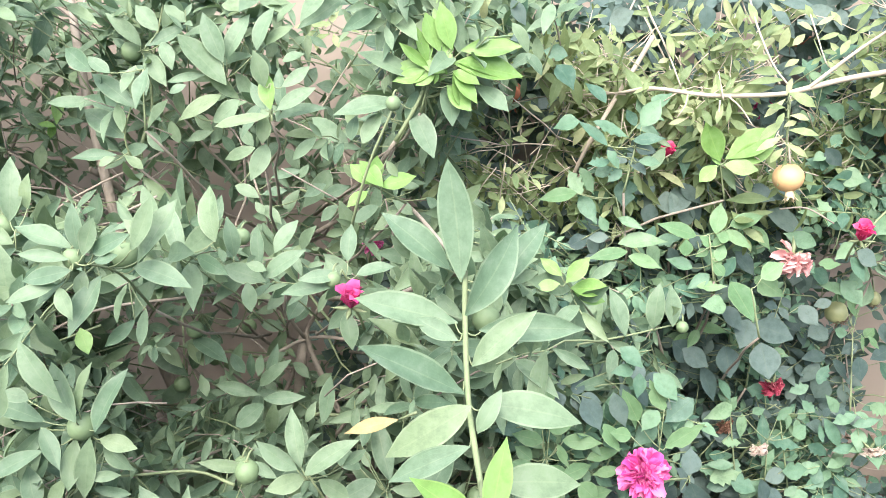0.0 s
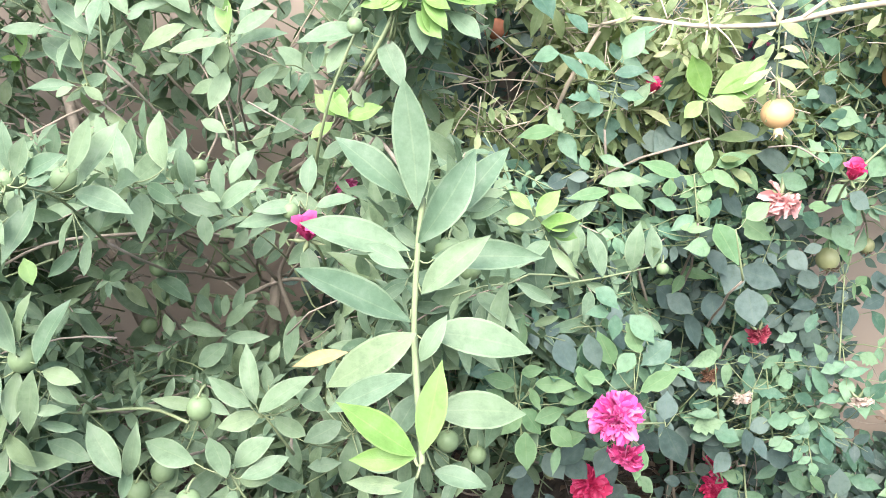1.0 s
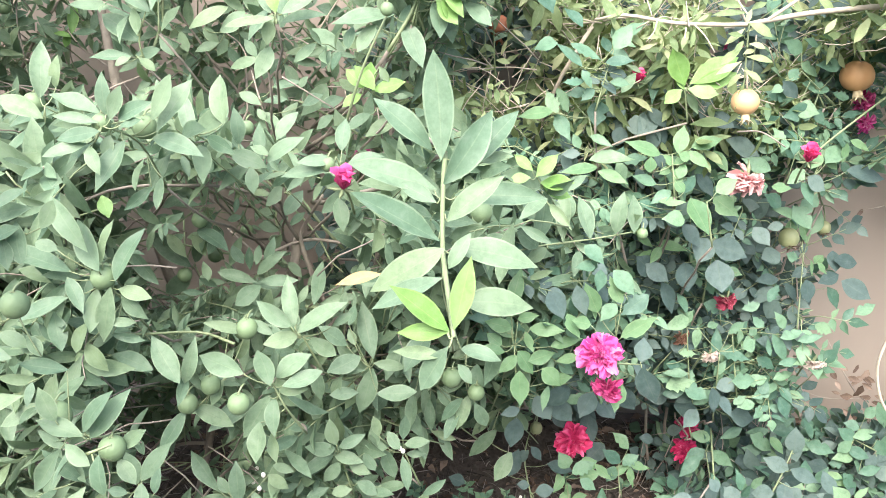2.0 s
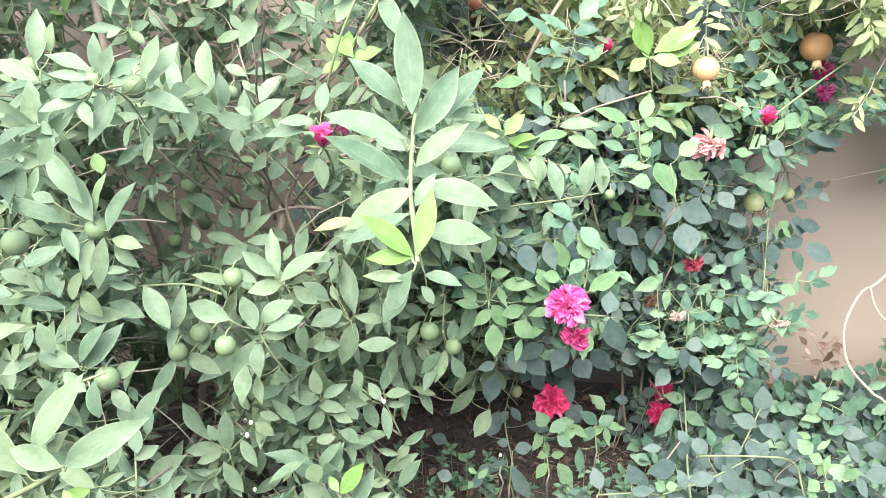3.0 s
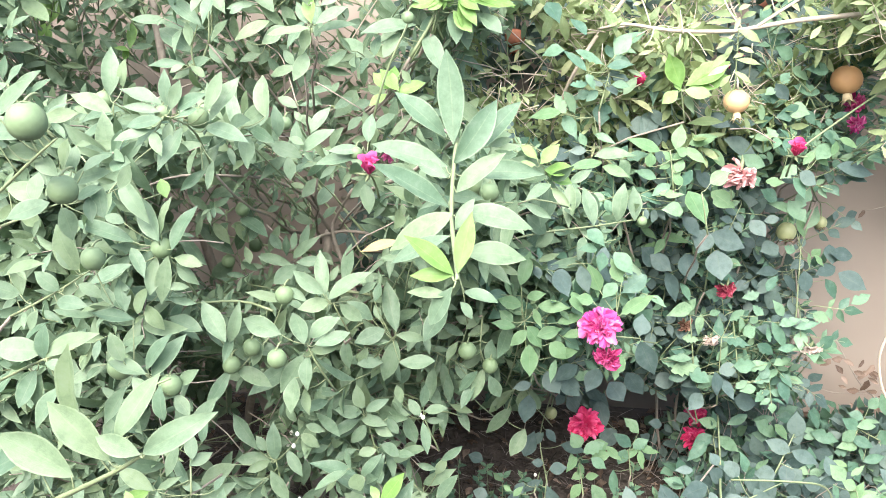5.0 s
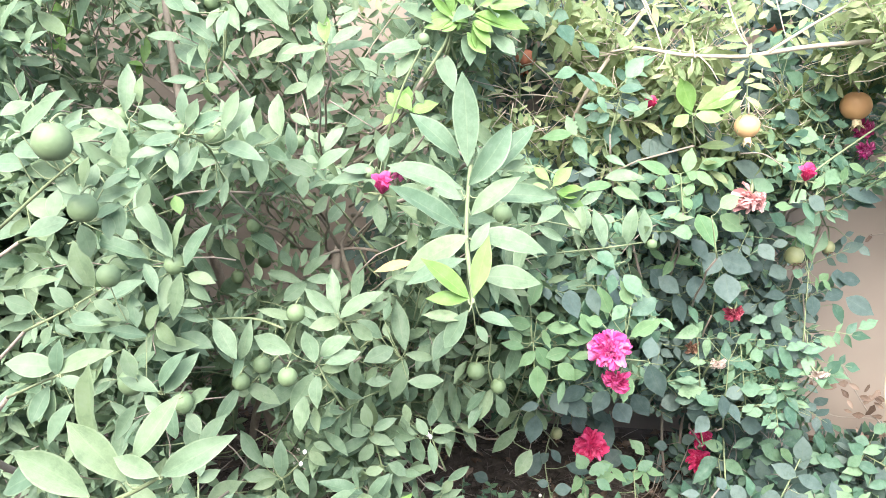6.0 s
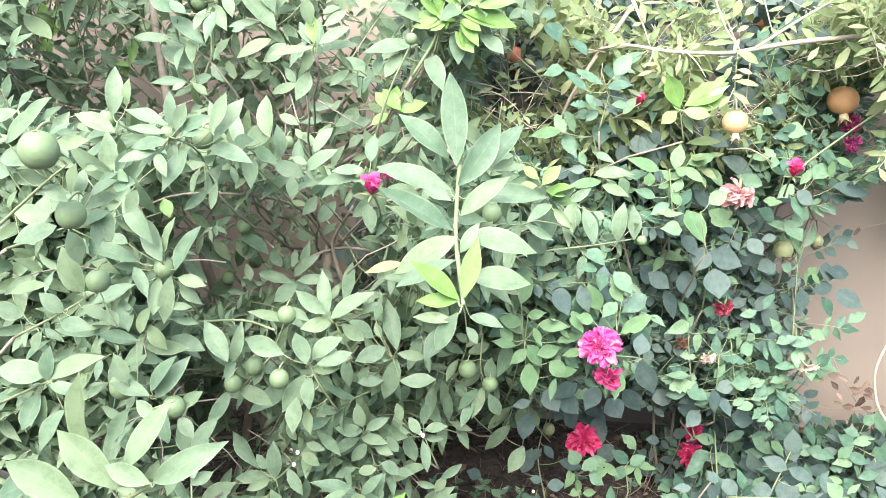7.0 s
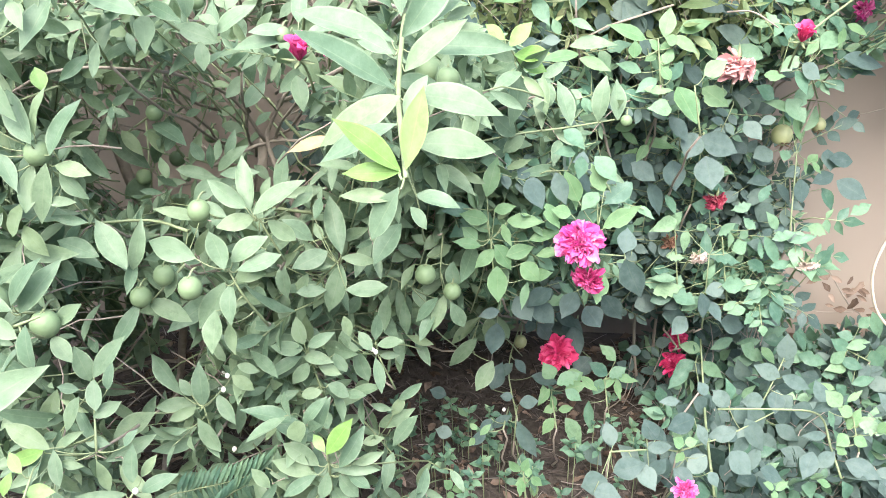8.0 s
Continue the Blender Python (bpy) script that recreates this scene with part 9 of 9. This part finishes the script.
for _ in range(260):
    p = Vector((rf.uniform(0.55, 0.86), rf.uniform(1.28, 1.5), rf.uniform(0.9, 1.16)))
    axis = rnd_dir(rf, (-1, 1), (-0.9, 0.2), (-0.25, 0.7))
    face = SKY_FACE + Vector((rf.uniform(-0.5, 0.5), rf.uniform(-0.4, 0.4), rf.uniform(-0.4, 0.4)))
    if p.z < 0.82 + 0.35 * (p.x - 0.6) * 2 or covers(p, HULL, 0.01) or covers(p + axis * 0.07, HULL, 0.01):
        continue
    mats += compound(rf, p, axis, face, 0.06, rf.uniform(0.026, 0.042))
    twigs.append(([p - axis * 0.03 + Vector((0, 0.02, -0.02)), p, p + axis * 0.075], 0.0014, 0.0008))
for p, axis in second_layer(rf, (ROSE, LIME, BLUE), 900, 0.01, 0.08):
    if p.z < 0.42 or thin(p, GAPS) or covers(p, HULL, 0.004) or covers(p + axis * 0.06, HULL, 0.004) or p.x > 0.82:
        continue
    (mats if rf.random() < 0.75 else bmats).extend(compound(rf, p, axis, SKY_FACE + Vector((rf.uniform(-0.5, 0.5), rf.uniform(-0.3, 0.3), rf.uniform(-0.3, 0.4))), 0.06, rf.uniform(0.03, 0.044)))
    twigs.append(([p - axis * 0.03 + Vector((0, 0.02, -0.02)), p, p + axis * 0.075], 0.0014, 0.0008))
ROSE.joined("leaf_mass", mats, rose, "mass of inner green rose leaves")
BLUE.joined("old_leaf_mass", bmats, rose, "mass of inner bluish rose leaves")
stems("twig_mass", twigs, green_stem, rose, kind="stuff")

mats, bmats, twigs = [], [], []
for _ in range(600):
    x, y = rf.uniform(0.5, 1.5), rf.uniform(0.95, 1.62)
    if x < 0.62 and y > 1.2 and rf.random() < 0.7:
        continue
    top = 0.34 - 0.25 * max(0.0, y - 1.45) - (0.14 if 0.85 < x < 1.2 else 0.0) + (0.08 if x > 1.28 else 0.0)
    p = Vector((x, y, rf.uniform(0.4, 1.0) * top))
    axis = rnd_dir(rf, (-1, 1), (-0.8, 0.4), (0.0, 0.8))
    face = Vector((rf.uniform(-0.8, 0.8), rf.uniform(-1.2, 0.0), 0.6))
    if thin(p, GAPS) or covers(p + axis * 0.05, HULL, 0.025):
        continue
    # Share of darker blue leaves is raised here to imitate shade near the ground.
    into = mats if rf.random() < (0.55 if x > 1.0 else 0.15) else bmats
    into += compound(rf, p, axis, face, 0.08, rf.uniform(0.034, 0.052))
    twigs.append((smooth([Vector((x + rf.uniform(-0.15, 0.15), y + rf.uniform(-0.05, 0.15), 0.0)), p.lerp(Vector((x, y, 0.0)), 0.5) + Vector((rf.uniform(-0.05, 0.05), 0, 0)), p, p + axis * 0.08], 3), 0.0017, 0.0007))
for _ in range(1100):
    x, y = rf.uniform(0.6, 1.6), rf.uniform(1.1, 1.72)
    p = Vector((x, y, rf.uniform(0.05, 0.17 + 0.1 * max(0.0, x - 1.1))))
    axis = rnd_dir(rf, (-1, 1), (-0.8, 0.4), (0.0, 0.6))
    if thin(p, GAPS) or covers(p + axis * 0.05, HULL, 0.012):
        continue
    # Mostly the darker blue kind again, with low shade put into leaf colour.
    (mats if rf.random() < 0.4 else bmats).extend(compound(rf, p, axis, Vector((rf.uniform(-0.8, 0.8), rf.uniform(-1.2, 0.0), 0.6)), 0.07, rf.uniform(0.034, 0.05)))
    twigs.append((bend((x + rf.uniform(-0.08, 0.08), y + rf.uniform(-0.03, 0.06), 0.0), p + axis * 0.07, 0.01, 4), 0.0015, 0.0007))
ROSE.joined("leaf_mass", mats, low_rose, "mass of green rose leaves near the ground")
BLUE.joined("old_leaf_mass", bmats, low_rose, "mass of bluish rose leaves near the ground, partly standing in for shade")
stems("twig_mass", twigs, bark, low_rose, kind="stuff")

# pomegranate: thin pale twigs with small narrow leaves
mats, twigs = [], []
for _ in range(4300):
    x, z = rf.uniform(0.04, 1.25), rf.uniform(1.0, 1.3)
    p = Vector((x, rf.uniform(1.15, 1.5) if z > 1.12 else rf.uniform(1.22, 1.45), z))
    if x < 0.45 and not 1.0 < z < 1.22 or x > 0.5 and rf.random() < 0.3 or x > 0.85 and z < 1.02 + 0.4 * (x - 0.7) or x > 0.8 and rf.random() < 0.7 or thin(p, GAPS):
        continue
    axis = rnd_dir(rf, (-1, 1), (-0.6, 0.4), (-0.9, 0.6))
    reach = rf.uniform(0.05, 0.13)
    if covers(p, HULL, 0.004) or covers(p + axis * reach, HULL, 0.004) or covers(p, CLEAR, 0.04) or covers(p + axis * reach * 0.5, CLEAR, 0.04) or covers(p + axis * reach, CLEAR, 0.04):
        continue
    mats += spray(rf, p, axis, reach, rf.randint(9, 15), rf.uniform(0.034, 0.056), 1.0)
    twigs.append((bend(p - axis * 0.06, p + axis * reach, rf.uniform(-0.01, 0.02), 5, 0.004, rf), 0.001, 0.0006))
for _ in range(8):
    p = Vector((rf.uniform(0.1, 1.1), rf.uniform(1.25, 1.6), rf.uniform(1.12, 1.36)))
    d = rnd_dir(rf, (-1, 1), (-0.3, 0.3), (-0.25, 0.5))
    twigs.append((bend(p, p + d * rf.uniform(0.1, 0.3), 0.01, 6, 0.008, rf), 0.0018, 0.0009))
for m in mats[:240]:
    POM.single(m, pomegranate_tree, rf)
POM.joined("leaf_mass", mats[240:], pomegranate_tree, "mass of small yellow-green leaves")
stems("twig_mass", twigs, pale_bark, pomegranate_tree, kind="stuff")
# dark leaves behind them by the wall; the blue kind puts deep shade into colour
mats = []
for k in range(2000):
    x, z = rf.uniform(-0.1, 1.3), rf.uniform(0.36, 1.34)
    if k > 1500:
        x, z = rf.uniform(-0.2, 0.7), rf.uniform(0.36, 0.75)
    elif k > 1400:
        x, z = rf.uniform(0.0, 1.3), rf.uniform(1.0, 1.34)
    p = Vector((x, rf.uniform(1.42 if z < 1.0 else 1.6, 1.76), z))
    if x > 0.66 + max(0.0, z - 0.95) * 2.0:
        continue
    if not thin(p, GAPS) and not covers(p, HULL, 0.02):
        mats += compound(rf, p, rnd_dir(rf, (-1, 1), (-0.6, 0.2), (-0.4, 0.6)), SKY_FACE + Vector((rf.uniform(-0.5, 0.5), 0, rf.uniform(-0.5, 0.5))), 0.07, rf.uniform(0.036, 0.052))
BLUE.joined("old_leaf_mass", mats, rose, "dark bluish leaves by the wall, standing in for deep shade")

# creeper on the wall
creeper = thing("creeper", "dark green creeper hanging against the beige wall", "creeper")
mats, twigs = [], []
for _ in range(190):
    x = rf.uniform(1.15, 1.85)
    z = rf.uniform(0.68, 1.15)
    if z < 0.7 + max(0.0, 1.26 - x) * 3.0:
        continue
    p = Vector((x, rf.uniform(1.55, 1.78), z))
    mats += spray(rf, p, rnd_dir(rf, (-1, 0.4), (-0.5, 0.1), (-0.9, 0.3)), 0.1, 8, 0.045)
    twigs.append((bend(p, p + Vector((rf.uniform(-0.1, 0.15), 0.03, 0.14)), 0.0, 4), 0.0016, 0.0016))
ROSE.joined("leaf_mass", mats, creeper)
stems("twig_mass", twigs, bark, creeper, kind="stuff")
stem("vine", smooth([(1.9, 1.8, -0.02), (1.8, 1.78, 0.6), (1.6, 1.74, 1.1), (1.3, 1.7, 1.3)]), 0.008, 0.004, bark, creeper)
stem("vine", smooth([(1.45, 1.72, 0.95), (1.25, 1.7, 0.80), (1.1, 1.72, 0.74), (1.05, 1.74, 0.72)]), 0.002, 0.001, bark, creeper)
DRY.single(place((1.06, 1.74, 0.725), (-0.6, -0.2, -0.6), (0, -1, 0.2), 0.03), creeper, rf)

# ---- ground litter ----
litter = thing("leaf_litter", "dry brown twigs and fallen leaves on the soil", "litter")
tagged(litter, kind="stuff")
runs = []
for _ in range(7000):
    p = Vector((rf.uniform(-0.8, 1.3), rf.uniform(0.75, 1.8), 0.006 + rf.random() * 0.018))
    p.z += ground_z(p.x, p.y)
    a = rf.uniform(0, 6.28)
    d = Vector((math.cos(a), math.sin(a), rf.uniform(-0.12, 0.2))) * rf.uniform(0.01, 0.04)
    runs.append((bend(p - d, p + d, rf.uniform(-0.004, 0.006), 3), rf.uniform(0.0006, 0.0018), 0.0005))
stems("twig_mass", runs, straw, litter, kind="stuff")
mats = []
for _ in range(1700):
    p = Vector((rf.uniform(-0.8, 1.3), rf.uniform(0.75, 1.8), 0.008 + rf.random() * 0.02))
    p.z += ground_z(p.x, p.y)
    a = rf.uniform(0, 6.28)
    mats.append(place(p, (math.cos(a), math.sin(a), rf.uniform(-0.2, 0.3)), (rf.uniform(-0.5, 0.5), rf.uniform(-0.5, 0.5), 1), rf.uniform(0.015, 0.04)))
DRY.joined("leaf_layer", mats, litter)

# seedlings between the bushes
seedlings = thing("seedlings", "small bright green seedlings growing from the soil", "seedlings")
tagged(seedlings, kind="stuff")
mats, twigs = [], []
for _ in range(150):
    x, y = rf.uniform(-0.2, 0.7), rf.uniform(0.85, 1.42)
    h = rf.uniform(0.05, 0.16)
    p = Vector((x, y, h))
    mats += spray(rf, p, Vector((rf.uniform(-0.3, 0.3), -0.2, 1)), 0.03, rf.randint(5, 8), 0.026, 1.1)
    twigs.append((bend((x + 0.01, y + 0.02, 0.0), p + Vector((0, 0, 0.03)), 0.0, 4), 0.0012, 0.0008))
ROSE.joined("leaf_mass", mats, seedlings)
stems("twig_mass", twigs, green_stem, seedlings, kind="stuff")

# feathery seedling with narrow leaflets
fern = thing("fern", "dark green feathery frond with narrow leaflets", "fern")
for pts in FRONDS:
    line = smooth(pts, 6)
    rach = stem("frond", line, 0.0016, 0.0007, green_stem, fern)
    for i in range(len(line) // 2, len(line)):
        for sg in (-1, 1):
            d = Vector((0.25 + 0.1 * sg, -0.15 * sg, 0.9 * sg))
            FERN.single(place(line[i], d, SKY_FACE, 0.042, 0.8), rach, rf)

# ---- small things by the wall ----
cable = stem("cable", smooth(CABLE), 0.0032, 0.0032, pale_bark, None)
tagged(cable, "thin cream cable looping from the wall to the ground", "cable")
cable_end = stem("cable", smooth(CABLE_END), 0.0026, 0.0026, pale_bark, None)
tagged(cable_end, "short cream cable end beside the longer loop", "cable")
dry_twig = thing("dry_twig", "dry brown twig with a few withered leaves", "twig")
stem("branch", smooth(DRY_TWIG), 0.0014, 0.0022, bark, dry_twig)
stem("branch", smooth(DRY_SIDE), 0.0014, 0.0009, bark, dry_twig)
for i in range(30):
    p = Vector(DRY_SIDE[2]).lerp(Vector(DRY_TWIG[3]), rf.random()) + Vector((rf.uniform(-0.05, 0.06), 0, rf.uniform(-0.08, 0.13)))
    DRY.single(place(p, rnd_dir(rf, (-1, 1), (-0.5, 0.1), (-1, 0.2)), (0, -1, 0.3), rf.uniform(0.022, 0.04)), dry_twig, rf)
for p in BLOSSOMS:
    ball("blossom", blossom_white, citrus, p, 0.0036, 1.2, 0.0, 10, 6)
